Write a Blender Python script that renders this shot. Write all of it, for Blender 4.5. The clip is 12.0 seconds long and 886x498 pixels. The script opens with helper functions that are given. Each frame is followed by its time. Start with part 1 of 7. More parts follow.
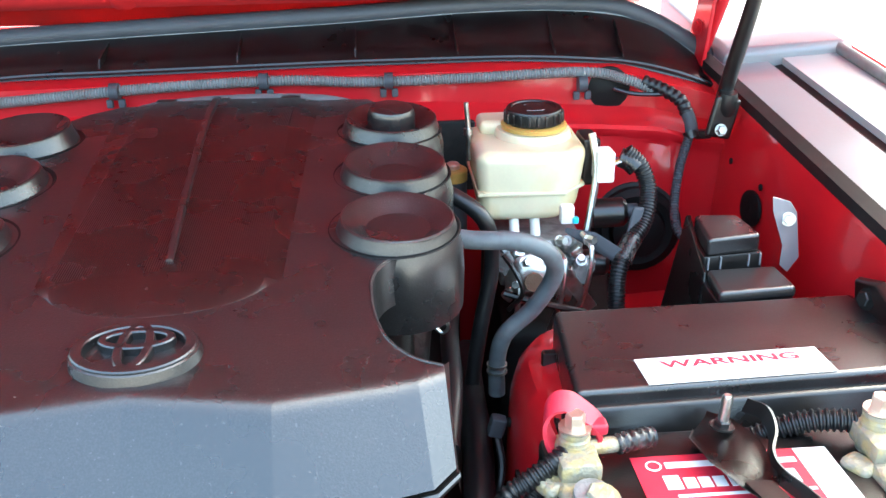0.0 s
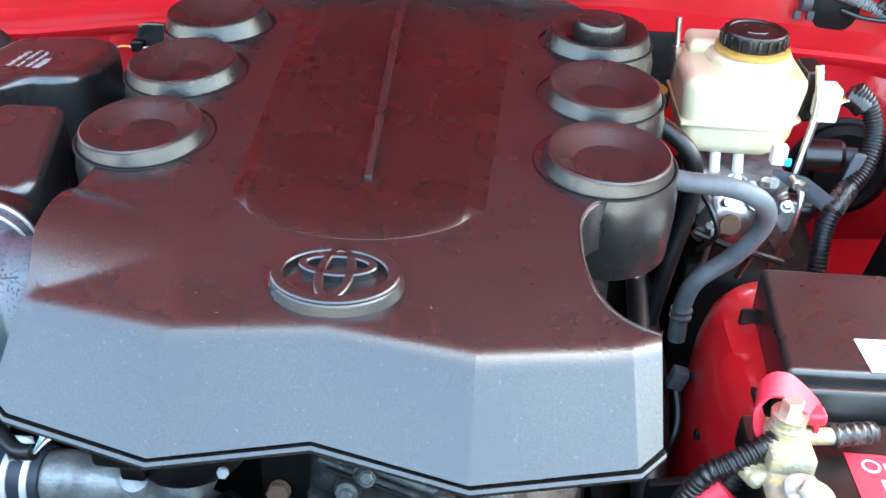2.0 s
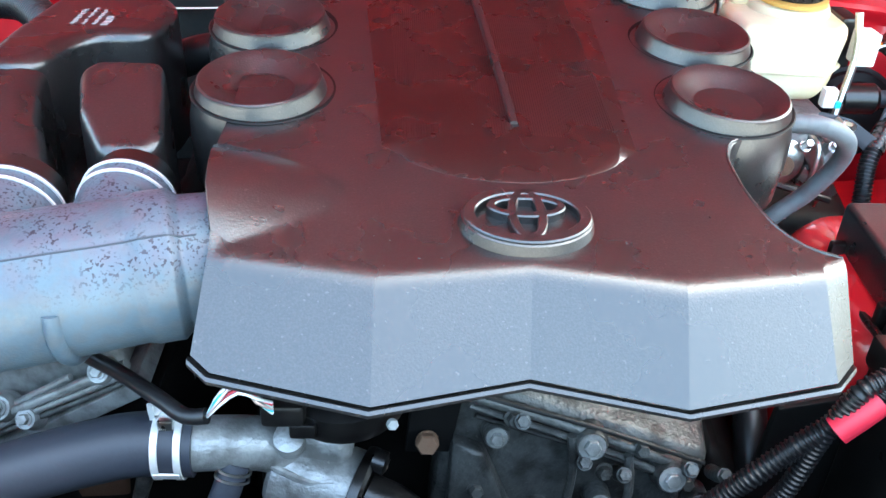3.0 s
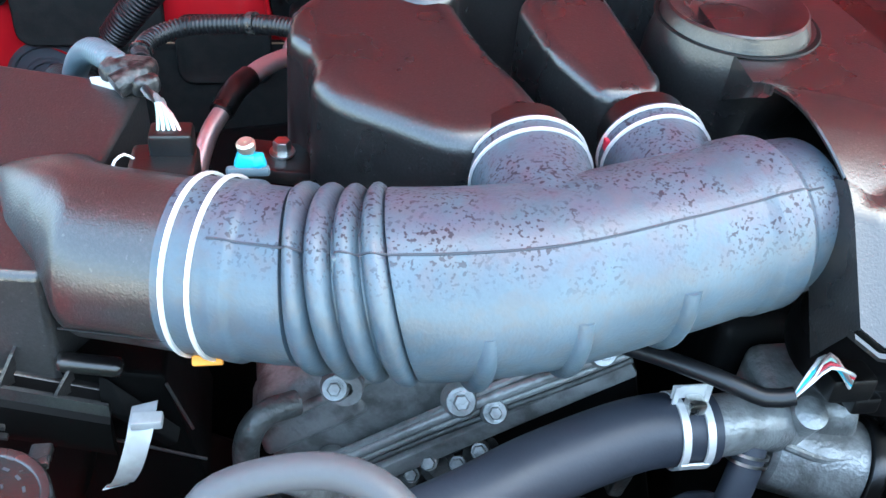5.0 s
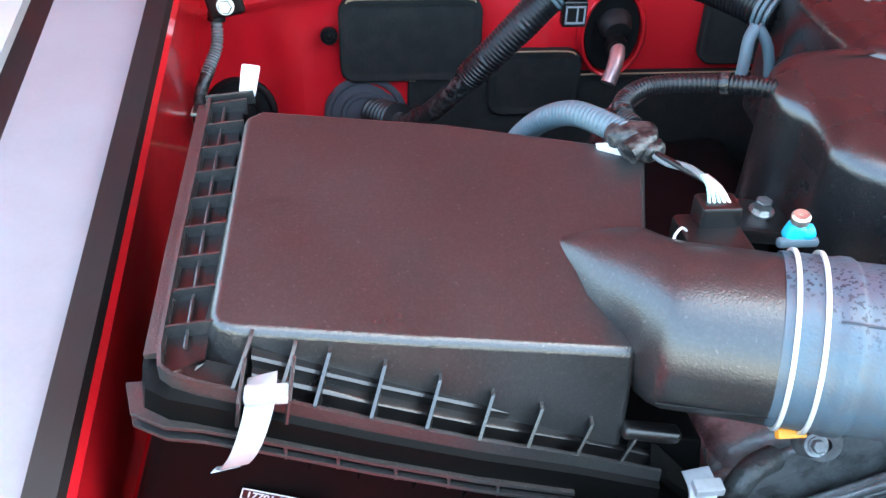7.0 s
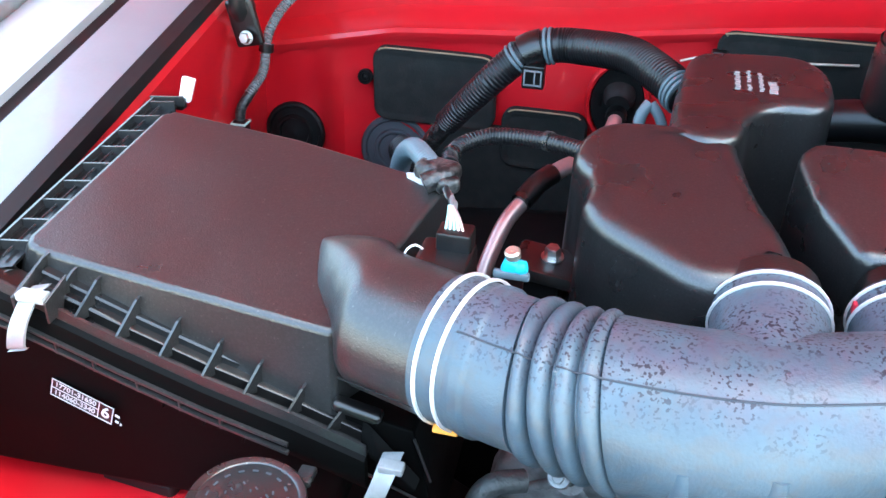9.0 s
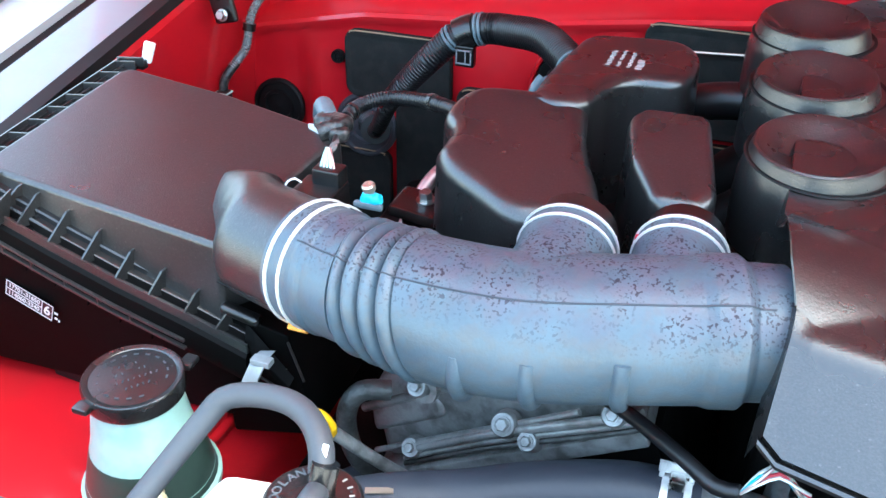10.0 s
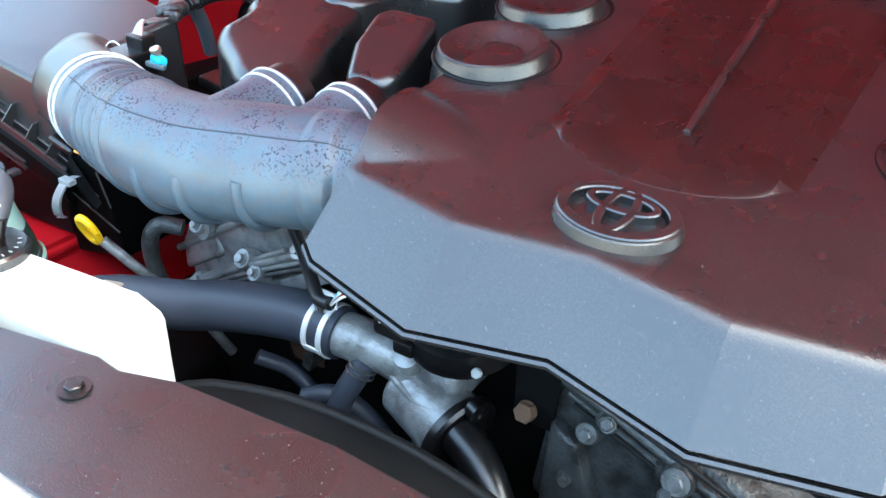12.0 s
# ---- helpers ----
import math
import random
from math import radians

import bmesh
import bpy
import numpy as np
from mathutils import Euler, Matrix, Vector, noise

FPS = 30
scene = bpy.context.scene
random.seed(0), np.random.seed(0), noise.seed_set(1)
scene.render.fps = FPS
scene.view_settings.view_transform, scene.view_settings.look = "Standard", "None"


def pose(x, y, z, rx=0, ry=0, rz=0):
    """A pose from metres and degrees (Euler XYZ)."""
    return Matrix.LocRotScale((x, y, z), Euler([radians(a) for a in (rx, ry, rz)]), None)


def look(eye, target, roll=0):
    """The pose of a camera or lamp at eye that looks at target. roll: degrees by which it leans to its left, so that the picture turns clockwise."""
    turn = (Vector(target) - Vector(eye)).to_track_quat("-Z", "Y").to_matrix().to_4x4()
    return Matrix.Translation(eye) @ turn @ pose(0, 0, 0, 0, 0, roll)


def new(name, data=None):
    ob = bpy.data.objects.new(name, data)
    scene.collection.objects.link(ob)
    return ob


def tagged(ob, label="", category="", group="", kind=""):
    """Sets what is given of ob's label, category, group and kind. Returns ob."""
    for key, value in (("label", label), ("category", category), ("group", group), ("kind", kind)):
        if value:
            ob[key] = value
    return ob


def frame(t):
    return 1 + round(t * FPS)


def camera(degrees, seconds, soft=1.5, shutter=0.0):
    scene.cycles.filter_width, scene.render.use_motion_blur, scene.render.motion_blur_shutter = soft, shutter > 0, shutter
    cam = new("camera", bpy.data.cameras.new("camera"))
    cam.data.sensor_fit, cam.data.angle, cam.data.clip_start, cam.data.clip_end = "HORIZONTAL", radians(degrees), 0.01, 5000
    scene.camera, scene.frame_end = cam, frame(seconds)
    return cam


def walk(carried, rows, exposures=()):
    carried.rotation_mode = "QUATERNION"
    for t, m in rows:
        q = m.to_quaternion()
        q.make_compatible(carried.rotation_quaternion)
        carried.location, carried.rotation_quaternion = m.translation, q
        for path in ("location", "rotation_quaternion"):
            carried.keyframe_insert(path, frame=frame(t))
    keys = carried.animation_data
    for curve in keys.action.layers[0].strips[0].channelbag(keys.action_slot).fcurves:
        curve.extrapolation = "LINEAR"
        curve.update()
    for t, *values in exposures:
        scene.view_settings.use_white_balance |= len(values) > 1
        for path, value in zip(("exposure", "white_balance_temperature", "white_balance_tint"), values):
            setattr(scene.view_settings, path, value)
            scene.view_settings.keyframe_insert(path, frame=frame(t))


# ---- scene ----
cam = camera(52.6, 12.0)
PATH = [
    (0, (0.1188, 0.1530, 1.6734), (0.2408, 1.9946, 0.9030), -1.14),
    (0.5, (0.1125, 0.2150, 1.6812), (0.1484, 2.0088, 0.7975), 0.93),
    (1, (0.1165, 0.2410, 1.6824), (0.0833, 2.0061, 0.7426), 1.36),
    (1.5, (0.1163, 0.2360, 1.6894), (-0.0439, 1.9783, 0.7205), 0.57),
    (2, (0.0551, 0.2200, 1.6922), (-0.0966, 1.9372, 0.6782), 1.41),
    (2.5, (-0.0512, 0.2050, 1.6715), (-0.0493, 1.9024, 0.6137), 2.46),
    (2.7, (-0.0923, 0.1920, 1.6741), (-0.0335, 1.8898, 0.6186), 2.85),
    (4.3, (-0.3810, 0.2770, 1.6190), (-0.1980, 1.9480, 0.5350), 4.00),
    (4.5, (-0.4220, 0.2890, 1.6200), (-0.2180, 1.9370, 0.5060), 4.30),
    (5, (-0.5680, 0.3120, 1.6010), (-0.2560, 1.9320, 0.4690), 4.40),
    (5.5, (-0.7250, 0.3230, 1.5970), (-0.3360, 1.8930, 0.4210), 3.10),
    (6, (-0.8100, 0.3160, 1.5860), (-0.3900, 1.8560, 0.3810), 2.50),
    (6.5, (-0.8690, 0.3420, 1.6090), (-0.5120, 1.8960, 0.4010), 2.00),
    (6.7, (-0.8780, 0.3670, 1.6220), (-0.5810, 1.9440, 0.4320), 1.90),
    (8.3, (-0.6390, 0.3460, 1.6570), (-0.9280, 1.9950, 0.5640), 0.40),
    (8.5, (-0.6160, 0.3310, 1.6600), (-0.9250, 1.9820, 0.5740), 0.40),
    (9, (-0.5215, 0.2740, 1.6701), (-0.9240, 1.9262, 0.6173), 1.07),
    (9.5, (-0.4010, 0.2140, 1.6873), (-0.8820, 1.8522, 0.6457), 1.33),
    (10, (-0.3258, 0.1960, 1.6839), (-0.8867, 1.8096, 0.6439), 1.10),
    (10.5, (-0.2111, 0.2090, 1.6939), (-0.9095, 1.7740, 0.6629), 1.11),
    (11, (-0.0830, 0.2130, 1.6924), (-0.8962, 1.7196, 0.6586), 1.44),
    (11.5, (0.0022, 0.2090, 1.6894), (-0.8588, 1.6790, 0.6417), 1.60),
    (12, (0.1189, 0.2120, 1.6714), (-0.7781, 1.6418, 0.5986), 1.98),
]
walk(cam, [(t, look(eye, target, roll)) for t, eye, target, roll in PATH], [(0.0, 3.68, 6300.0, -6.0), (0.5, 3.92, 6300.0, -6.0), (1.5, 4.0, 6300.0, -6.0), (2.5, 4.1, 6300.0, -6.0), (4.5, 4.1, 6300.0, -6.0), (5.5, 3.95, 6300.0, -6.0), (6.5, 4.05, 6300.0, -6.0), (8.5, 4.1, 6300.0, -6.0), (9.5, 3.95, 6300.0, -6.0), (10.5, 3.85, 6300.0, -6.0), (11.0, 3.65, 6300.0, -6.0), (12.0, 3.85, 6300.0, -6.0)])

# ---- light ----
SUN_EL, SUN_AZ = 60.0, 50.0  # degrees above the horizon; turn from +y towards +x
world = bpy.data.worlds.new("sky")
scene.world = world
world.use_nodes = True
wn = world.node_tree.nodes
sky = wn.new("ShaderNodeTexSky")
sky.sky_type, sky.sun_disc = "NISHITA", False
sky.sun_elevation, sky.sun_rotation = radians(SUN_EL), radians(SUN_AZ)
sky.altitude, sky.air_density, sky.dust_density, sky.ozone_density = 100, 1.0, 7.0, 1.0
wn["Background"].inputs["Strength"].default_value = 0.15
world.node_tree.links.new(sky.outputs[0], wn["Background"].inputs["Color"])

sun = new("sun", bpy.data.lights.new("sun", "SUN"))
sun.data.energy, sun.data.angle, sun.data.color = 0.85, radians(0.6), (1.0, 0.95, 0.88)
sx, sy, sz = (math.sin(radians(SUN_AZ)) * math.cos(radians(SUN_EL)), math.cos(radians(SUN_AZ)) * math.cos(radians(SUN_EL)), math.sin(radians(SUN_EL)))
sun.matrix_world = look((sx * 20, sy * 20, sz * 20), (0, 0, 0))


# ---- materials ----
def material(name, base, rough=0.5, metal=0.0, spec=0.5, coat=0.0, coat_rough=0.05, grain=0.0, grain_size=0.001,
             stain=None, stain_size=0.05, stain_amount=0.5, stain_sharp=(0.45, 0.62), vary=0.15, rough_vary=0.12, specks=None):
    """A principled surface with broad and fine variation of tone and gloss, fine relief, and optional stains."""
    m = bpy.data.materials.new(name)
    m.use_nodes = True
    n, l = m.node_tree.nodes, m.node_tree.links
    p = n["Principled BSDF"]
    p.inputs["Metallic"].default_value = metal
    p.inputs["Specular IOR Level"].default_value = spec
    p.inputs["Coat Weight"].default_value = coat
    p.inputs["Coat Roughness"].default_value = coat_rough
    co = n.new("ShaderNodeTexCoord")

    def noise_at(size, detail=3.0):
        t = n.new("ShaderNodeTexNoise")
        t.inputs["Scale"].default_value = 1.0 / size
        t.inputs["Detail"].default_value = detail
        l.new(co.outputs["Object"], t.inputs["Vector"])
        return t.outputs["Fac"]

    def remap(v, a, b, c, d):
        r = n.new("ShaderNodeMapRange")
        for k, x in zip(("From Min", "From Max", "To Min", "To Max"), (a, b, c, d)):
            r.inputs[k].default_value = x
        l.new(v, r.inputs["Value"])
        return r.outputs["Result"]

    def mix(fac, a, b):
        x = n.new("ShaderNodeMix")
        x.data_type = "RGBA"
        for k, v in ((0, fac), (6, a), (7, b)):
            if isinstance(v, (tuple, list)):
                x.inputs[k].default_value = (*v[:3], 1)
            elif isinstance(v, float):
                x.inputs[k].default_value = v
            else:
                l.new(v, x.inputs[k])
        return x.outputs[2]

    broad = noise_at(0.06, 4.0)
    fine = noise_at(0.004, 2.0)
    dark = tuple(c * (1 - vary) for c in base)
    light = tuple(min(1.0, c * (1 + vary)) for c in base)
    colour = mix(remap(broad, 0.3, 0.7, 0.0, 1.0), dark, light)
    colour = mix(remap(fine, 0.35, 0.75, 0.0, 0.35), colour, light)
    if stain is not None:
        colour = mix(remap(noise_at(stain_size, 5.0), stain_sharp[0], stain_sharp[1], 0.0, stain_amount), colour, stain)
    # tiny pale flecks; on grained plastic they paint in the grain's sparkle
    if specks is not None:
        colour = mix(remap(noise_at(0.0024, 0.0), 0.78, 0.83, 0.0, 0.5), colour, specks)
    l.new(colour, p.inputs["Base Color"])
    l.new(remap(broad, 0.3, 0.7, max(0.02, rough * (1 - rough_vary)), min(1.0, rough * (1 + rough_vary))), p.inputs["Roughness"])
    if grain > 0:
        b = n.new("ShaderNodeBump")
        b.inputs["Strength"].default_value = grain
        b.inputs["Distance"].default_value = grain_size * 0.5
        l.new(noise_at(grain_size, 1.5), b.inputs["Height"])
        l.new(b.outputs["Normal"], p.inputs["Normal"])
    return m


M_COVER = material("grained black plastic", (0.0085, 0.008, 0.008), 0.285, spec=1.0, grain=0.20, grain_size=0.0015, vary=0.12, stain=(0.034, 0.032, 0.033), stain_size=0.0016, stain_sharp=(0.40, 0.75), stain_amount=0.6, specks=(0.075, 0.072, 0.072))
M_SMOOTH = material("smooth black plastic", (0.0055, 0.0052, 0.0052), 0.27, spec=1.0, grain=0.04, grain_size=0.0015, vary=0.2)
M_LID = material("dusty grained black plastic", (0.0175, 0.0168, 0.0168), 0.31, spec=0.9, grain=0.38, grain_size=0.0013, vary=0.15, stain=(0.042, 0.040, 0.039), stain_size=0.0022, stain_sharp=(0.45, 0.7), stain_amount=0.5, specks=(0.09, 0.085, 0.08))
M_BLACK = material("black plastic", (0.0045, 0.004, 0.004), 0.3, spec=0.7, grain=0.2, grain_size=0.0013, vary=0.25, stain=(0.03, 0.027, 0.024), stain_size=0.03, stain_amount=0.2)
# lower filter housing: shade put into a near-black colour with hardly any gloss
M_HOUSING = material("shaded black housing plastic", (0.0026, 0.0025, 0.0024), 0.5, spec=0.06, grain=0.1, grain_size=0.0013)
# black plastic bits, and castings in the depths whose shade it paints in
M_DARK = material("dull black of plastic and shaded depths", (0.0035, 0.0035, 0.0035), 0.6, spec=0.25, grain=0.2, grain_size=0.002)
M_RED = material("red car paint", (0.54, 0.007, 0.016), 0.4, spec=0.25, coat=0.85, coat_rough=0.09, vary=0.05, stain=(0.3, 0.05, 0.04), stain_size=0.09, stain_amount=0.12)
M_RUBBER = material("grey rubber hose", (0.062, 0.092, 0.118), 0.40, grain=0.25, grain_size=0.002, vary=0.2, stain=(0.09, 0.08, 0.07), stain_size=0.010, stain_amount=0.3)
M_HOOD = material("dull red hood underside", (0.47, 0.016, 0.020), 0.5, spec=0.3, vary=0.08, stain=(0.12, 0.03, 0.03), stain_size=0.15, stain_amount=0.3)
M_HOSE = material("slate-black rubber hose", (0.030, 0.035, 0.048), 0.5, grain=0.1, grain_size=0.002)
M_HEATER = material("slate rubber hose", (0.05, 0.055, 0.064), 0.55, grain=0.1, grain_size=0.002)
M_HEATHOSE = material("light slate rubber hose", (0.105, 0.122, 0.132), 0.5, grain=0.15, grain_size=0.002, vary=0.15, stain=(0.06, 0.065, 0.07), stain_size=0.012, stain_amount=0.4)
M_LOOM = material("black corrugated conduit", (0.008, 0.008, 0.009), 0.36)
M_LOOM_GREY = material("grey corrugated conduit", (0.19, 0.205, 0.205), 0.5, stain=(0.12, 0.11, 0.10), stain_size=0.03)
M_STEEL = material("zinc plated steel", (0.62, 0.62, 0.6), 0.3, metal=1.0, grain=0.1, grain_size=0.003, stain=(0.3, 0.27, 0.2), stain_size=0.01, stain_amount=0.4)
M_ALU = material("cast aluminium", (0.30, 0.31, 0.305), 0.36, metal=0.4, grain=0.5, grain_size=0.003, vary=0.3, stain=(0.06, 0.056, 0.048), stain_size=0.022, stain_amount=0.55, specks=(0.30, 0.30, 0.28))
M_GRIME = material("grimy cast aluminium", (0.10, 0.105, 0.102), 0.45, metal=0.4, grain=0.6, grain_size=0.004, vary=0.3, stain=(0.022, 0.021, 0.02), stain_size=0.03, stain_amount=0.85, specks=(0.14, 0.13, 0.12))
M_RUST = material("rusty steel", (0.13, 0.075, 0.045), 0.8, grain=0.6, grain_size=0.002)
M_WHITE = material("white translucent plastic", (0.82, 0.81, 0.74), 0.4, vary=0.04)
M_RES = material("aged white reservoir plastic", (0.70, 0.64, 0.44), 0.35, vary=0.06, stain=(0.64, 0.47, 0.19), stain_size=0.06, stain_amount=0.6)
M_WIRE_WHITE = material("bright steel spring wire", (0.8, 0.8, 0.78), 0.35, metal=0.4)
M_YELLOW = material("yellow plastic", (0.85, 0.5, 0.01), 0.4)
M_ORANGE = material("orange paint mark", (0.85, 0.32, 0.03), 0.5)
M_REDTAG = material("red plastic", (0.52, 0.02, 0.045), 0.45)
M_CYAN = material("blue plastic", (0.05, 0.5, 0.65), 0.4)
M_GREENISH = material("pale green translucent plastic", (0.36, 0.58, 0.51), 0.3, vary=0.10, stain=(0.52, 0.66, 0.58), stain_size=0.03, stain_amount=0.5)
M_STICKER = material("white sticker", (0.82, 0.82, 0.8), 0.4, vary=0.03)
M_PRINT_RED = material("red print", (0.55, 0.02, 0.05), 0.45)
M_PRINT = material("pale print", (0.62, 0.62, 0.6), 0.5)
M_GALV = material("galvanised plate", (0.42, 0.43, 0.44), 0.45, metal=0.3, stain=(0.25, 0.24, 0.22), stain_size=0.02)
M_PAD = material("charcoal insulation felt", (0.016, 0.017, 0.016), 0.8, spec=0.2, grain=0.5, grain_size=0.002, stain=(0.028, 0.027, 0.024), stain_size=0.02)
M_TAN = material("tan felt edge", (0.30, 0.22, 0.13), 0.8)
M_FAINT = material("worn grey print", (0.33, 0.33, 0.32), 0.6)
M_PANEL = material("grey painted panel", (0.21, 0.215, 0.225), 0.35, coat=0.3, vary=0.08)
M_LEDGE = material("light grey fender ledge", (0.36, 0.36, 0.36), 0.4, vary=0.06)
M_SEAL = material("black rubber seal", (0.004, 0.004, 0.004), 0.6)
M_CREAM = material("dull cadmium plated steel", (0.62, 0.52, 0.42), 0.35, metal=0.8)
M_PINK = material("pale pipe metal", (0.55, 0.42, 0.40), 0.35, metal=0.7)
M_FLUID = material("dark fluid behind plastic", (0.035, 0.06, 0.05), 0.3)
M_BRASS = material("amber plastic", (0.55, 0.33, 0.08), 0.4)
M_CORRODE = material("corroded lead terminal", (0.30, 0.28, 0.21), 0.6, metal=0.3, grain=0.8, grain_size=0.004, stain=(0.48, 0.37, 0.15), stain_size=0.009, stain_amount=0.7)
M_CONCRETE = material("pale concrete", (0.50, 0.485, 0.45), 0.85, grain=0.4, grain_size=0.02, stain=(0.3, 0.28, 0.25), stain_size=0.6)
M_GLASS = material("dark windscreen", (0.02, 0.025, 0.03), 0.05, spec=0.8)


def ribbed_plastic():
    """Cover plastic with fine grooves along y."""
    m = M_SMOOTH.copy()
    m.name = "finely ribbed black plastic"
    n, l = m.node_tree.nodes, m.node_tree.links
    w = n.new("ShaderNodeTexWave")
    w.wave_type, w.bands_direction = "BANDS", "X"
    w.inputs["Scale"].default_value = 1.0 / 0.0019 * 0.314
    co = n.new("ShaderNodeTexCoord")
    l.new(co.outputs["Object"], w.inputs["Vector"])
    b = n.new("ShaderNodeBump")
    b.inputs["Strength"].default_value, b.inputs["Distance"].default_value = 0.8, 0.0005
    l.new(w.outputs["Fac"], b.inputs["Height"])
    l.new(b.outputs["Normal"], n["Principled BSDF"].inputs["Normal"])
    return m


M_BLUEGREY = material("blue-grey conduit plastic", (0.11, 0.15, 0.17), 0.45)
M_TAPE = material("black vinyl tape", (0.012, 0.012, 0.012), 0.28, grain=0.5, grain_size=0.004, stain=(0.16, 0.15, 0.14), stain_size=0.006, stain_amount=0.35)
M_FOAM = material("grey foam", (0.14, 0.145, 0.15), 0.8, grain=0.5, grain_size=0.004)
M_RIBBED = ribbed_plastic()


def speckled_rubber():
    """Hose rubber with dark dried drops and a painted purple reflection on the part that lies uppermost."""
    m = M_RUBBER.copy()
    m.name = "grey rubber with dark dried drops"
    n, l = m.node_tree.nodes, m.node_tree.links
    p = n["Principled BSDF"]
    old = p.inputs["Base Color"].links[0].from_socket
    co = n.new("ShaderNodeTexCoord")

    def fac(size, lo, hi, detail=1.0):
        t = n.new("ShaderNodeTexNoise")
        t.inputs["Scale"].default_value, t.inputs["Detail"].default_value = 1.0 / size, detail
        l.new(co.outputs["Object"], t.inputs["Vector"])
        r = n.new("ShaderNodeMapRange")
        r.inputs["From Min"].default_value, r.inputs["From Max"].default_value = lo, hi
        l.new(t.outputs["Fac"], r.inputs["Value"])
        return r.outputs["Result"]

    def times(a, c):
        x = n.new("ShaderNodeMath")
        x.operation = "MULTIPLY"
        l.new(a, x.inputs[0])
        l.new(c, x.inputs[1])
        return x.outputs[0]

    xyz = n.new("ShaderNodeSeparateXYZ")
    l.new(co.outputs["Object"], xyz.inputs[0])
    high = n.new("ShaderNodeMapRange")
    high.inputs["From Min"].default_value, high.inputs["From Max"].default_value = 1.326, 1.352
    l.new(xyz.outputs["Z"], high.inputs["Value"])
    spots = times(times(fac(0.0025, 0.565, 0.635), fac(0.030, 0.38, 0.55)), high.outputs["Result"])
    # mottled purple high on the hose paints in the red hood's reflection
    top_sheen = times(fac(0.02, 0.35, 0.65, 3.0), high.outputs["Result"])
    for mask, colour, amount in ((top_sheen, (0.072, 0.058, 0.088), 0.5), (spots, (0.014, 0.007, 0.014), 0.85)):
        k = n.new("ShaderNodeMath")
        k.operation = "MULTIPLY"
        k.inputs[1].default_value = amount
        l.new(mask, k.inputs[0])
        x = n.new("ShaderNodeMix")
        x.data_type = "RGBA"
        l.new(k.outputs[0], x.inputs[0])
        l.new(old, x.inputs[6])
        x.inputs[7].default_value = (*colour, 1)
        old = x.outputs[2]
    l.new(old, p.inputs["Base Color"])
    dull = n.new("ShaderNodeMapRange")
    dull.inputs["To Min"].default_value, dull.inputs["To Max"].default_value = 0.5, 0.3
    l.new(spots, dull.inputs["Value"])
    l.new(dull.outputs["Result"], p.inputs["Specular IOR Level"])
    return m


M_SPECKLED = speckled_rubber()


# ---- mesh building ----
def finish(name, bm, mat, smooth=True, angle=38):
    me = bpy.data.meshes.new(name)
    bmesh.ops.recalc_face_normals(bm, faces=bm.faces[:])
    bm.to_mesh(me)
    bm.free()
    if smooth:
        me.shade_smooth()
        me.set_sharp_from_angle(angle=radians(angle))
    for one in mat if isinstance(mat, (list, tuple)) else (mat,):
        me.materials.append(one)
    return me


def part(name, bm, mat, parent=None, label="", smooth=True, angle=38):
    """Links a bmesh as one mesh object under a thing or a part; the world coordinates stay."""
    ob = new(name, finish(name, bm, mat, smooth, angle))
    if smooth and len(ob.data.polygons) < 1500:
        w = ob.modifiers.new("weighted", "WEIGHTED_NORMAL")
        w.keep_sharp = True
    if parent is not None:
        ob.parent = parent
    if label:
        tagged(ob, label)
    return ob


def thing(name, label, category, group="", at=(0, 0, 0)):
    """An Empty that parents the parts of a thing. Parts are modelled in world coordinates."""
    ob = new(name)
    ob.empty_display_size = 0.02
    return tagged(ob, label, category, group)


def solid(name, bm, mat, label, category, group="", kind="", angle=38):
    return tagged(part(name, bm, mat, None, "", True, angle), label, category, group, kind)


def rbox(size, centre=(0, 0, 0), r=0.004, turn=None, seg=2, bm=None):
    """A box with rounded edges."""
    b = bmesh.new()
    bmesh.ops.create_cube(b, size=1.0)
    bmesh.ops.scale(b, vec=size, verts=b.verts[:])
    r = min(r, min(size) * 0.45)
    if r > 0:
        bmesh.ops.bevel(b, geom=b.edges[:], offset=r, segments=seg, profile=0.5, affect="EDGES")
    m = Matrix.Translation(centre) @ (turn.to_4x4() if turn else Matrix())
    bmesh.ops.transform(b, matrix=m, verts=b.verts[:])
    return join(bm, b)


def join(bm, b):
    if bm is None:
        return b
    me = bpy.data.meshes.new("joined")
    b.to_mesh(me)
    b.free()
    bm.from_mesh(me)
    bpy.data.meshes.remove(me)
    return bm


def loft(rings, cap=True, closed=True, bm=None):
    """Skins rings of equal count."""
    bm = bm or bmesh.new()
    vs = [[bm.verts.new(p) for p in ring] for ring in rings]
    n = len(vs[0])
    for a, b in zip(vs, vs[1:]):
        for i in range(n if closed else n - 1):
            j = (i + 1) % n
            bm.faces.new((a[i], a[j], b[j], b[i]))
    if cap and closed:
        bm.faces.new(vs[0][::-1])
        bm.faces.new(vs[-1])
    return bm


def spin(profile, centre, normal=(0, 0, 1), seg=32, bm=None, closed_ends=True):
    """Revolves (radius, height) pairs about an axis through centre."""
    q = Vector((0, 0, 1)).rotation_difference(Vector(normal).normalized())
    c = Vector(centre)
    rings = [[c + q @ Vector((max(r, 1e-4) * math.cos(a), max(r, 1e-4) * math.sin(a), h)) for a in (2 * math.pi * i / seg for i in range(seg))] for r, h in profile]
    return loft(rings, closed_ends, True, bm)


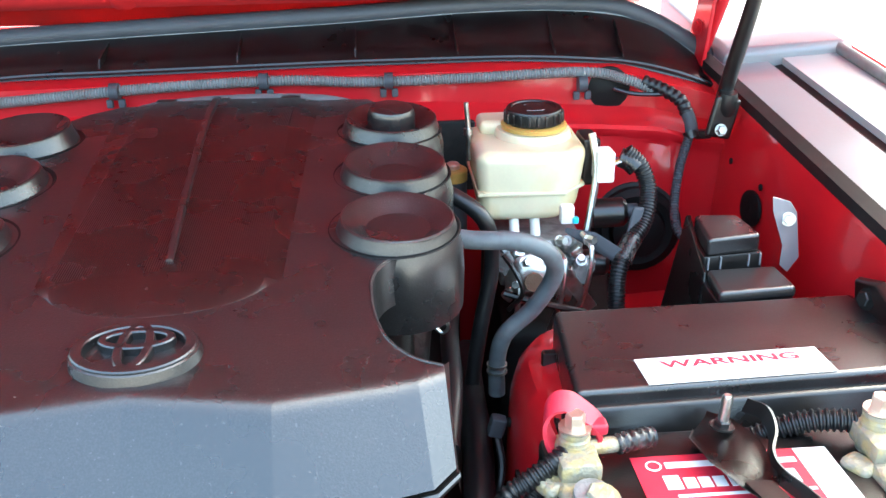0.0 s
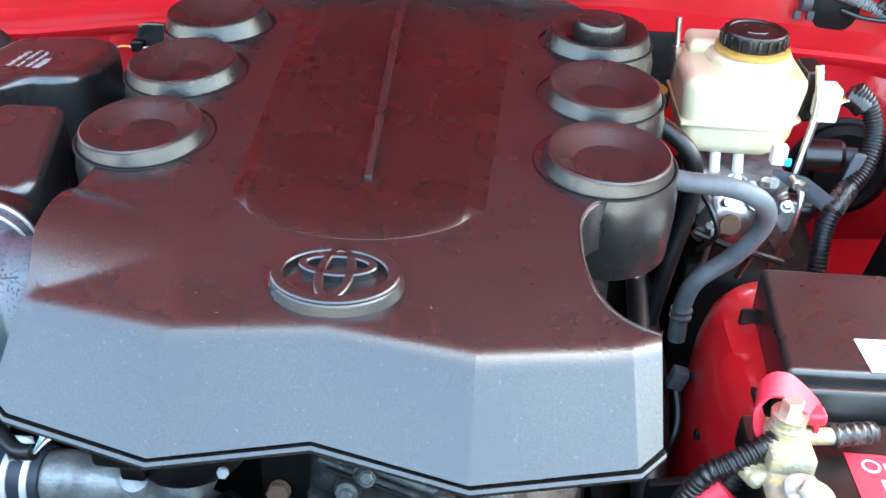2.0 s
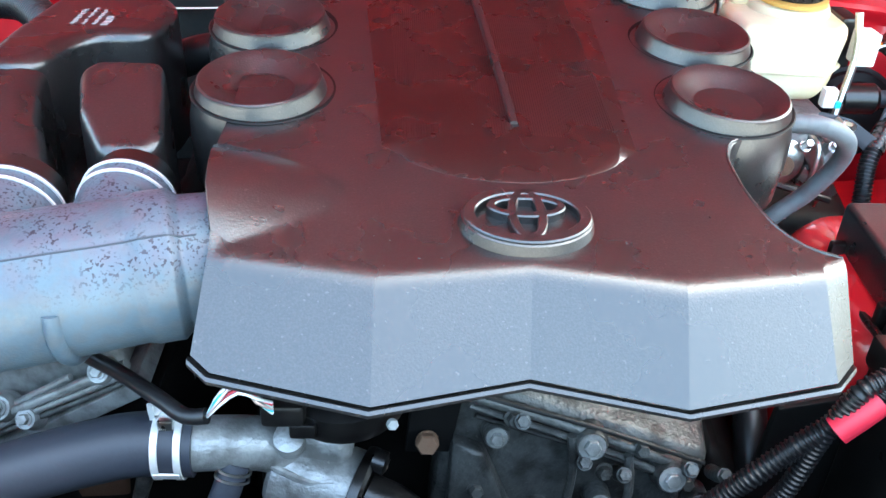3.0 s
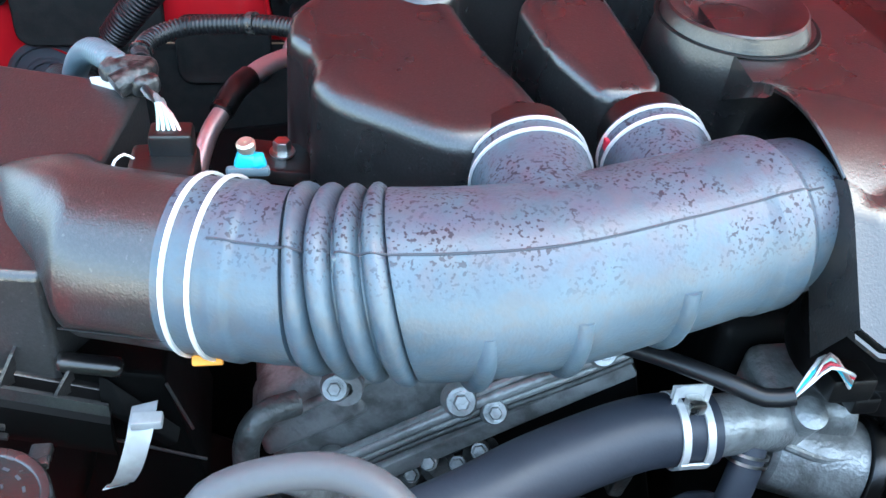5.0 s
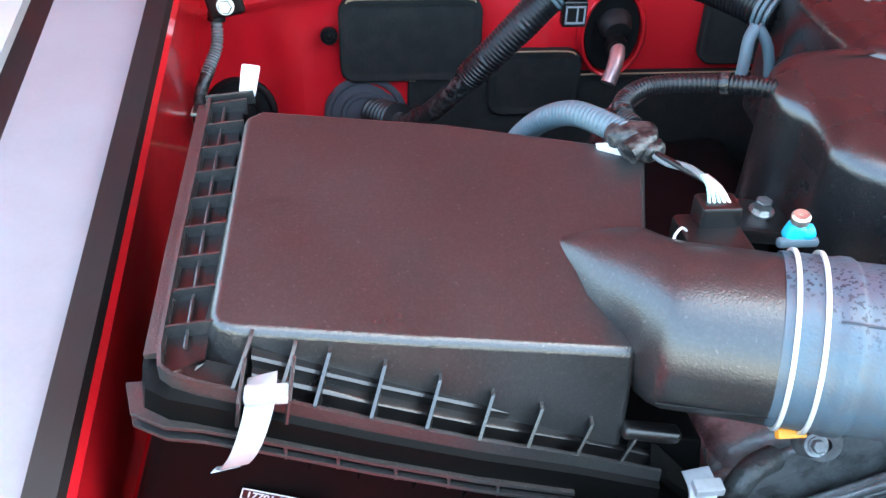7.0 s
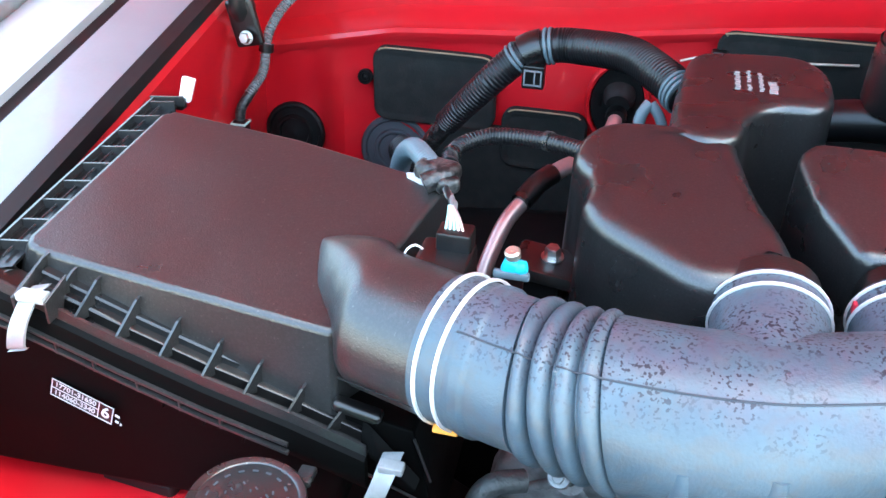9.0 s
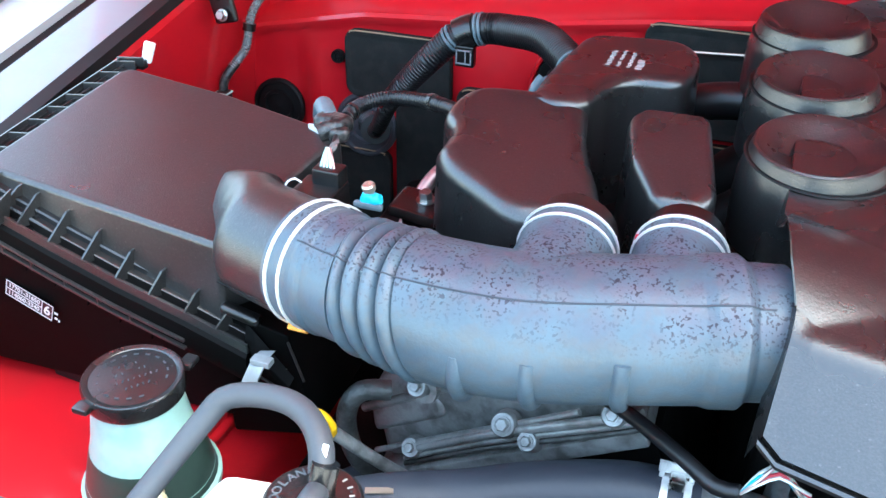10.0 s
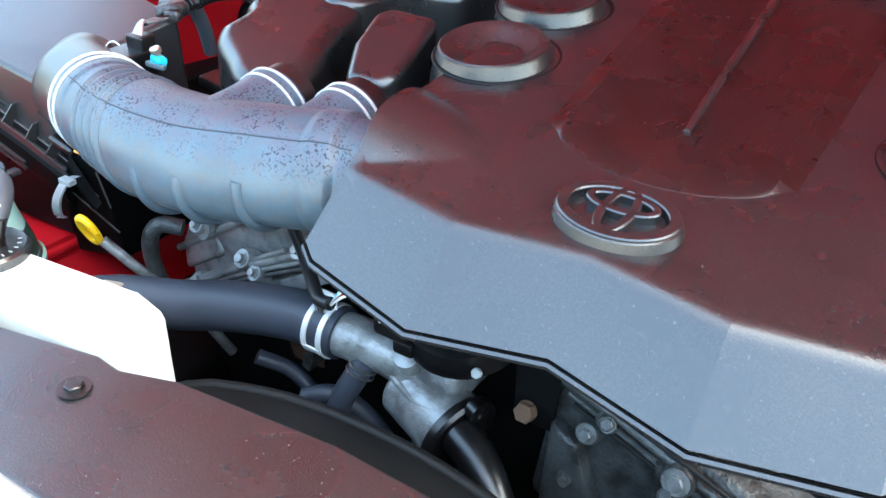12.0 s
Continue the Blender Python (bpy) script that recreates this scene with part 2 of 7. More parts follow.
def curve_points(pts, step=0.006):
    """A Catmull-Rom line through pts, sampled about every step."""
    p = [Vector(q) for q in pts]
    p = [2 * p[0] - p[1]] + p + [2 * p[-1] - p[-2]]
    out = []
    for a, b, c, d in zip(p, p[1:], p[2:], p[3:]):
        n = max(2, int((c - b).length / step))
        for i in range(n):
            t = i / n
            out.append(0.5 * (2 * b + (c - a) * t + (2 * a - 5 * b + 4 * c - d) * t * t + (3 * b - 3 * c + d - a) * t ** 3))
    return out + [p[-2]]


def tube(pts, r, seg=14, step=0.006, ripple=None, radius=None, bm=None, cap=True):
    """A tube along a smooth line. ripple: (pitch, depth) of a corrugated wall. radius: a function of the fraction along."""
    if ripple:
        step = ripple[0] / 4
    line = curve_points(pts, step)
    total, dist = 0.0, [0.0]
    for a, b in zip(line, line[1:]):
        total += (b - a).length
        dist.append(total)
    up = Vector((0, 0, 1)) if abs((line[1] - line[0]).normalized().z) < 0.9 else Vector((0, 1, 0))
    rings, prev = [], None
    for i, p in enumerate(line):
        d = (line[min(i + 1, len(line) - 1)] - line[max(i - 1, 0)]).normalized()
        side = d.cross(up).normalized() if prev is None else (prev - d * prev.dot(d)).normalized()
        prev = side
        other = d.cross(side)
        rr = radius(dist[i] / total) if radius else r
        if ripple:
            rr += ripple[1] * (1 if (i % 4) in (1, 2) else -1) * 0.5
        rings.append([p + rr * (math.cos(a) * side + math.sin(a) * other) for a in (2 * math.pi * k / seg for k in range(seg))])
    return loft(rings, cap, True, bm)


def prism(outline, z0, z1, r=0.003, seg=2, bm=None, shrink=1.0):
    """A block over a plan outline. z0, z1: numbers or functions of (x, y). Its edges are rounded by r."""
    f0 = z0 if callable(z0) else (lambda x, y: z0)
    f1 = z1 if callable(z1) else (lambda x, y: z1)
    cx = sum(p[0] for p in outline) / len(outline)
    cy = sum(p[1] for p in outline) / len(outline)
    b = loft([[(cx + (x - cx) * shrink, cy + (y - cy) * shrink, f0(x, y)) for x, y in outline], [(x, y, f1(x, y)) for x, y in outline]])
    if r > 0:
        bmesh.ops.recalc_face_normals(b, faces=b.faces[:])
        bmesh.ops.bevel(b, geom=[e for e in b.edges], offset=r, segments=seg, profile=0.5, affect="EDGES", clamp_overlap=True)
    return join(bm, b)


def hull_block(low, high, r=0.004, seg=2, bm=None):
    """A block between two loops of points."""
    b = loft([low, high])
    if r > 0:
        bmesh.ops.recalc_face_normals(b, faces=b.faces[:])
        bmesh.ops.bevel(b, geom=b.edges[:], offset=r, segments=seg, profile=0.5, affect="EDGES", clamp_overlap=True)
    return join(bm, b)


def bolt(centre, normal, r=0.006, h=0.006, washer=1.6, bm=None):
    """A hexagon head on a washer."""
    n = Vector(normal).normalized()
    bm = spin([(r * washer, 0), (r * washer, 0.0015), (0, 0.0015)], centre, n, 16, bm)
    return spin([(r, 0.0012), (r, h * 0.85), (r * 0.85, h), (0, h)], centre, n, 6, bm)


def lerp(a, b, t):
    return a + (b - a) * t


def along(x, table):
    """Straight interpolation in (key, value) pairs."""
    for (a, u), (b, v) in zip(table, table[1:]):
        if x <= b:
            return lerp(u, v, max(0.0, (x - a) / (b - a)))
    return table[-1][1]


def text_mesh(name, words, size, m, mat, parent=None):
    """Words in the built-in font as a flat mesh at the pose m."""
    c = bpy.data.curves.new(name, "FONT")
    c.body, c.size, c.extrude, c.offset, c.align_x, c.align_y = words, size, 0.0001, size * 0.022, "CENTER", "CENTER"
    tmp = new("tmp", c)
    bpy.context.view_layer.update()
    me = bpy.data.meshes.new_from_object(tmp.evaluated_get(bpy.context.evaluated_depsgraph_get()))
    bpy.data.objects.remove(tmp)
    bpy.data.curves.remove(c)
    me.materials.clear()
    me.materials.append(mat)
    me.transform(m)
    ob = new(name, me)
    if parent is not None:
        ob.parent = parent
    return ob


def facing(origin, right, up):
    """A pose whose x runs along right and whose y runs along up."""
    x = Vector(right).normalized()
    z = x.cross(Vector(up)).normalized()
    y = z.cross(x)
    m = Matrix((x, y, z)).transposed().to_4x4()
    m.translation = Vector(origin)
    return m

# ---- setting ----
XL, XR = -1.015, 0.60  # inner fender walls


def seal_z(x, y):
    """Height of the fender's inner top edge."""
    return lerp(1.249, 1.30, max(0.0, min(1.0, (x - XL) / (XR - XL)))) + (y - 0.6) * lerp(0.199, 0.118, max(0.0, min(1.0, (x - XL) / (XR - XL))))


def ground():
    bm = bmesh.new()
    bmesh.ops.create_grid(bm, x_segments=8, y_segments=8, size=400)
    solid("ground", bm, M_CONCRETE, "pale concrete driveway in daylight", "ground", kind="structure")


ground()


def fender(side):
    """Inner wall, grey top panel, gap, pale ledge, seal and red outer edge, along y."""
    s = -1 if side == "left" else 1
    x0 = XL if s < 0 else XR
    ys = [0.15 + 0.1 * i for i in range(16)]
    wall = bmesh.new()
    rows = []
    for y in ys:
        zt = seal_z(x0, y)
        lean = ((-0.16, -0.05, -0.012) if s > 0 else (0.0, 0.022, 0.025))
        rows.append([(x0 + s * lean[0], y, 0.62), (x0 + s * lean[1], y, zt - 0.42), (x0 + s * lean[2], y, zt - 0.2), (x0, y, zt - 0.015), (x0 + s * 0.006, y, zt - 0.001), (x0 + s * 0.03, y, zt - 0.006), (x0 + s * 0.05, y, zt - 0.3), (x0 + s * (0.05 if s < 0 else -0.1), y, 0.6)])
    loft(rows, True, True, wall)
    tagged(part("inner_wall_" + side, wall, M_RED, None, "", True, 30), "glossy red painted inner fender wall", "wall", kind="structure")
    top = thing("fender", "fender top with grey panel, pale ledge and red outer edge", "fender")

    def strip(nm, a, b, dz, thick, mat, label):
        rows = [[(x0 + s * a, y, seal_z(x0, y) + dz), (x0 + s * b, y, seal_z(x0, y) + dz + 0.004), (x0 + s * b, y, seal_z(x0, y) + dz - thick), (x0 + s * a, y, seal_z(x0, y) + dz - thick)] for y in ys]
        part(nm, loft(rows), mat, top, label)

    strip("inner_seal", 0.002, 0.018, 0.008, 0.014, M_SEAL, "black rubber edge seal")
    strip("panel", 0.019, 0.096, 0.003, 0.01, M_PANEL, "smooth grey top panel")
    strip("gap_seal", 0.096, 0.118, -0.002, 0.01, M_SEAL, "black gap seal")
    strip("ledge", 0.118, 0.20, 0.012, 0.02, M_LEDGE, "pale grey sunlit ledge")
    part("edge_seal", tube([(x0 + s * 0.207, y, seal_z(x0, y) + 0.022) for y in ys[::3]], 0.009, 10, 0.05), M_LOOM_GREY, top, "grey rubber edge seal")
    rows = [[(x0 + s * 0.216, y, seal_z(x0, y) + 0.012), (x0 + s * 0.235, y, seal_z(x0, y) + 0.02), (x0 + s * 0.262, y, seal_z(x0, y) - 0.01), (x0 + s * 0.28, y, seal_z(x0, y) - 0.3), (x0 + s * 0.23, y, seal_z(x0, y) - 0.3)] for y in ys]
    part("outer_skin", loft(rows), M_RED, top, "red outer fender skin")


fender("left")
fender("right")

FW = 1.35  # firewall


def cowl_lip(x):
    """Height of the cowl's front lip."""
    return along(x, [(-1.07, 1.32), (-0.8, 1.375), (-0.4, 1.422), (0.06, 1.428), (0.3, 1.428), (0.465, 1.419), (0.592, 1.384), (0.67, 1.345)])


def firewall():
    """Red bulkhead with pressed steps."""
    bm = bmesh.new()
    ridge = [(-1.1, 1.25), (-1.02, 1.27), (-0.85, 1.305), (-0.6, 1.322), (-0.45, 1.342), (-0.3, 1.357), (-0.1, 1.362), (0.2, 1.360), (0.42, 1.347), (0.5, 1.341), (0.56, 1.325), (0.65, 1.31)]
    xs = [XL - 0.04 + (XR - XL + 0.08) * i / 140 for i in range(141)]
    rows = []

    def press(x, z):
        """Depth of the pressed beads and the softly dented field."""
        d = 0.0
        for c, w, h, z0, z1 in ((-0.925, 0.016, 0.011, 1.0, 1.25), (-0.965, 0.012, -0.008, 1.08, 1.27), (-0.64, 0.022, 0.007, 1.10, 1.27), (0.42, 0.02, 0.008, 1.15, 1.34), (0.53, 0.022, 0.014, 1.10, 1.33)):
            if z0 < z < z1:
                d += h * math.exp(-((x - c) / w) ** 2) * min(1.0, 6 * (z - z0) / (z1 - z0), 6 * (z1 - z) / (z1 - z0))
        if z < 1.36:
            d += 0.0035 * math.sin(x * 19 + 1.3) * math.sin(z * 31 + x * 7) + 0.0012 * math.sin(x * 47 + z * 23)
        return d

    for x in xs:
        r, lip = along(x, ridge), cowl_lip(x)
        prof = [(FW + 0.03, 0.62), (FW + 0.01, 1.02), (FW - 0.004, 1.10), (FW - 0.004, 1.14), (FW - 0.003, 1.18), (FW - 0.002, r - 0.07), (FW - 0.002, r - 0.045), (FW - 0.001, r - 0.022), (FW - 0.004, r - 0.013), (FW - 0.010, r - 0.006), (FW - 0.011, r - 0.001), (FW - 0.007, r + 0.004), (FW + 0.004, r + 0.007), (FW + 0.032, r + 0.012), (FW + 0.042, r + 0.020), (FW + 0.044, max(r + 0.024, lip - 0.008)), (FW + 0.066, max(r + 0.026, lip)), (FW + 0.16, lip - 0.012), (FW + 0.16, 0.6)]
        rows.append([(x, y - (press(x, z) if y < FW + 0.001 and z < r - 0.015 else 0.0), z) for y, z in prof])
    loft(rows, True, True, bm)
    tagged(part("firewall", bm, M_RED, None, "", True, 30), "glossy red painted firewall with pressed steps", "wall", kind="structure")


firewall()


def cowl():
    """Black cowl trough behind the firewall's lip, with upright ribs and a rubber weather strip."""
    top = thing("cowl_panel", "black plastic cowl panel with ribs and a rubber seal", "cowl")

    lip = cowl_lip

    def crest(x):
        return along(x, [(-1.07, 1.37), (-0.8, 1.42), (-0.43, 1.466), (-0.19, 1.475), (0.06, 1.484), (0.25, 1.494), (0.36, 1.495), (0.44, 1.490), (0.50, 1.480), (0.54, 1.463), (0.576, 1.440), (0.653, 1.384)])

    xs = [XL - 0.02 + (XR - XL + 0.075) * i / 60 for i in range(61)]
    rows = [[(x, 1.42, lip(x)), (x, 1.424, lip(x) + 0.008), (x, 1.44, lip(x) + 0.012), (x, 1.462, lerp(lip(x), crest(x), 0.32)), (x, 1.502, crest(x) - 0.010), (x, 1.52, crest(x) - 0.008), (x, 1.56, lip(x) - 0.03), (x, 1.44, lip(x) - 0.03)] for x in xs]
    part("trough", loft(rows), M_BLACK, top)
    part("lip_bead", tube([(x, 1.421, lip(x) + 0.006) for x in xs[::3]], 0.0035, 8, 0.02), M_BLACK, top)
    part("weather_strip", tube([(x, 1.515, crest(x)) for x in xs[::3]], 0.014, 12, 0.02), M_HEATER, top, "grey-black rubber weather strip")
    part("strip_lip", tube([(x, 1.508, crest(x) - 0.011) for x in xs[::3]], 0.0045, 8, 0.02), M_LOOM_GREY, top, "grey lip of the weather strip")
    for x in (-0.86, -0.66, -0.46, -0.27, -0.08, 0.085, 0.23, 0.37, 0.47):
        part("rib", hull_block([(x - 0.0012, 1.43, lip(x) + 0.008), (x + 0.0012, 1.43, lip(x) + 0.008), (x + 0.0012, 1.47, lip(x) + 0.010), (x - 0.0012, 1.47, lip(x) + 0.010)], [(x - 0.0012, 1.438, lip(x) + 0.022), (x + 0.0012, 1.438, lip(x) + 0.022), (x + 0.0012, 1.495, crest(x) - 0.012), (x - 0.0012, 1.495, crest(x) - 0.012)], 0.0), M_BLACK, top)


cowl()


def hood():
    """The raised hood over the bay: outer skin, inner skin with pressed frame."""
    top = thing("hood", "raised red car hood, painted underneath", "hood")
    ang, length = radians(40), 1.28
    d = Vector((0, -math.cos(ang), math.sin(ang)))
    nrm = Vector((0, -math.sin(ang), -math.cos(ang)))  # towards the bay
    o = Vector((-0.235, 1.60, 1.475))
    half = 1.2

    def sheet(depth, u0, u1, v0, v1, mat, nm):
        rows = []
        for i in range(13):
            v = lerp(v0, v1, i / 12)
            rows.append([tuple(o + Vector((lerp(u0, u1, j / 16) * half, 0, 0)) + d * v * length + nrm * (depth - 0.05 * (lerp(u0, u1, j / 16)) ** 2)) for j in range(17)])
        bm = loft(rows, False, False)
        bmesh.ops.solidify(bm, geom=bm.faces[:], thickness=0.012)
        return part(nm, bm, mat, top)

    sheet(0.0, -1, 1, 0.0, 1.0, M_RED, "outer_skin")
    sheet(0.03, -0.96, 0.96, 0.03, 0.97, M_HOOD, "inner_skin")
    for u in (-0.55, 0.0, 0.55):
        a, b = o + Vector((u * half, 0, 0)) + d * 0.12 + nrm * 0.03, o + Vector((u * half * 0.8, 0, 0)) + d * (length - 0.12) + nrm * 0.03
        part("stiffener", tube([a, (a + b) / 2, b], 0.03, 10, 0.1), M_HOOD, top)
    for v in (0.1, 0.95):
        c = o + d * v * length + nrm * 0.02
        part("cross_member", tube([c + Vector((-0.98, 0, 0)), c, c + Vector((0.98, 0, 0))], 0.035, 10, 0.1), M_HOOD, top)


hood()


def windscreen():
    bm = bmesh.new()
    rows = [[(x, 1.80, 1.46), (x, 2.25, 2.0), (x, 2.27, 1.99), (x, 1.82, 1.45)] for x in (-1.0, -0.6, -0.2, 0.2, 0.6)]
    loft(rows, True, True, bm)
    tagged(part("windscreen", bm, M_GLASS), "dark tinted windscreen glass", "windscreen", kind="structure")
    bm = rbox((1.80, 0.25, 0.05), (-0.335, 1.70, 1.42), 0.01)
    tagged(part("cowl_top", bm, M_RED), "red painted cowl top", "bodywork", kind="structure")
    bm = rbox((1.9, 2.6, 0.9), (-0.235, 3.1, 0.95), 0.08)
    tagged(part("cabin", bm, M_RED), "red car cabin behind the firewall", "bodywork", kind="structure")


windscreen()


def hood_hinge():
    top = thing("hood_bracket", "red painted steel hood hinge bracket behind the strut", "bracket")
    part("leaf", hull_block([(0.600, 1.47, 1.40), (0.606, 1.47, 1.40), (0.606, 1.55, 1.40), (0.600, 1.55, 1.40)], [(0.604, 1.45, 1.52), (0.610, 1.45, 1.52), (0.610, 1.50, 1.54), (0.604, 1.50, 1.54)], 0.0015), M_RED, top)
    part("arm", tube([(0.612, 1.50, 1.42), (0.616, 1.47, 1.47), (0.624, 1.44, 1.53), (0.64, 1.40, 1.60)], 0.009, 10), M_RED, top)
    part("pivot", bolt((0.600, 1.50, 1.455), (-1, -0.2, 0), 0.009, 0.006, 1.4), M_RED, top)
    side = hull_block([(0.63, 1.455, 1.30), (0.90, 1.455, 1.30), (0.90, 1.80, 1.30), (0.63, 1.80, 1.30)], [(0.63, 1.455, 1.425), (0.82, 1.455, 1.435), (0.82, 1.80, 1.49), (0.63, 1.80, 1.475)], 0.012, 3)
    tagged(part("cowl_side", side, M_PANEL), "grey painted panel at the windscreen corner", "bodywork", kind="structure")


hood_hinge()


def bay_floor():
    bm = bmesh.new()
    bmesh.ops.create_grid(bm, x_segments=12, y_segments=8, size=0.5)
    bmesh.ops.scale(bm, vec=(1.7, 1.3, 1), verts=bm.verts[:])
    bmesh.ops.translate(bm, vec=(-0.235, 0.8, 0.66), verts=bm.verts[:])
    # the floor's near black stands for the deep shade on it
    tagged(part("bay_floor", bm, M_DARK), "engine bay floor, blackened as deep shade", "floor", kind="structure")
    for nm, x, sx in (("apron_right", 0.445, 0.32), ("apron_left", -0.90, 0.34)):
        b = bmesh.new()
        rows = []
        for y in (0.30, 0.45, 0.6, 0.75, 0.9, 0.95) if nm == "apron_left" else (0.30, 0.5, 0.7, 0.9, 1.1, 1.3):
            w = sx / 2
            zt = 1.10 if nm == "apron_right" else 1.085
            rows.append([(x - w, y, 0.66), (x - w, y, zt - 0.05), (x - w + 0.03, y, zt), (x + w, y, zt + 0.02), (x + w, y, 0.66)])
        loft(rows, True, True, b)
        tagged(part(nm, b, M_RED, None, "", True, 30), "red painted inner apron under the battery and filter box", "bodywork", kind="structure")


bay_floor()


def tower():
    """Rounded red wheel tower rising beside the fuse box."""
    n, rings = 48, []
    for k, z in ((1.10, 0.68), (1.06, 1.00), (1.0, 1.15), (0.97, 1.19), (0.90, 1.215), (0.78, 1.232), (0.5, 1.24), (0.05, 1.242)):
        ring = []
        for i in range(n):
            a = 2 * math.pi * i / n
            c, s = math.cos(a), math.sin(a)
            ring.append((0.318 + 0.088 * k * math.copysign(abs(c) ** 0.8, c), 0.885 + 0.125 * k * math.copysign(abs(s) ** 0.8, s), z))
        rings.append(ring)
    tagged(part("apron_tower", loft(rings), M_RED, None, "", True, 40), "rounded red wheel tower beside the fuse box", "bodywork", kind="structure")


tower()
# dark sheet added to hide the tower's lower side
tagged(part("tower_panel", hull_block([(0.155, 0.765, 0.70), (0.262, 0.765, 0.70), (0.262, 0.775, 0.70), (0.155, 0.775, 0.70)], [(0.175, 0.750, 1.175), (0.262, 0.750, 1.195), (0.262, 0.760, 1.195), (0.175, 0.760, 1.175)], 0.003), M_DARK), "dark sheet added before the wheel tower", "panel", kind="structure")
for y, z in ((0.845, 1.150), (0.900, 1.172)):
    solid("hole_plug", spin([(0.005, -0.003), (0.005, 0.0015), (0.002, 0.002), (0, 0.001)], (0.2305, y, z), (-1, 0, 0.1), 14), M_DARK, "small dark plug in the red wheel tower", "plug", "plugs in the fender")


def front_end():
    """Unseen bodywork in front of the radiator, black to darken reflections in the bay."""
    bm = hull_block([(-1.28, -0.12, 0.45), (0.80, -0.12, 0.45), (0.80, 0.39, 0.45), (-1.28, 0.39, 0.45)], [(-1.22, 0.02, 1.17), (0.74, 0.02, 1.17), (0.74, 0.39, 1.225), (-1.22, 0.39, 1.225)], 0.03, 3)
    tagged(part("front_end", bm, M_BLACK), "unseen front panel, black to darken reflections", "bodywork", kind="structure")


front_end()

# ---- engine cover ----
def cover_z(y):
    return along(y, [(0.60, 1.352), (0.665, 1.360), (0.735, 1.3695), (0.80, 1.3785), (0.889, 1.3885), (0.95, 1.395), (1.01, 1.401), (1.07, 1.4065), (1.135, 1.411), (1.20, 1.4125), (1.26, 1.4105), (1.32, 1.404)])


FRONT_TOP = [(-0.268, 0.692, 1.3585), (-0.256, 0.686, 1.358), (-0.161, 0.669, 1.356), (-0.060, 0.674, 1.362), (0.038, 0.661, 1.358), (0.135, 0.680, 1.358), (0.154, 0.690, 1.357)]
FRONT_LOW = [(-0.2745, 0.643, 1.3095), (-0.262, 0.6355, 1.3015), (-0.161, 0.613, 1.295), (-0.061, 0.631, 1.304), (0.039, 0.615, 1.294), (0.142, 0.636, 1.300), (0.158, 0.652, 1.304)]


def cover_left(y):
    return along(y, [(0.66, -0.268), (0.70, -0.272), (0.80, -0.281), (0.835, -0.279), (0.88, -0.278), (1.10, -0.275), (1.20, -0.262), (1.32, -0.215)])


def cover_right(y):
    return along(y, [(0.735, 0.111), (0.75, 0.107), (0.77, 0.104), (0.80, 0.103), (0.815, 0.106), (0.828, 0.1125), (0.837, 0.121), (0.842, 0.131), (0.8455, 0.145), (0.848, 0.160), (0.87, 0.158), (1.16, 0.150), (1.32, 0.10)])


COLUMNS = (4, 34, 10, 10, 10, 3)


def hump(x, y):
    """Rise of the bulge over the intake hose: a sloping drum that sinks into the flat top."""
    s = 1 - (x + 0.275) / 0.090
    if s <= 0.0:
        return 0.0
    d = 0.0165 * min(s, 1.1) - (y - 0.748) ** 2 / (0.21 if y < 0.748 else 0.19)
    return 0.5 * (d + math.sqrt(d * d + 4e-7)) if d > -0.004 else 0.0


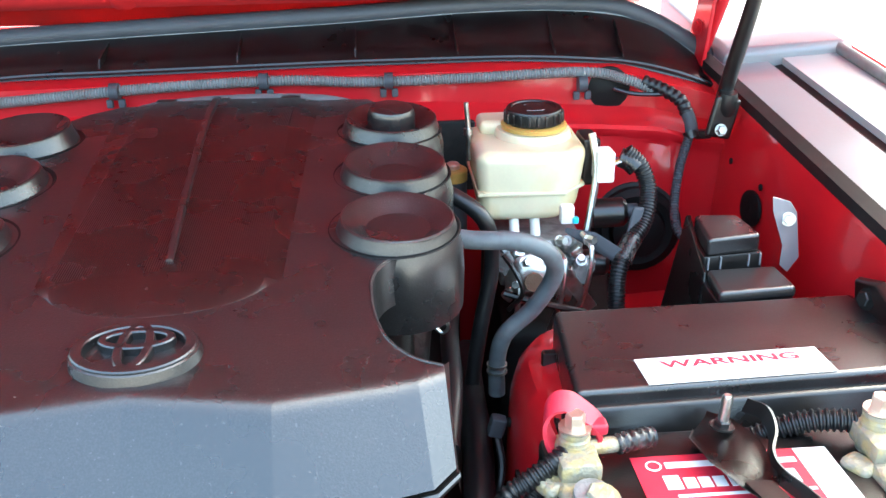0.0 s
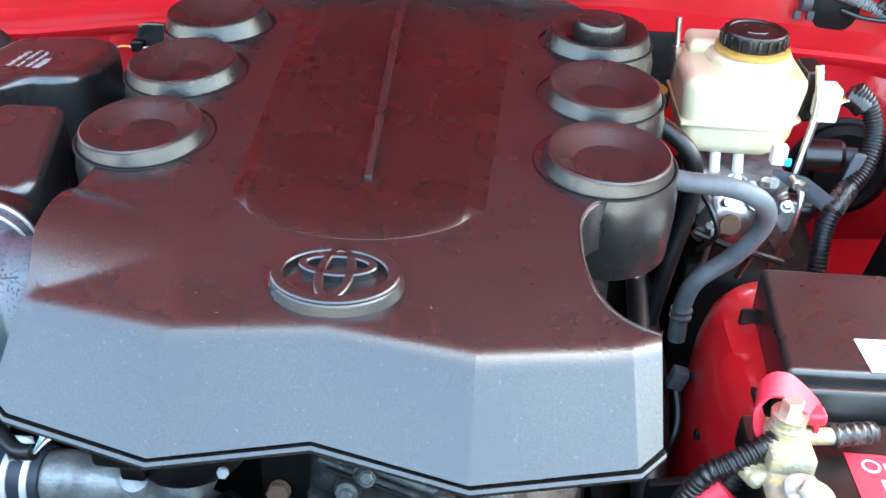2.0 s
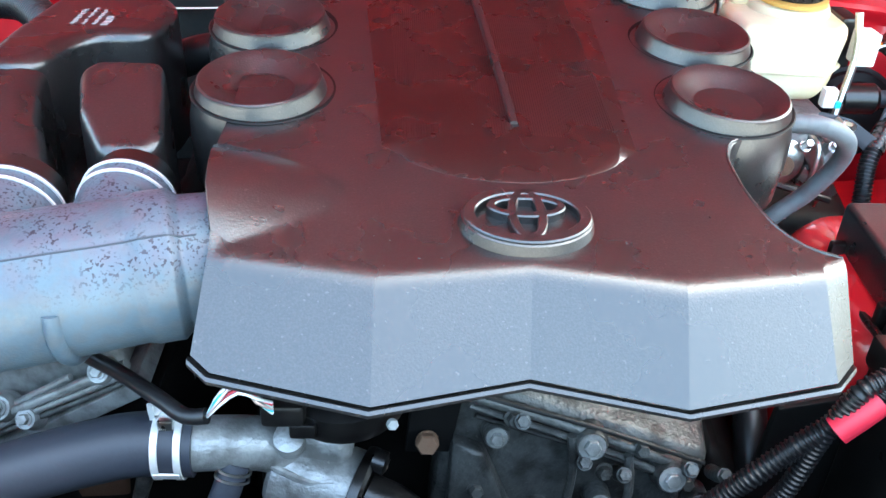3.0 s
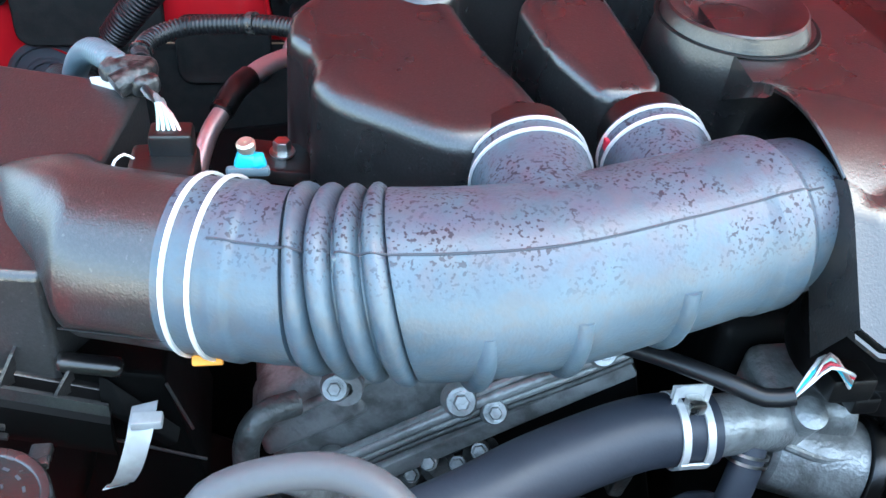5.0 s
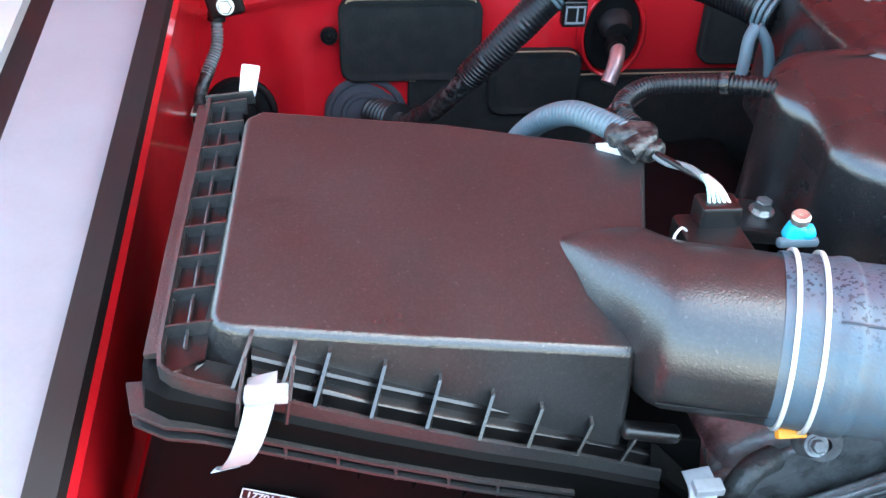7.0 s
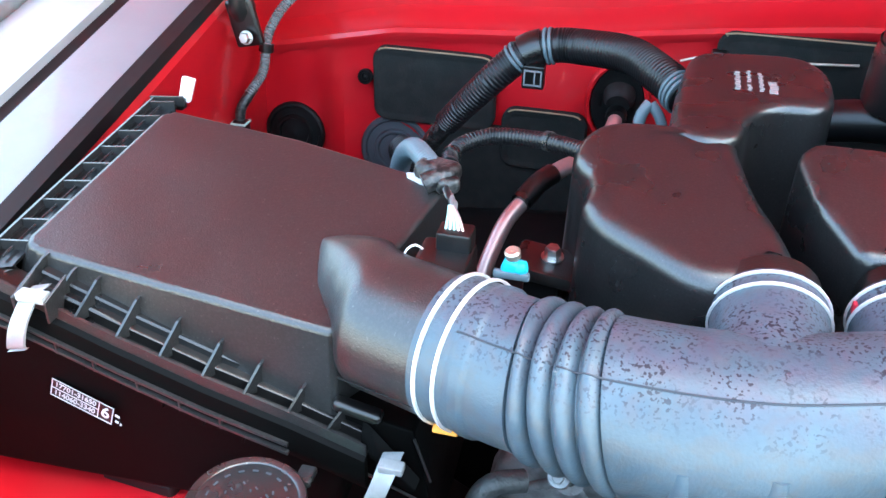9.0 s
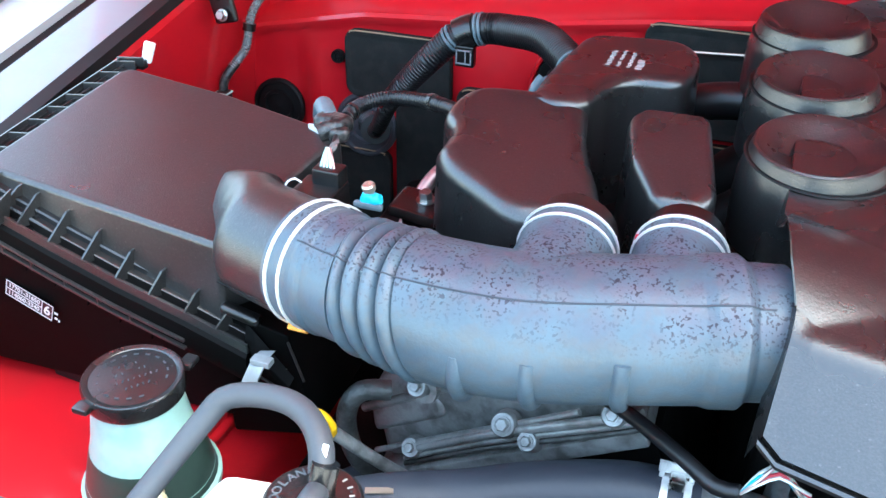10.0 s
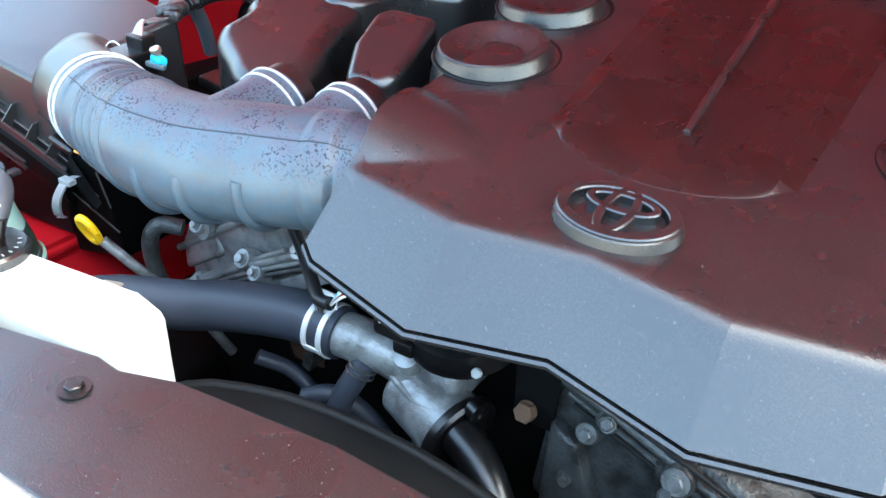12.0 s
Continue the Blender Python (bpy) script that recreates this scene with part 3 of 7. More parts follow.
def engine_cover():
    top = thing("engine_cover", "black grained plastic engine cover with six round funnels", "engine cover")
    # columns that keep the creases of the front slope
    ends = [p[0] for p in FRONT_TOP]
    us = []
    for k in range(6):
        us += [lerp((ends[k] - ends[0]) / (ends[-1] - ends[0]), (ends[k + 1] - ends[0]) / (ends[-1] - ends[0]), i / COLUMNS[k]) for i in range(COLUMNS[k])]
    us.append(1.0)
    lows = [p[0] for p in FRONT_LOW]
    ft, fl = [], []
    for u in us:
        x = lerp(ends[0], ends[-1], u)
        w = along(x, list(zip(ends, lows)))
        ft.append(Vector((x, along(x, [(p[0], p[1]) for p in FRONT_TOP]), along(x, [(p[0], p[2]) for p in FRONT_TOP]))))
        fl.append(Vector((w, along(w, [(p[0], p[1]) for p in FRONT_LOW]), along(w, [(p[0], p[2]) for p in FRONT_LOW]))))
    # rounded edge between the top and the front slope
    front = []
    for k in range(8):
        t = k / 7
        row = []
        for u, a, q in zip(us, ft, fl):
            p0, p2 = a + Vector((0, 0.011 if u < 0.94 else 0.007, 0.0012)), a + (q - a) * 0.17
            a2 = a + Vector((0, -0.001, -0.0003))
            v = p0 * (1 - t) ** 2 + a2 * 2 * t * (1 - t) + p2 * t * t
            row.append((v.x, v.y, v.z + hump(v.x, v.y)))
        front.append(row)
    front.append([tuple(q) for q in fl])
    front.append([(q[0], q[1] + 0.004, q[2] - 0.003) for q in fl])
    # upper sheet
    ys = [0.735 + 0.0022 * i for i in range(36)] + [0.8142 + 0.5058 * i / 100 for i in range(1, 101)]
    rows = []
    for y in ys:
        a, c = cover_left(y), cover_right(y)
        row = []
        for u in us:
            x = lerp(a, c, u)
            z = cover_z(y)
            z += hump(x, y)
            z -= 0.0015 * max(0.0, abs(x + 0.06) - 0.12) / 0.1
            row.append((x, y, z))
        rows.append(row)
    between = []
    for t in [i / 16 for i in range(1, 16)]:
        row = []
        for u, p, q in zip(us, front[0], rows[0]):
            y = lerp(p[1], q[1], t)
            end = lerp(front[0][-1][1], rows[0][-1][1], t)
            bend = along(end, [(0.690, 0.157), (0.697, 0.147), (0.710, 0.128), (0.722, 0.117), (0.735, 0.111)]) - lerp(front[0][-1][0], rows[0][-1][0], t)
            row.append((lerp(p[0], q[0], t) + bend * u ** 6, y, lerp(p[2] - hump(p[0], p[1]), q[2] - hump(q[0], q[1]), t) + hump(lerp(p[0], q[0], t), y)))
        between.append(row)
    bm = loft([front[0]] + between + rows, False, False)
    i = 0
    for count in COLUMNS:
        part("front_panel", loft([r[i:i + count + 1] for r in front], False, False), M_COVER, top, "", True, 35)
        i += count

    # skirt round the sides and the back
    def skirt(line, low):
        loft([line, [(lerp(p[0], q[0], 0.3), lerp(p[1], q[1], 0.3), p[2] - 0.006) for p, q in zip(line, low)], low], False, False, bm)

    def dropped(line, dx, dy, dz):
        return [(p[0] + dx, p[1] + dy, p[2] - dz) for p in line]

    right = [r[-1] for r in rows]
    left = [r[0] for r in rows]
    notch = [front[0][-1]] + [r[-1] for r in between] + [p for p in right if 0.73 < p[1] < 0.8485]
    hub = Vector((0.172, 0.782, 0))
    wall = [(p[0] + (hub.x - p[0]) * 0.03, p[1] + (hub.y - p[1]) * 0.03, p[2]) for p in notch]
    part("notch_wall", loft([notch, [(p[0], p[1], p[2] - 0.002) for p in wall], [(p[0], p[1], p[2] - 0.043) for p in wall]], False, False), M_COVER, top, "smooth curved wall of the notch")
    # bead added so that the notch's edge shows a bright line
    part("notch_bead", tube([(p[0], p[1], p[2] - 0.0004) for p in notch[::3]], 0.0013, 8, 0.004), M_COVER, top, "thin bead added round the notch to catch a highlight")
    behind = [p for p in right if p[1] >= 0.848]
    skirt(behind, dropped(behind, 0.006, 0, 0.045))
    flank = [p for p in left if p[1] > 0.780]
    skirt(flank, [(p[0] - 0.004, p[1], min(p[2] - 0.002, along(p[1], [(0.776, 1.381), (0.80, 1.370), (0.842, 1.348), (0.878, 1.324), (1.33, 1.33)]))) for p in flank])
    mouth = [r[0] for r in between] + [p for p in left if p[1] < 0.782]
    part("arch_lip", loft([mouth, dropped(mouth, -0.0008, 0, 0.0012), dropped(mouth, -0.0002, 0, 0.0035), dropped(mouth, 0.006, 0, 0.004)], False, False), M_COVER, top, "thin lip of the hose opening")
    skirt(rows[-1], dropped(rows[-1], 0, 0.01, 0.04))
    # left and right cheeks
    for k, side in ((0, -1), (-1, 1)):
        edge = [r[k] for r in front[:9]]
        sidewall = loft([edge, [(p[0] + side * 0.005, p[1] + 0.022, p[2] - 0.010 - 0.03 * i / 8) for i, p in enumerate(edge)]], False, False)
        part("cheek", sidewall, M_COVER, top)
    bmesh.ops.remove_doubles(bm, verts=bm.verts[:], dist=0.00001)
    part("shell", bm, M_COVER, top, "", True, 35)
    # lip along the lower front edge
    part("shadow_gap", loft([[(p[0], p[1] - 0.0005, p[2] - 0.001) for p in fl], [(p[0], p[1] + 0.003, p[2] - 0.006) for p in fl]], False, False), M_DARK, top)
    lip = [(p[0] + (p[0] + 0.06) * 0.012, p[1], p[2]) for p in fl]
    part("front_lip", loft([[(x, y + 0.004, z - 0.0040), (x, y - 0.0006, z - 0.0032), (x, y - 0.0024, z - 0.0052), (x, y - 0.0022, z - 0.0078), (x, y + 0.004, z - 0.009)] for x, y, z in lip]), M_COVER, top, "thin moulded lower lip")
    # funnels
    horns = [(0.128, 0.889, 1.399), (0.129, 1.007, 1.413), (0.129, 1.135, 1.426), (-0.260, 0.889, 1.399), (-0.266, 1.011, 1.413), (-0.272, 1.133, 1.427)]
    for k, c in enumerate(horns):
        side = 1 if c[0] > 0 else -1
        nrm = Vector((side * 0.03, -0.11, 1)).normalized()
        prof = [(0.0, -0.0205), (0.007, -0.0200), (0.014, -0.0183), (0.021, -0.0155), (0.028, -0.0118), (0.035, -0.0074), (0.041, -0.0033), (0.0450, -0.0008), (0.0485, 0.0006), (0.0502, -0.0006), (0.0506, -0.003), (0.0535, -0.009), (0.0580, -0.019), (0.0635, -0.033), (0.070, -0.055)]
        if k in (0, 3):
            prof = prof[:11] + [(0.0528, -0.009), (0.0562, -0.0195), (0.0590, -0.030), (0.0605, -0.050), (0.0605, -0.085)]
        else:
            prof = prof[:11] + [(0.0528, -0.009), (0.0562, -0.0195), (0.0590, -0.030), (0.0605, -0.075)]
        horn = spin(prof, c, nrm, 56, None, False)
        part("gap", spin([(0.0540, -0.0004), (0.0580, 0.0004), (0.0592, -0.0006)], (c[0] - side * 0.003, c[1] + 0.002, cover_z(c[1] + 0.002) - 0.0004), (0, -0.105 if c[1] < 1.1 else -0.06, 1), 48, None, False), M_DARK, top, "dark gap round the funnel")
        part("funnel", horn, M_COVER, top, "round funnel with a dished mouth")
        if k == 2:
            part("plug", spin([(0.027, -0.03), (0.0265, 0.004), (0.024, 0.010), (0.016, 0.013), (0, 0.014)], c, nrm, 32), M_COVER, top, "domed plug in the funnel")
    # raised ribbed panel with a sloping front face and broad flanks
    def pz(y):
        return cover_z(y) + 0.0054

    cols = 48
    rows = []
    for i in range(61):
        t = i / 60
        row = []
        for j in range(cols + 1):
            u = j / cols
            bow = 1 - (2 * u - 1) ** 2
            y = lerp(0.8085 + 0.009 * bow, 1.312, t)
            row.append((lerp(lerp(-0.146, -0.166, t), lerp(0.0205, 0.010, t), u), y, pz(y) + 0.0012 * bow))
        rows.append(row)
    crown = loft(rows, False, False)
    part("ribbed_panel", crown, M_RIBBED, top, "raised panel with fine lengthwise ribs", True, 5)
    face = []
    for k in range(7):
        t = k / 6
        row = []
        for j in range(cols + 1):
            u = j / cols
            p = rows[0][j]
            y = lerp(p[1], 0.7925 - 0.028 * (1 - (2 * u - 1) ** 2) ** 0.8, t)
            row.append((p[0] + (0.003 if u < 0.5 else -0.003) * t * abs(2 * u - 1), y, lerp(p[2], cover_z(y) + 0.0005, t)))
        face.append(row)
    face.append([(x, y - 0.001, cover_z(y) - 0.0006) for x, y, z in face[-1]])
    part("panel_front", loft(face, False, False), M_SMOOTH, top, "smooth curved front of the ribbed panel")
    for k, sd in ((0, -1), (-1, 1)):
        edge = [face[q][k] for q in (7, 5, 4, 3, 2, 1)] + [r[k] for r in rows]
        spread = [0.0, 0.0025, 0.005, 0.0075, 0.010, 0.0125] + [0.015 + 0.045 * max(0.0, r[k][1] - 0.81) for r in rows]
        low = [(p[0] + sd * w, p[1], cover_z(p[1]) - 0.0006) for p, w in zip(edge, spread)]
        part("panel_flank", loft([edge, [(p[0] + sd * 0.0012, p[1], p[2] - 0.0008) for p in edge], low], False, False), M_SMOOTH, top, "smooth sloping flank of the panel", True, 20)
    rows = []
    for i in range(31):
        t = i / 30
        y = lerp(0.833, 1.305, t)
        w = lerp(0.0036, 0.0055, t)
        x = lerp(-0.058, -0.090, t)
        z = pz(y) + 0.0012
        h = 0.0045 * min(1.0, 0.5 + t * 8)
        rows.append([(x - w, y, z - 0.002), (x - w * 0.7, y, z + h * 0.8), (x - w * 0.4, y, z + h), (x + w * 0.4, y, z + h), (x + w * 0.7, y, z + h * 0.8), (x + w, y, z - 0.002)])
    part("ridge", loft(rows), M_COVER, top, "raised centre ridge")
    # oval badge of plain rings
    badge = part("badge", oval_plate(), M_COVER, top, "raised oval badge with plain rings")
    for nm, cx, cy, a, b, w in (("ring", 0, 0.009, 0.027, 0.013, 0.0062), ("ring", 0, 0.0, 0.0135, 0.0285, 0.0068)):
        part(nm, oval_ring(cx, cy, a, b, w, 0.0082, 0.0098), M_COVER, badge)
    part("ring", oval_ring(0, 0, 0.0435, 0.0315, 0.0085, 0.0062, 0.0098), M_COVER, badge)
    # clips at the back edge
    part("foam_strip", tube([(-0.215, 1.332, 1.380), (-0.16, 1.334, 1.392), (-0.06, 1.336, 1.396), (0.04, 1.336, 1.392), (0.10, 1.334, 1.378)], 0.016, 12, 0.01), M_FOAM, top, "grey foam strip behind the cover")
    for x in (-0.16, -0.09, 0.0):
        part("clip", rbox((0.026, 0.015, 0.012), (x, 1.325, 1.404), 0.003), M_BLACK, top)


BADGE = facing((-0.060, 0.716, cover_z(0.716) + 0.0005), (1, 0, 0), (0, 1, 0.13))


def oval_plate():
    n = 48
    ring = lambda a, b, h: [BADGE @ Vector((a * math.cos(2 * math.pi * i / n), b * math.sin(2 * math.pi * i / n), h)) for i in range(n)]
    return loft([ring(0.0464, 0.0344, -0.001), ring(0.0460, 0.0340, 0.001), ring(0.0447, 0.0327, 0.0064), ring(0.0432, 0.0312, 0.0074), ring(0.036, 0.024, 0.0066), ring(0.034, 0.022, 0.003)])


def oval_ring(cx, cy, a, b, w, z0, z1):
    n = 40
    def ring(k, h):
        return [BADGE @ Vector((cx + (a - k) * math.cos(2 * math.pi * i / n), cy + (b - k) * math.sin(2 * math.pi * i / n), h)) for i in range(n)]
    rings = [ring(0, z0 - 0.007), ring(0, z1 - 0.001), ring(0.001, z1), ring(w - 0.001, z1), ring(w, z1 - 0.001), ring(w, z0 - 0.007)]
    return loft(rings + [rings[0]], False)


engine_cover()

# ---- intake hose and resonators ----
HOSE = [(-0.629, 0.738, 1.299), (-0.575, 0.719, 1.302), (-0.51, 0.705, 1.303), (-0.44, 0.703, 1.307), (-0.37, 0.714, 1.315), (-0.307, 0.729, 1.320), (-0.27, 0.738, 1.321)]


def clamp_ring(c, n, r, parent, mat=M_WIRE_WHITE, gap=0.012, wire=0.0017):
    """A spring clamp of two wires."""
    n = Vector(n).normalized()
    for s in (-1, 1):
        part("wire", spin([(r, -wire), (r + wire * 1.5, -wire), (r + wire * 1.5, wire), (r, wire)], Vector(c) + n * s * gap / 2, n, 40, None, False), mat, parent, "bright spring wire")


def intake_hose():
    top = thing("intake_hose", "grey rubber air intake hose with bellows and side branches", "hose")

    def rad(t):
        x = lerp(-0.625, -0.27, t)
        r = along(x, [(-0.63, 0.0505), (-0.598, 0.0505), (-0.594, 0.0515), (-0.588, 0.0515), (-0.585, 0.0495), (-0.565, 0.050), (-0.52, 0.052), (-0.505, 0.0545), (-0.40, 0.053), (-0.325, 0.0515), (-0.318, 0.0535), (-0.300, 0.0535), (-0.294, 0.048), (-0.26, 0.047)])
        if -0.561 < x < -0.507:
            r += 0.0125 * abs(math.sin((x + 0.561) / 0.0135 * math.pi)) ** 0.42 - 0.0085
        return r

    bm = tube(HOSE, 0.05, 44, 0.0009, radius=rad)

    def lean(x):
        """How far the bellows leans back."""
        return along(x, [(-0.605, 0.0), (-0.585, 0.03), (-0.562, 0.22), (-0.505, 0.22), (-0.45, 0.0), (0.0, 0.0)])

    for v in bm.verts:
        v.co.x -= lean(v.co.x) * (v.co.z - 1.303)
    body = part("hose_body", bm, M_SPECKLED, top, "", True, 60)
    line = curve_points(HOSE, 0.004)
    far = [0.0]
    for p, q in zip(line, line[1:]):
        far.append(far[-1] + (q - p).length)
    seam = []
    for i in range(1, len(line) - 1):
        d = (line[i + 1] - line[i - 1]).normalized()
        out = d.cross(Vector((0, 0, 1))).normalized()
        q = line[i] + (out * 0.60 + out.cross(d) * 0.80) * (rad(far[i] / far[-1]) + 0.0002)
        seam.append(q - Vector((lean(q.x) * (q.z - 1.303), 0, 0)))
    for a, c in ((-0.616, -0.564), (-0.562, -0.512), (-0.522, -0.278)):
        part("seam", tube([p for p in seam if a < p.x < c], 0.0007, 6, 0.004), M_HOSE, body, "moulded seam line")
    for x, y, z in ((-0.5625, 0.683, 1.338), (-0.5495, 0.679, 1.340)):
        part("tab", rbox((0.009, 0.010, 0.009), (x, y, z), 0.0015), M_RUBBER, body)
    for x, z in ((-0.475, 1.298), (-0.425, 1.304), (-0.365, 1.313)):
        arc = [(x, along(x, [(p[0], p[1]) for p in HOSE]) - 0.0505 * math.cos(a), z + 0.0505 * math.sin(a)) for a in [radians(-80 + 13 * i) for i in range(8)]]
        part("stiffening_rib", tube(arc, 0.0066, 12, 0.004), M_SPECKLED, body)
    for c, r in (((-0.428, 0.776, 1.330), 0.037), ((-0.346, 0.784, 1.336), 0.034)):
        a = Vector(c)
        d = Vector((0.02, 0.97, 0.16)).normalized()
        part("branch", tube([a - d * 0.06, a - d * 0.02, a + d * 0.004, a + d * 0.012], r, 32, 0.004, radius=lambda t, r=r: r + 0.010 * max(0, 0.6 - t) ** 1.5), M_SPECKLED, top, "side branch stub")
        clamp_ring(a + d * 0.002, d, r + 0.0003, top, gap=0.011, wire=0.0010)
        part("spigot", tube([a + d * 0.008, a + d * 0.018, a + d * 0.030], r - 0.004, 28, 0.01), M_BLACK, top, "black resonator spigot")
    part("tag", rbox((0.006, 0.006, 0.008), (-0.377, 0.786, 1.345), 0.001), M_REDTAG, top, "red paint tag")
    clamp_ring((-0.6155, 0.7340, 1.2995), (1, -0.36, 0.06), 0.0512, top, gap=0.0145, wire=0.0012)
    part("tag", rbox((0.017, 0.006, 0.006), (-0.6215, 0.701, 1.2585), 0.001, Matrix.Rotation(radians(45), 3, "X")), M_ORANGE, top, "orange paint tag")
    lug = part("clamp_lug", rbox((0.017, 0.011, 0.013), (-0.597, 0.793, 1.333), 0.0035, Matrix.Rotation(radians(20), 3, "Y"), 3), M_CYAN, top, "blue plastic clamp lug")
    part("lug_flange", rbox((0.026, 0.006, 0.006), (-0.598, 0.789, 1.329), 0.002), M_BLUEGREY, lug, "grey clamp band end")
    part("bead", spin([(0.0045, -0.004), (0.0058, 0), (0.0045, 0.004)], (-0.592, 0.792, 1.334), (1, 0, 0.3), 14), M_CYAN, lug)
    part("screw", spin([(0.0035, 0), (0.0035, 0.007), (0.0055, 0.007), (0.0058, 0.0115), (0.0045, 0.013), (0.001, 0.0125), (0.001, 0.0115)], (-0.597, 0.794, 1.335), (-0.15, -0.2, 1), 20), M_CREAM, lug, "dull cream clamp screw")


intake_hose()


def pillow(outline, z_low, z_top, roll, flare=0.0, steps=7):
    """A moulded shell over a smooth plan outline, with a broad rolled edge round its flat top."""
    ring = curve_points([Vector((x, y, 0)) for x, y in outline + outline[:1]], 0.006)[:-1]
    n = len(ring)
    area = sum(ring[i].x * ring[(i + 1) % n].y - ring[(i + 1) % n].x * ring[i].y for i in range(n))
    norm = []
    for i in range(n):
        d = sum((ring[(i + k) % n] - ring[(i - k) % n] for k in (1, 2)), Vector()).normalized()
        norm.append(Vector((d.y, -d.x, 0)) * (1 if area > 0 else -1))
    rows = [[(p.x + q.x * flare, p.y + q.y * flare, z_low) for p, q in zip(ring, norm)]]
    for k in range(steps + 1):
        a = math.pi / 2 * k / steps
        rows.append([(p.x - q.x * roll * (1 - math.cos(a)), p.y - q.y * roll * (1 - math.cos(a)), z_top(p.x, p.y) - roll * 0.85 * (1 - math.sin(a))) for p, q in zip(ring, norm)])
    return loft(rows)


def resonators():
    top = thing("intake_resonator", "black moulded plastic intake resonator beside the engine", "resonator")
    outA = [(-0.559, 0.845), (-0.545, 0.826), (-0.51, 0.802), (-0.482, 0.784), (-0.460, 0.781), (-0.425, 0.794), (-0.412, 0.806), (-0.418, 0.835), (-0.436, 0.88), (-0.449, 0.93), (-0.456, 0.955), (-0.50, 0.957), (-0.543, 0.953), (-0.563, 0.942), (-0.573, 0.920), (-0.571, 0.898), (-0.561, 0.885), (-0.558, 0.866)]
    part("chamber", pillow(outA, 1.245, lambda x, y: 1.361 + (y - 0.80) * 0.17, 0.021, 0.003), M_COVER, top, "", True, 60)
    outC = [(-0.503, 0.935), (-0.476, 0.925), (-0.452, 0.942), (-0.440, 0.985), (-0.420, 1.008), (-0.388, 1.014), (-0.372, 1.035), (-0.371, 1.10), (-0.395, 1.133), (-0.445, 1.132), (-0.487, 1.118), (-0.497, 1.07), (-0.503, 1.0)]
    part("rear_chamber", pillow(outC, 1.26, lambda x, y: 1.3905, 0.014, 0.004), M_COVER, top, "", True, 60)
    # worn pale print
    for i in range(4):
        n, w, h = ((9, 0.0042, 0.0042), (10, 0.0034, 0.0030), (10, 0.0034, 0.0034), (3, 0.0080, 0.0068))[i]
        for j in range(n):
            if (3 * i + 5 * j) % 11 == 7:
                continue
            part("print", rbox((h, w, 0.0004), (-0.452 + 0.0098 * i + 0.001 * (j % 2), 1.030 + (w + 0.0016) * j, 1.3908), 0.0), M_FAINT, top, "worn unreadable print")
    zB = lambda x, y: 1.362 + (y - 0.81) * 0.28
    outB = [(-0.374, 0.818), (-0.340, 0.818), (-0.327, 0.834), (-0.345, 0.93), (-0.400, 0.93), (-0.412, 0.915), (-0.400, 0.865)]
    part("side_chamber", prism(outB, 1.26, zB, 0.017, seg=5, shrink=1.06), M_COVER, top, "small side chamber with rounded edges", True, 60)


resonators()

# ---- air filter box ----
def sweep(path, profile, outward, mat, name, parent, label=""):
    """Carries a closed profile of (out, up) pairs along a path; outward gives the plan direction at each point."""
    rows = [[Vector(p) + Vector((o[0], o[1], 0)) * a + Vector((0, 0, b)) for a, b in profile] for p, o in zip(path, outward)]
    return part(name, loft([[tuple(v) for v in r] for r in rows]), mat, parent, label)


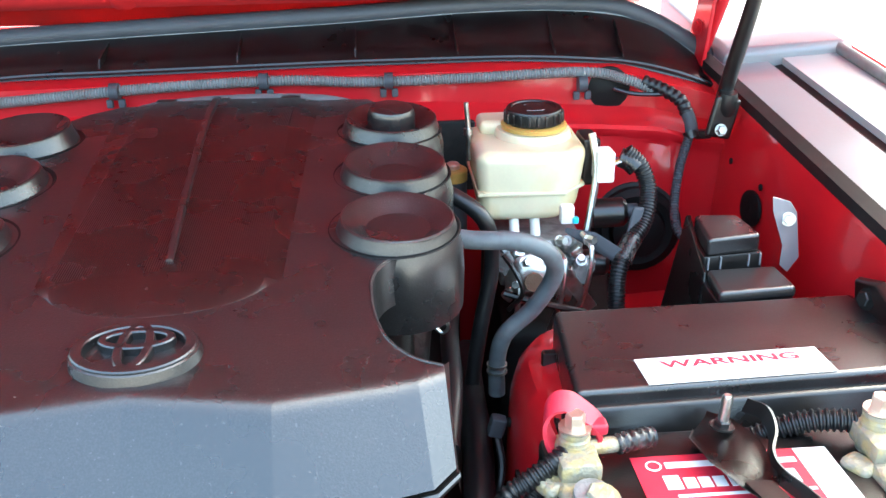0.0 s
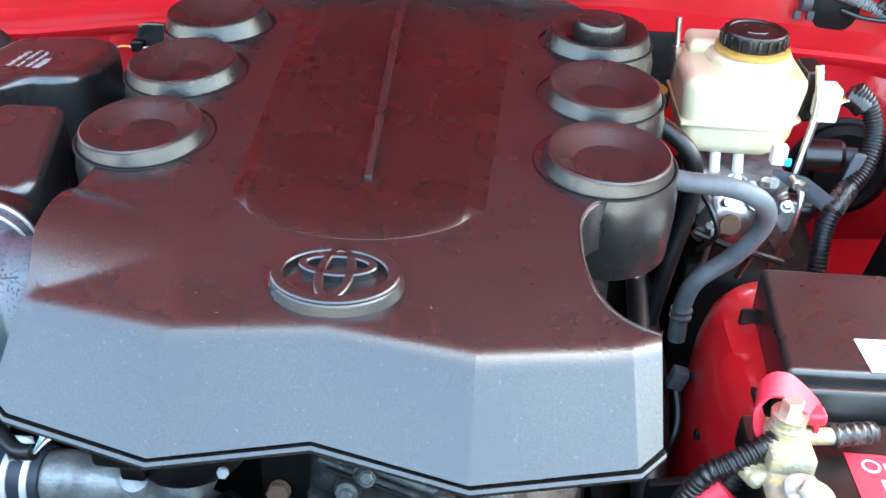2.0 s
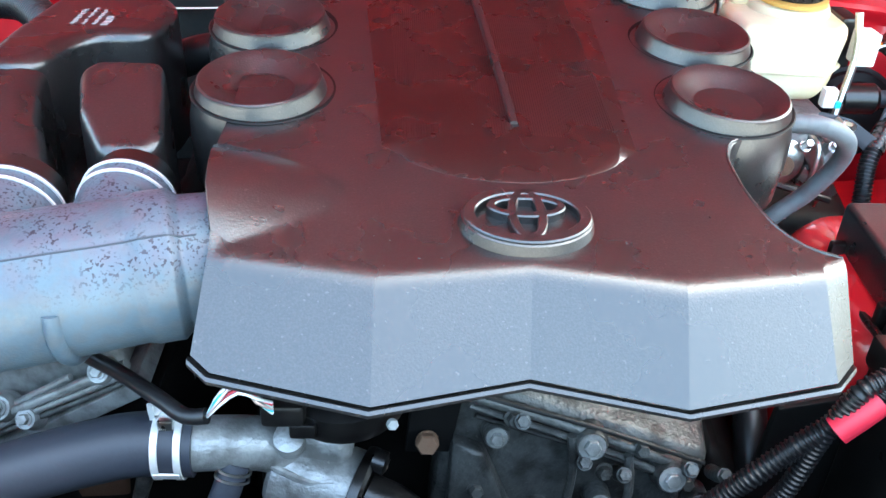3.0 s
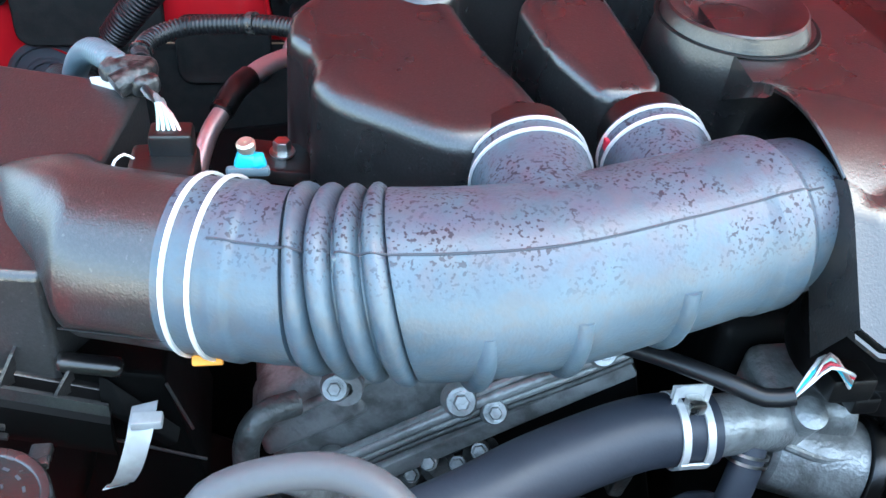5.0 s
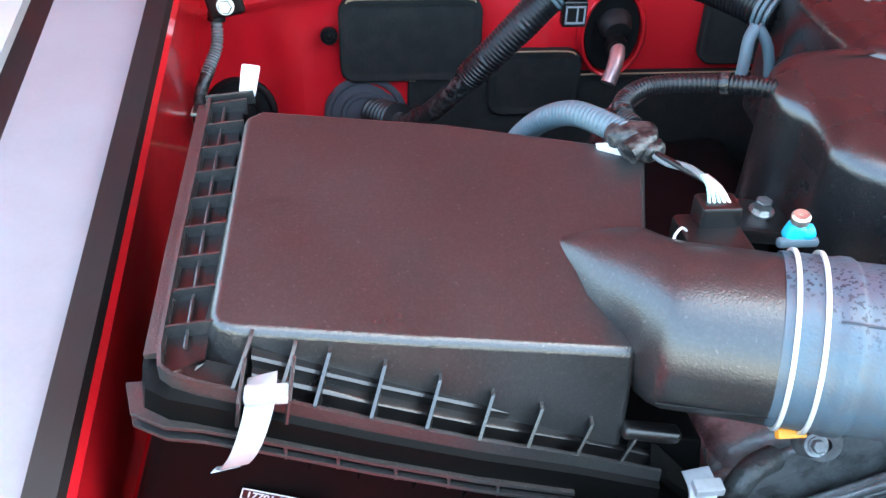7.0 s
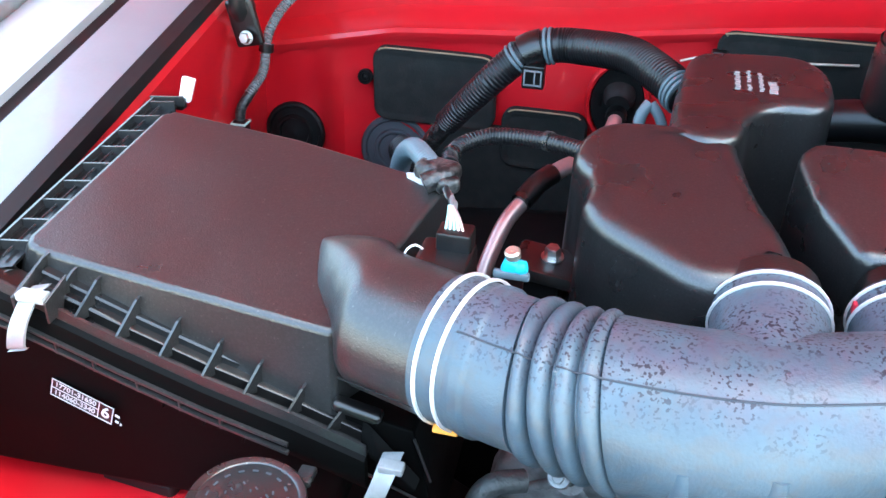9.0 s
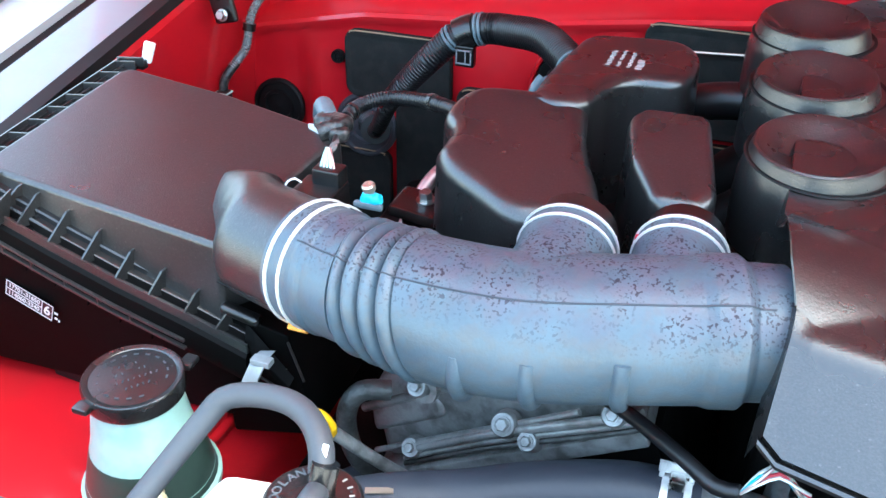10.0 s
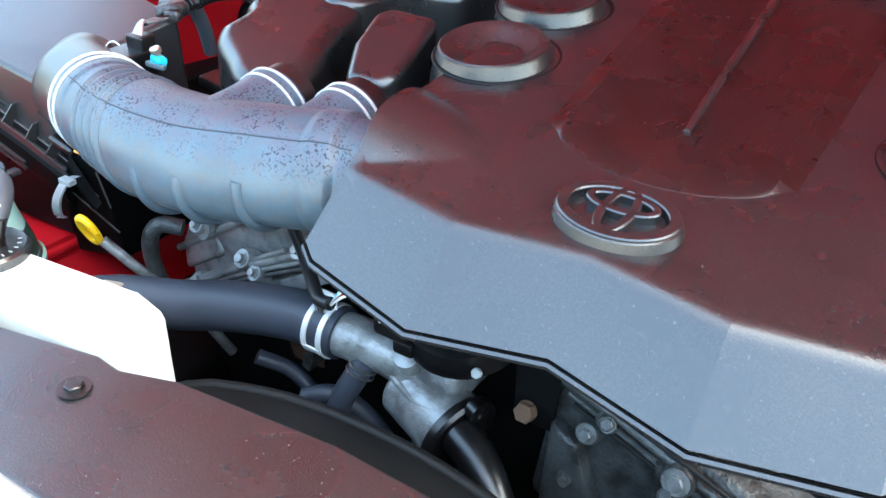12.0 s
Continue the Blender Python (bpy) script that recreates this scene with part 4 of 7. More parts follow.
def filter_box():
    top = thing("air_filter_box", "black grained plastic air filter box with clipped lid", "air filter")
    # lid: crowned top over a sloping split line
    def split(x):
        return min(1.285 - (x + 0.86) * 0.42, 1.327)

    fl, fr, br, bl = Vector((-0.941, 0.727, 1.333)), Vector((-0.709, 0.731, 1.298)), Vector((-0.667, 0.886, 1.342)), Vector((-0.936, 0.932, 1.354))
    plan = [fl + Vector((0.0, 0.012, 0.002)), fl + Vector((0.0035, 0.0035, 0.0008)), fl + Vector((0.012, 0.0, -0.001)), fr.lerp(fl, 0.5) + Vector((0, -0.0015, 0.001)), fr, Vector((-0.688, 0.80, 1.323)), br, br.lerp(bl, 0.5) + Vector((0, 0.004, 0.003)), bl + Vector((0.01, 0.0, 0)), bl + Vector((0.0, -0.01, 0))]
    low = []
    for p in plan:
        out = Vector((-0.013, -0.001, 0)) if p.x < -0.93 else Vector((0.004, 0, 0)) if p.x > -0.70 else Vector((0, -0.004, 0)) if p.y < 0.76 else Vector((0, 0.006, 0))
        low.append(Vector((p.x, p.y, split(p.x) - 0.012 if p.y < 0.76 else 1.24 if p.x > -0.8 else 1.30)) + out)
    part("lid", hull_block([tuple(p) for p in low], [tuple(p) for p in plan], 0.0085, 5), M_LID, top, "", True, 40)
    # rim round the front and the left side, with its flat ledge
    xs = [-0.684, -0.71, -0.74, -0.77, -0.80, -0.83, -0.86, -0.89, -0.92, -0.945]
    rim = [Vector((x, along(-x, [(0.684, 0.718), (0.74, 0.714), (0.80, 0.707), (0.86, 0.703), (0.945, 0.700)]), split(x))) for x in xs]
    out = [Vector((0, -1))] * len(rim)
    rim += [Vector((-0.958, 0.7015, 1.326)), Vector((-0.965, 0.708, 1.3265)), Vector((-0.967, 0.722, 1.328)), Vector((-0.967, 0.80, 1.336)), Vector((-0.966, 0.88, 1.344)), Vector((-0.965, 0.958, 1.352))]
    out += [Vector((-0.4, -0.9)), Vector((-0.9, -0.4)), Vector((-1, 0)), Vector((-1, 0)), Vector((-1, 0)), Vector((-1, 0))]
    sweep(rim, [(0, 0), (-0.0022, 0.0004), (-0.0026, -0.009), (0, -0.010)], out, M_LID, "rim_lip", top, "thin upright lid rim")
    # ledge and steps are blacker than the lid, their shade put into the colour
    sweep(rim, [(-0.002, -0.0075), (-0.024, -0.006), (-0.024, -0.0085), (-0.002, -0.010)], out, M_BLACK, "ledge", top, "flat moulded ledge")
    sweep([p + Vector((0, 0, 0.002)) for p in rim[:9]], [(-0.010, 0.0), (-0.0118, 0.0016), (-0.024, 0.0018), (-0.024, -0.009), (-0.010, -0.009)], out[:9], M_BLACK, "step", top, "moulded step")
    sweep([p + Vector((0, 0, 0.009)) for p in rim[:9]], [(-0.0165, 0.0), (-0.018, 0.0014), (-0.024, 0.0015), (-0.024, -0.009), (-0.0165, -0.009)], out[:9], M_BLACK, "step", top, "moulded step")
    # body rim below, proud of the lid, with two narrow ridges
    wide_out = out[:9] + [o * k for o, k in zip(out[9:], (1.1, 1.7, 2.5, 2.8, 2.8, 2.8, 2.8))]
    sweep(rim, [(0.0032, -0.012), (-0.0005, -0.0085), (-0.003, -0.0105), (-0.003, -0.040), (0.0015, -0.040), (0.0045, -0.030)], wide_out, M_HOUSING, "body_rim", top, "matt rim of the lower housing, darkened as shade")
    # left edge takes the paler lid plastic, so its light is in the colour
    sweep([p + Vector((0, 0, -0.0065)) for p in rim[12:]], [(0.0028, 0.0), (-0.0012, 0.0014), (-0.0012, -0.003), (0.0028, -0.003)], wide_out[12:], M_LID, "side_rail", top, "side edge of the lower housing, paled as if lit")
    for dz in (-0.0265, -0.0345):
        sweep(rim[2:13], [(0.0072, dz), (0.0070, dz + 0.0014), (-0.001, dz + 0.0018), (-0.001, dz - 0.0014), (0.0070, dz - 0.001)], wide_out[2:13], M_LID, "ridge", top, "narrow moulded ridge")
    for x in (-0.905, -0.878, -0.847, -0.817, -0.788):
        y = along(-x, [(0.684, 0.718), (0.74, 0.714), (0.80, 0.707), (0.86, 0.703), (0.945, 0.700)])
        part("gusset", rbox((0.0018, 0.007, 0.012), (x, y - 0.003, split(x) - 0.031), 0.0004), M_LID, top)
        part("gusset", rbox((0.0016, 0.004, 0.014), (x + 0.013, y + 0.004, split(x) - 0.050), 0.0004, Matrix.Rotation(radians(20), 3, "Y")), M_HOUSING, top)
    # leaning front fins
    for x, h in ((-0.920, 0.019), (-0.898, 0.021), (-0.880, 0.024), (-0.851, 0.025), (-0.821, 0.025), (-0.791, 0.024), (-0.762, 0.023), (-0.731, 0.021), (-0.703, 0.018)):
        b = Vector((x - 0.0085, along(0.0085 - x, [(0.684, 0.718), (0.74, 0.714), (0.80, 0.707), (0.86, 0.703), (0.945, 0.700)]), 0))
        pts = [(b.x + 0.0085, 0.733, split(x) - 0.004), (b.x, b.y + 0.0005, split(b.x) - 0.004), (b.x, b.y + 0.0005, split(b.x) + 0.001), (x, 0.7215, split(x) + h), (x + 0.001, 0.733, split(x) + h + 0.001)]
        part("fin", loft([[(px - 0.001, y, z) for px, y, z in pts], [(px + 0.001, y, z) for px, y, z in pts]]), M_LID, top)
    # cells along the left side
    for i in range(9):
        y = 0.735 + i * 0.0268
        z = lerp(1.328, 1.352, (y - 0.722) / 0.236)
        part("side_fin", hull_block([(-0.967, y - 0.0009, z - 0.009), (-0.938, y - 0.0009, z - 0.009), (-0.938, y + 0.0009, z - 0.009), (-0.967, y + 0.0009, z - 0.009)], [(-0.9665, y - 0.0009, z - 0.0005), (-0.938, y - 0.0009, z + 0.003), (-0.938, y + 0.0009, z + 0.003), (-0.9665, y + 0.0009, z - 0.0005)], 0.0), M_LID, top)
    part("side_rail", tube([(-0.9535, y, lerp(1.328, 1.352, (y - 0.722) / 0.236) - 0.0035) for y in (0.722, 0.80, 0.88, 0.956)], 0.0011, 8, 0.03), M_LID, top, "thin lengthwise rail")
    part("rear_rim", rbox((0.034, 0.002, 0.010), (-0.950, 0.958, 1.3495), 0.0006, Matrix.Rotation(radians(-6), 3, "Y")), M_LID, top)
    # lower body
    foot = [(-1.030, 0.722, 1.108), (-0.715, 0.735, 1.105), (-0.69, 0.90, 1.09), (-1.030, 0.955, 1.10)]
    head = [(-0.968, 0.7125, 1.300), (-0.695, 0.724, 1.180), (-0.672, 0.90, 1.19), (-0.966, 0.958, 1.315)]
    part("body", hull_block(foot, head, 0.008, 3), M_HOUSING, top, "matt black lower housing, darkened as shade")
    # outlet neck blending into the lid
    rings = []
    ax = Vector((-0.942, 0.336, 0)).normalized()
    wide = ax.cross(Vector((0, 0, 1)))
    for q, o, r, zt in ((0.0, 0, 0.0495, 1.3485), (0.025, 0, 0.0495, 1.3478), (0.05, 0, 0.0495, 1.3468), (0.062, 0, 0.0495, 1.3462), (0.070, 0.0025, 0.0480, 1.3457), (0.078, 0.008, 0.0440, 1.3452), (0.087, 0.0125, 0.0400, 1.3438), (0.095, 0.0155, 0.0370, 1.3422), (0.104, 0.0178, 0.0338, 1.3398), (0.113, 0.0195, 0.0310, 1.3368), (0.122, 0.022, 0.0255, 1.3335), (0.130, 0.024, 0.0195, 1.3298), (0.136, 0.0255, 0.0130, 1.3265), (0.140, 0.0265, 0.0060, 1.3240)):
        c = Vector((-0.622, 0.7345, 0)) + ax * q + wide * o
        h = 0.0495 if q < 0.08 else 0.034
        rings.append([(c + wide * r * math.cos(a) + Vector((0, 0, zt - h + h * math.sin(a)))) for a in (2 * math.pi * i / 44 for i in range(44))])
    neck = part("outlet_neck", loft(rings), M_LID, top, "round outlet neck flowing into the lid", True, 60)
    part("neck_seam", tube([(-0.70, 0.712, 1.277), (-0.63, 0.690, 1.281)], 0.0008, 6, 0.02), M_DARK, neck)
    part("neck_foot", rbox((0.038, 0.012, 0.010), (-0.692, 0.728, 1.236), 0.004, Matrix.Rotation(radians(12), 3, "Y"), 3), M_BLACK, top, "small glossy moulded foot under the neck")
    # web and end block share the housing's painted shade
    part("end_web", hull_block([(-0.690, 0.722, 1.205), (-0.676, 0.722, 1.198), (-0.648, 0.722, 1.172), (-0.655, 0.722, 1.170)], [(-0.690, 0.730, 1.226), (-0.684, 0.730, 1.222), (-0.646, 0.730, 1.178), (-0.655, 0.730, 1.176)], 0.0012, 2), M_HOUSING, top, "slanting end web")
    part("end_block", hull_block([(-0.722, 0.737, 1.085), (-0.634, 0.740, 1.105), (-0.640, 0.86, 1.10), (-0.72, 0.88, 1.085)], [(-0.722, 0.728, 1.238), (-0.653, 0.735, 1.218), (-0.656, 0.84, 1.21), (-0.70, 0.86, 1.24)], 0.004, 2), M_HOUSING, top, "end of the lower housing, darkened as shade")
    for a, b in (((-0.700, 0.7305, 1.176), (-0.634, 0.7355, 1.142)), ((-0.690, 0.7295, 1.200), (-0.655, 0.7325, 1.182)), ((-0.652, 0.7330, 1.213), (-0.640, 0.7345, 1.172))):
        part("end_ridge", tube([a, tuple(lerp(p, q, 0.5) for p, q in zip(a, b)), b], 0.0011, 8, 0.01), M_LID, top, "thin moulded ridge")
    # spring clips
    for x, zt, drop, lean in ((-0.915, 1.312, 0.045, 0.019), (-0.664, 1.208, 0.046, 0.018)):
        y = 0.688 if x < -0.8 else 0.697
        path = [(x + 0.001, y + 0.020, zt + 0.004), (x + 0.001, y + 0.007, zt + 0.004), (x, y + 0.001, zt - 0.001), (x - lean * 0.22, y - 0.005, zt - drop * 0.28), (x - lean * 0.5, y - 0.0055, zt - drop * 0.58), (x - lean * 0.85, y - 0.001, zt - drop * 0.88), (x - lean, y + 0.005, zt - drop), (x - lean * 1.15, y + 0.004, zt - drop * 1.05)]
        path = curve_points(path, 0.004)
        clip = part("clip", loft([[(c[0] - 0.0078, c[1], c[2] - 0.002), (c[0] + 0.0078, c[1] - 0.001, c[2] + 0.003), (c[0] + 0.0078, c[1] + 0.0012, c[2] + 0.002), (c[0] - 0.0078, c[1] + 0.0022, c[2] - 0.003)] for c in path]), M_GALV, top, "pale flat steel clip")
        part("hook", rbox((0.022 if x < -0.8 else 0.018, 0.010, 0.006), (x + 0.004, y + 0.006, zt + 0.0045), 0.0012), M_GALV, clip, "pale folded clip head")
        for dx in (-0.0125, 0.0125) if x < -0.8 else ():
            part("clip_guide", hull_block([(x + dx - 0.001, y + 0.004, zt - 0.016), (x + dx + 0.001, y + 0.004, zt - 0.016), (x + dx + 0.001, y + 0.02, zt - 0.016), (x + dx - 0.001, y + 0.02, zt - 0.016)], [(x + dx + 0.002, y + 0.001, zt + 0.004), (x + dx + 0.004, y + 0.001, zt + 0.004), (x + dx + 0.006, y + 0.026, zt + 0.012), (x + dx + 0.004, y + 0.026, zt + 0.012)], 0.0004, 1), M_LID, top)
    # printed label on the housing
    m = facing((-0.9115, 0.7150, 1.2045), (0.052, -0.003, -0.017), (0.37, 0.02, 0.93))
    lab = part("label", rbox((0.054, 0.0175, 0.0006), (0, 0, 0), 0.0), M_BLACK, top, "black label with pale printed numbers")
    lab.data.transform(m)
    edge = bmesh.new()
    for sx, sy, cx, cy in ((0.054, 0.0008, 0, 0.0085), (0.054, 0.0008, 0, -0.0085), (0.0008, 0.0175, -0.0266, 0), (0.0008, 0.0175, 0.0266, 0), (0.0008, 0.0175, 0.0145, 0), (0.041, 0.0007, -0.006, 0)):
        rbox((sx, sy, 0.0004), (cx, cy, 0.0006), 0.0, None, 2, edge)
    bmesh.ops.transform(edge, matrix=m, verts=edge.verts[:])
    part("frame", edge, M_PRINT, lab)
    text_mesh("number_line", "17701-31650", 0.0068, m @ Matrix.Translation((-0.006, 0.0042, 0.0007)), M_PRINT, lab)
    text_mesh("number_line", "114060-3340", 0.0068, m @ Matrix.Translation((-0.006, -0.0042, 0.0007)), M_PRINT, lab)
    text_mesh("number_line", "6", 0.0150, m @ Matrix.Translation((0.0206, 0, 0.0007)), M_PRINT, lab)
    for cx, cy, w in ((0.0305, 0.0025, 0.004), (0.0310, -0.0035, 0.003), (0.0345, -0.0045, 0.0015)):
        bar = part("print_bar", rbox((w, 0.0022, 0.0003), (cx, cy, 0.0003), 0.0), M_PRINT, top, "pale unreadable print")
        bar.data.transform(m)
    # white wiring clip at the back corner
    part("white_clip", hull_block([(-0.946, 0.968, 1.345), (-0.934, 0.968, 1.345), (-0.934, 0.973, 1.345), (-0.946, 0.973, 1.345)], [(-0.942, 0.974, 1.368), (-0.929, 0.974, 1.366), (-0.929, 0.979, 1.366), (-0.942, 0.979, 1.368)], 0.0015, 2), M_STICKER, top, "white plastic clip")
    part("clip_stem", rbox((0.010, 0.010, 0.010), (-0.942, 0.965, 1.345), 0.002), M_BLACK, top)


filter_box()

# ---- right side: reservoir, fuse box, battery ----
def brake_reservoir():
    top = thing("brake_fluid_reservoir", "yellowed white brake fluid reservoir with a black cap", "reservoir")
    low = [(0.229, 1.140, 1.290), (0.322, 1.130, 1.292), (0.350, 1.160, 1.300), (0.350, 1.26, 1.30), (0.231, 1.26, 1.30)]
    high = [(0.224, 1.135, 1.378), (0.335, 1.130, 1.376), (0.362, 1.165, 1.374), (0.362, 1.27, 1.378), (0.224, 1.27, 1.378)]
    tank = part("tank", hull_block(low, high, 0.014, 4), M_RES, top, "", True, 60)
    part("seam_band", prism([(0.2255, 1.1345), (0.3285, 1.1285), (0.3575, 1.161), (0.3575, 1.268), (0.2255, 1.268)], 1.3255, 1.3300, 0.0015), M_RES, tank, "moulded seam round the tank")
    part("rear_chamber", rbox((0.05, 0.05, 0.02), (0.262, 1.245, 1.384), 0.008, None, 3), M_RES, tank)
    part("dome", spin([(0.047, -0.01), (0.047, 0.006), (0.044, 0.013), (0.034, 0.017)], (0.302, 1.212, 1.374), (0, -0.05, 1), 32), M_RES, tank)
    part("collar", spin([(0.040, 0), (0.040, 0.004), (0.036, 0.006)], (0.302, 1.207, 1.3895), (0, -0.05, 1), 32), M_BRASS, top, "amber sealing collar")
    cap = part("cap", spin([(0.033, 0.0), (0.0345, 0.003), (0.0345, 0.015), (0.033, 0.018), (0.028, 0.0185), (0.027, 0.017), (0, 0.017)], (0.302, 1.207, 1.395), (0, -0.05, 1), 36), M_BLACK, top, "black knurled screw cap")
    for i in range(20):
        a = 2 * math.pi * i / 20
        part("knurl", rbox((0.005, 0.006, 0.014), (0.302 + 0.0343 * math.cos(a), 1.207 + 0.0343 * math.sin(a), 1.4025), 0.002, Matrix.Rotation(a, 3, "Z")), M_BLACK, cap)
    for k, a in enumerate((-120, -100, -80, -60, 60, 80, 100, 120)):
        part("lettering_bar", rbox((0.0012, 0.005, 0.0006), (0.302 + 0.0165 * math.cos(radians(a)), 1.207 + 0.0165 * math.sin(radians(a)), 1.4125), 0.0, Matrix.Rotation(radians(a), 3, "Z")), M_FAINT, cap, "worn printed bar")
    unit = thing("brake_actuator", "silvery brake actuator with bolts and fittings under the reservoir", "brake actuator")
    part("body", rbox((0.10, 0.10, 0.06), (0.30, 1.17, 1.245), 0.006), M_ALU, unit)
    part("front_cylinder", spin([(0.030, 0), (0.030, 0.05), (0.022, 0.058), (0.012, 0.06), (0, 0.06)], (0.285, 1.145, 1.235), (-0.05, -1, 0.05), 24), M_STEEL, unit)
    part("plug", spin([(0.011, 0), (0.011, 0.006), (0, 0.006)], (0.285, 1.085, 1.238), (-0.05, -1, 0.1), 20), M_RUST, unit, "rust coloured plug")
    for p in ((0.255, 1.115, 1.265), (0.262, 1.11, 1.22), (0.325, 1.11, 1.225), (0.335, 1.12, 1.255), (0.30, 1.10, 1.275), (0.275, 1.105, 1.275)):
        part("fitting", bolt(p, (0, -0.8, 0.5), 0.0065, 0.014, 1.1), M_ALU, unit)
    for x in (0.27, 0.295):
        part("outlet", tube([(x, 1.15, 1.30), (x, 1.14, 1.28), (x, 1.13, 1.262)], 0.006, 12, 0.005), M_WHITE, unit, "white plastic outlet")
    br = thing("sensor_bracket", "pale steel bracket with a white connector beside the reservoir", "bracket")
    part("strap", tube([(0.356, 1.14, 1.265), (0.364, 1.15, 1.30), (0.371, 1.16, 1.345), (0.366, 1.17, 1.388)], 0.0045, 8, 0.006), M_STEEL, br)
    part("connector", rbox((0.022, 0.03, 0.038), (0.380, 1.165, 1.350), 0.003), M_WHITE, br, "white plastic connector")
    part("housing", rbox((0.022, 0.05, 0.06), (0.372, 1.215, 1.345), 0.005), M_BLACK, br, "black connector housing")
    for i, c in enumerate((M_WIRE_WHITE, M_YELLOW, M_REDTAG, M_HEATER)):
        part("wire", tube([(0.390, 1.155 + 0.006 * i, 1.352), (0.398, 1.155 + 0.005 * i, 1.356), (0.408, 1.158 + 0.004 * i, 1.353)], 0.0014, 6), c, br)
    part("solenoid", spin([(0.018, 0), (0.018, 0.036), (0.014, 0.041), (0, 0.041)], (0.368, 1.16, 1.290), (1, -0.1, 0.05), 20), M_BLACK, br, "black solenoid")
    part("solenoid_cap", spin([(0.010, 0.0), (0.010, 0.014), (0, 0.014)], (0.408, 1.156, 1.292), (1, -0.1, 0.05), 16), M_HEATER, br, "slate end cap")
    part("solenoid", spin([(0.016, 0), (0.016, 0.035), (0.012, 0.04), (0, 0.04)], (0.345, 1.14, 1.235), (1, -0.1, 0.0), 20), M_BLACK, br, "black solenoid")
    part("taped_lead", hull_block([(0.325, 1.118, 1.283), (0.36, 1.106, 1.272), (0.388, 1.095, 1.252), (0.385, 1.098, 1.248)], [(0.327, 1.122, 1.290), (0.362, 1.110, 1.286), (0.392, 1.097, 1.268), (0.395, 1.100, 1.255)], 0.002, 2), M_HEATER, br, "grey taped lead")
    part("taped_lead", hull_block([(0.398, 1.118, 1.270), (0.412, 1.118, 1.272), (0.414, 1.124, 1.272), (0.400, 1.124, 1.270)], [(0.410, 1.128, 1.308), (0.424, 1.128, 1.306), (0.424, 1.134, 1.306), (0.410, 1.134, 1.308)], 0.003, 2), M_HEATER, br, "grey taped lead")
    cup = thing("vacuum_valve", "small grey canister with an amber cap beside the reservoir", "valve")
    part("canister", spin([(0.018, -0.09), (0.018, -0.012), (0.0165, -0.008)], (0.205, 1.235, 1.330), (0, -0.05, 1), 24), M_HEATER, cup)
    part("amber_ring", spin([(0.0185, -0.014), (0.0185, -0.001), (0.016, 0.001), (0.010, 0.001)], (0.205, 1.235, 1.330), (0, -0.05, 1), 24), M_BRASS, cup, "amber ring")
    part("knob", spin([(0.009, 0.0), (0.009, 0.006), (0.007, 0.008), (0, 0.008)], (0.205, 1.235, 1.330), (0, -0.05, 1), 16), M_CREAM, cup, "dull brass knob")
    rod = thing("bracket_pin", "thin zinc plated pin standing beside the reservoir", "bracket")
    part("shank", tube([(0.224, 1.22, 1.345), (0.224, 1.22, 1.375), (0.221, 1.22, 1.418)], 0.0032, 10), M_STEEL, rod)
    part("collar", spin([(0.006, 0), (0.006, 0.008)], (0.2235, 1.22, 1.378), (0, 0, 1), 14), M_STEEL, rod)
    back = thing("booster_grommet", "black rubber booster boot on the firewall", "grommet")
    part("boot", spin([(0.062, 0), (0.060, 0.014), (0.050, 0.020), (0.040, 0.018), (0.036, 0.030), (0.020, 0.034), (0, 0.034)], (0.475, 1.335, 1.20), (-0.1, -1, 0.1), 32), M_DARK, back)
    part("rim", spin([(0.066, -0.004), (0.066, 0.006), (0.060, 0.008)], (0.475, 1.338, 1.20), (-0.1, -1, 0.1), 32), M_SEAL, back)
    side = thing("insulation_pad", "narrow black insulation pad between cover and reservoir", "insulation pad", "pads on the firewall")
    part("felt", rbox((0.10, 0.012, 0.10), (0.195, 1.342, 1.315), 0.005), M_PAD, side)
    h = thing("brake_harness", "black corrugated wiring harness beside the brake reservoir", "wiring")
    # one black block for the pump and the shaded cavity about it
    part("dark_cavity", hull_block([(0.24, 1.10, 0.80), (0.44, 1.10, 0.80), (0.44, 1.33, 0.80), (0.24, 1.33, 0.80)], [(0.25, 1.12, 1.16), (0.42, 1.12, 1.14), (0.42, 1.33, 1.20), (0.25, 1.33, 1.22)], 0.02, 2), M_DARK, unit, "dark pump and the shade round it as one black block")
    for i, (x, z) in enumerate(((0.255, 1.255), (0.275, 1.215), (0.30, 1.262), (0.325, 1.215), (0.345, 1.24))):
        part("valve_block", rbox((0.022, 0.02, 0.026), (x, 1.105 + 0.004 * (i % 2), z), 0.004, Matrix.Rotation(radians(15 * i - 30), 3, "Y"), 2), M_STEEL if i % 2 else M_ALU, unit, "silvery valve block")
    for i in range(22):
        x, z = 0.248 + 0.0112 * (i % 10) + 0.004 * (i // 10), 1.282 - 0.024 * (i // 10) - 0.008 * ((i * 7) % 3)
        y = 1.098 - 0.006 * (i // 10) + 0.006 * ((i * 5) % 3)
        turn = (0.5 * math.sin(2.3 * i), -1, 0.6 + 0.4 * math.cos(1.7 * i))
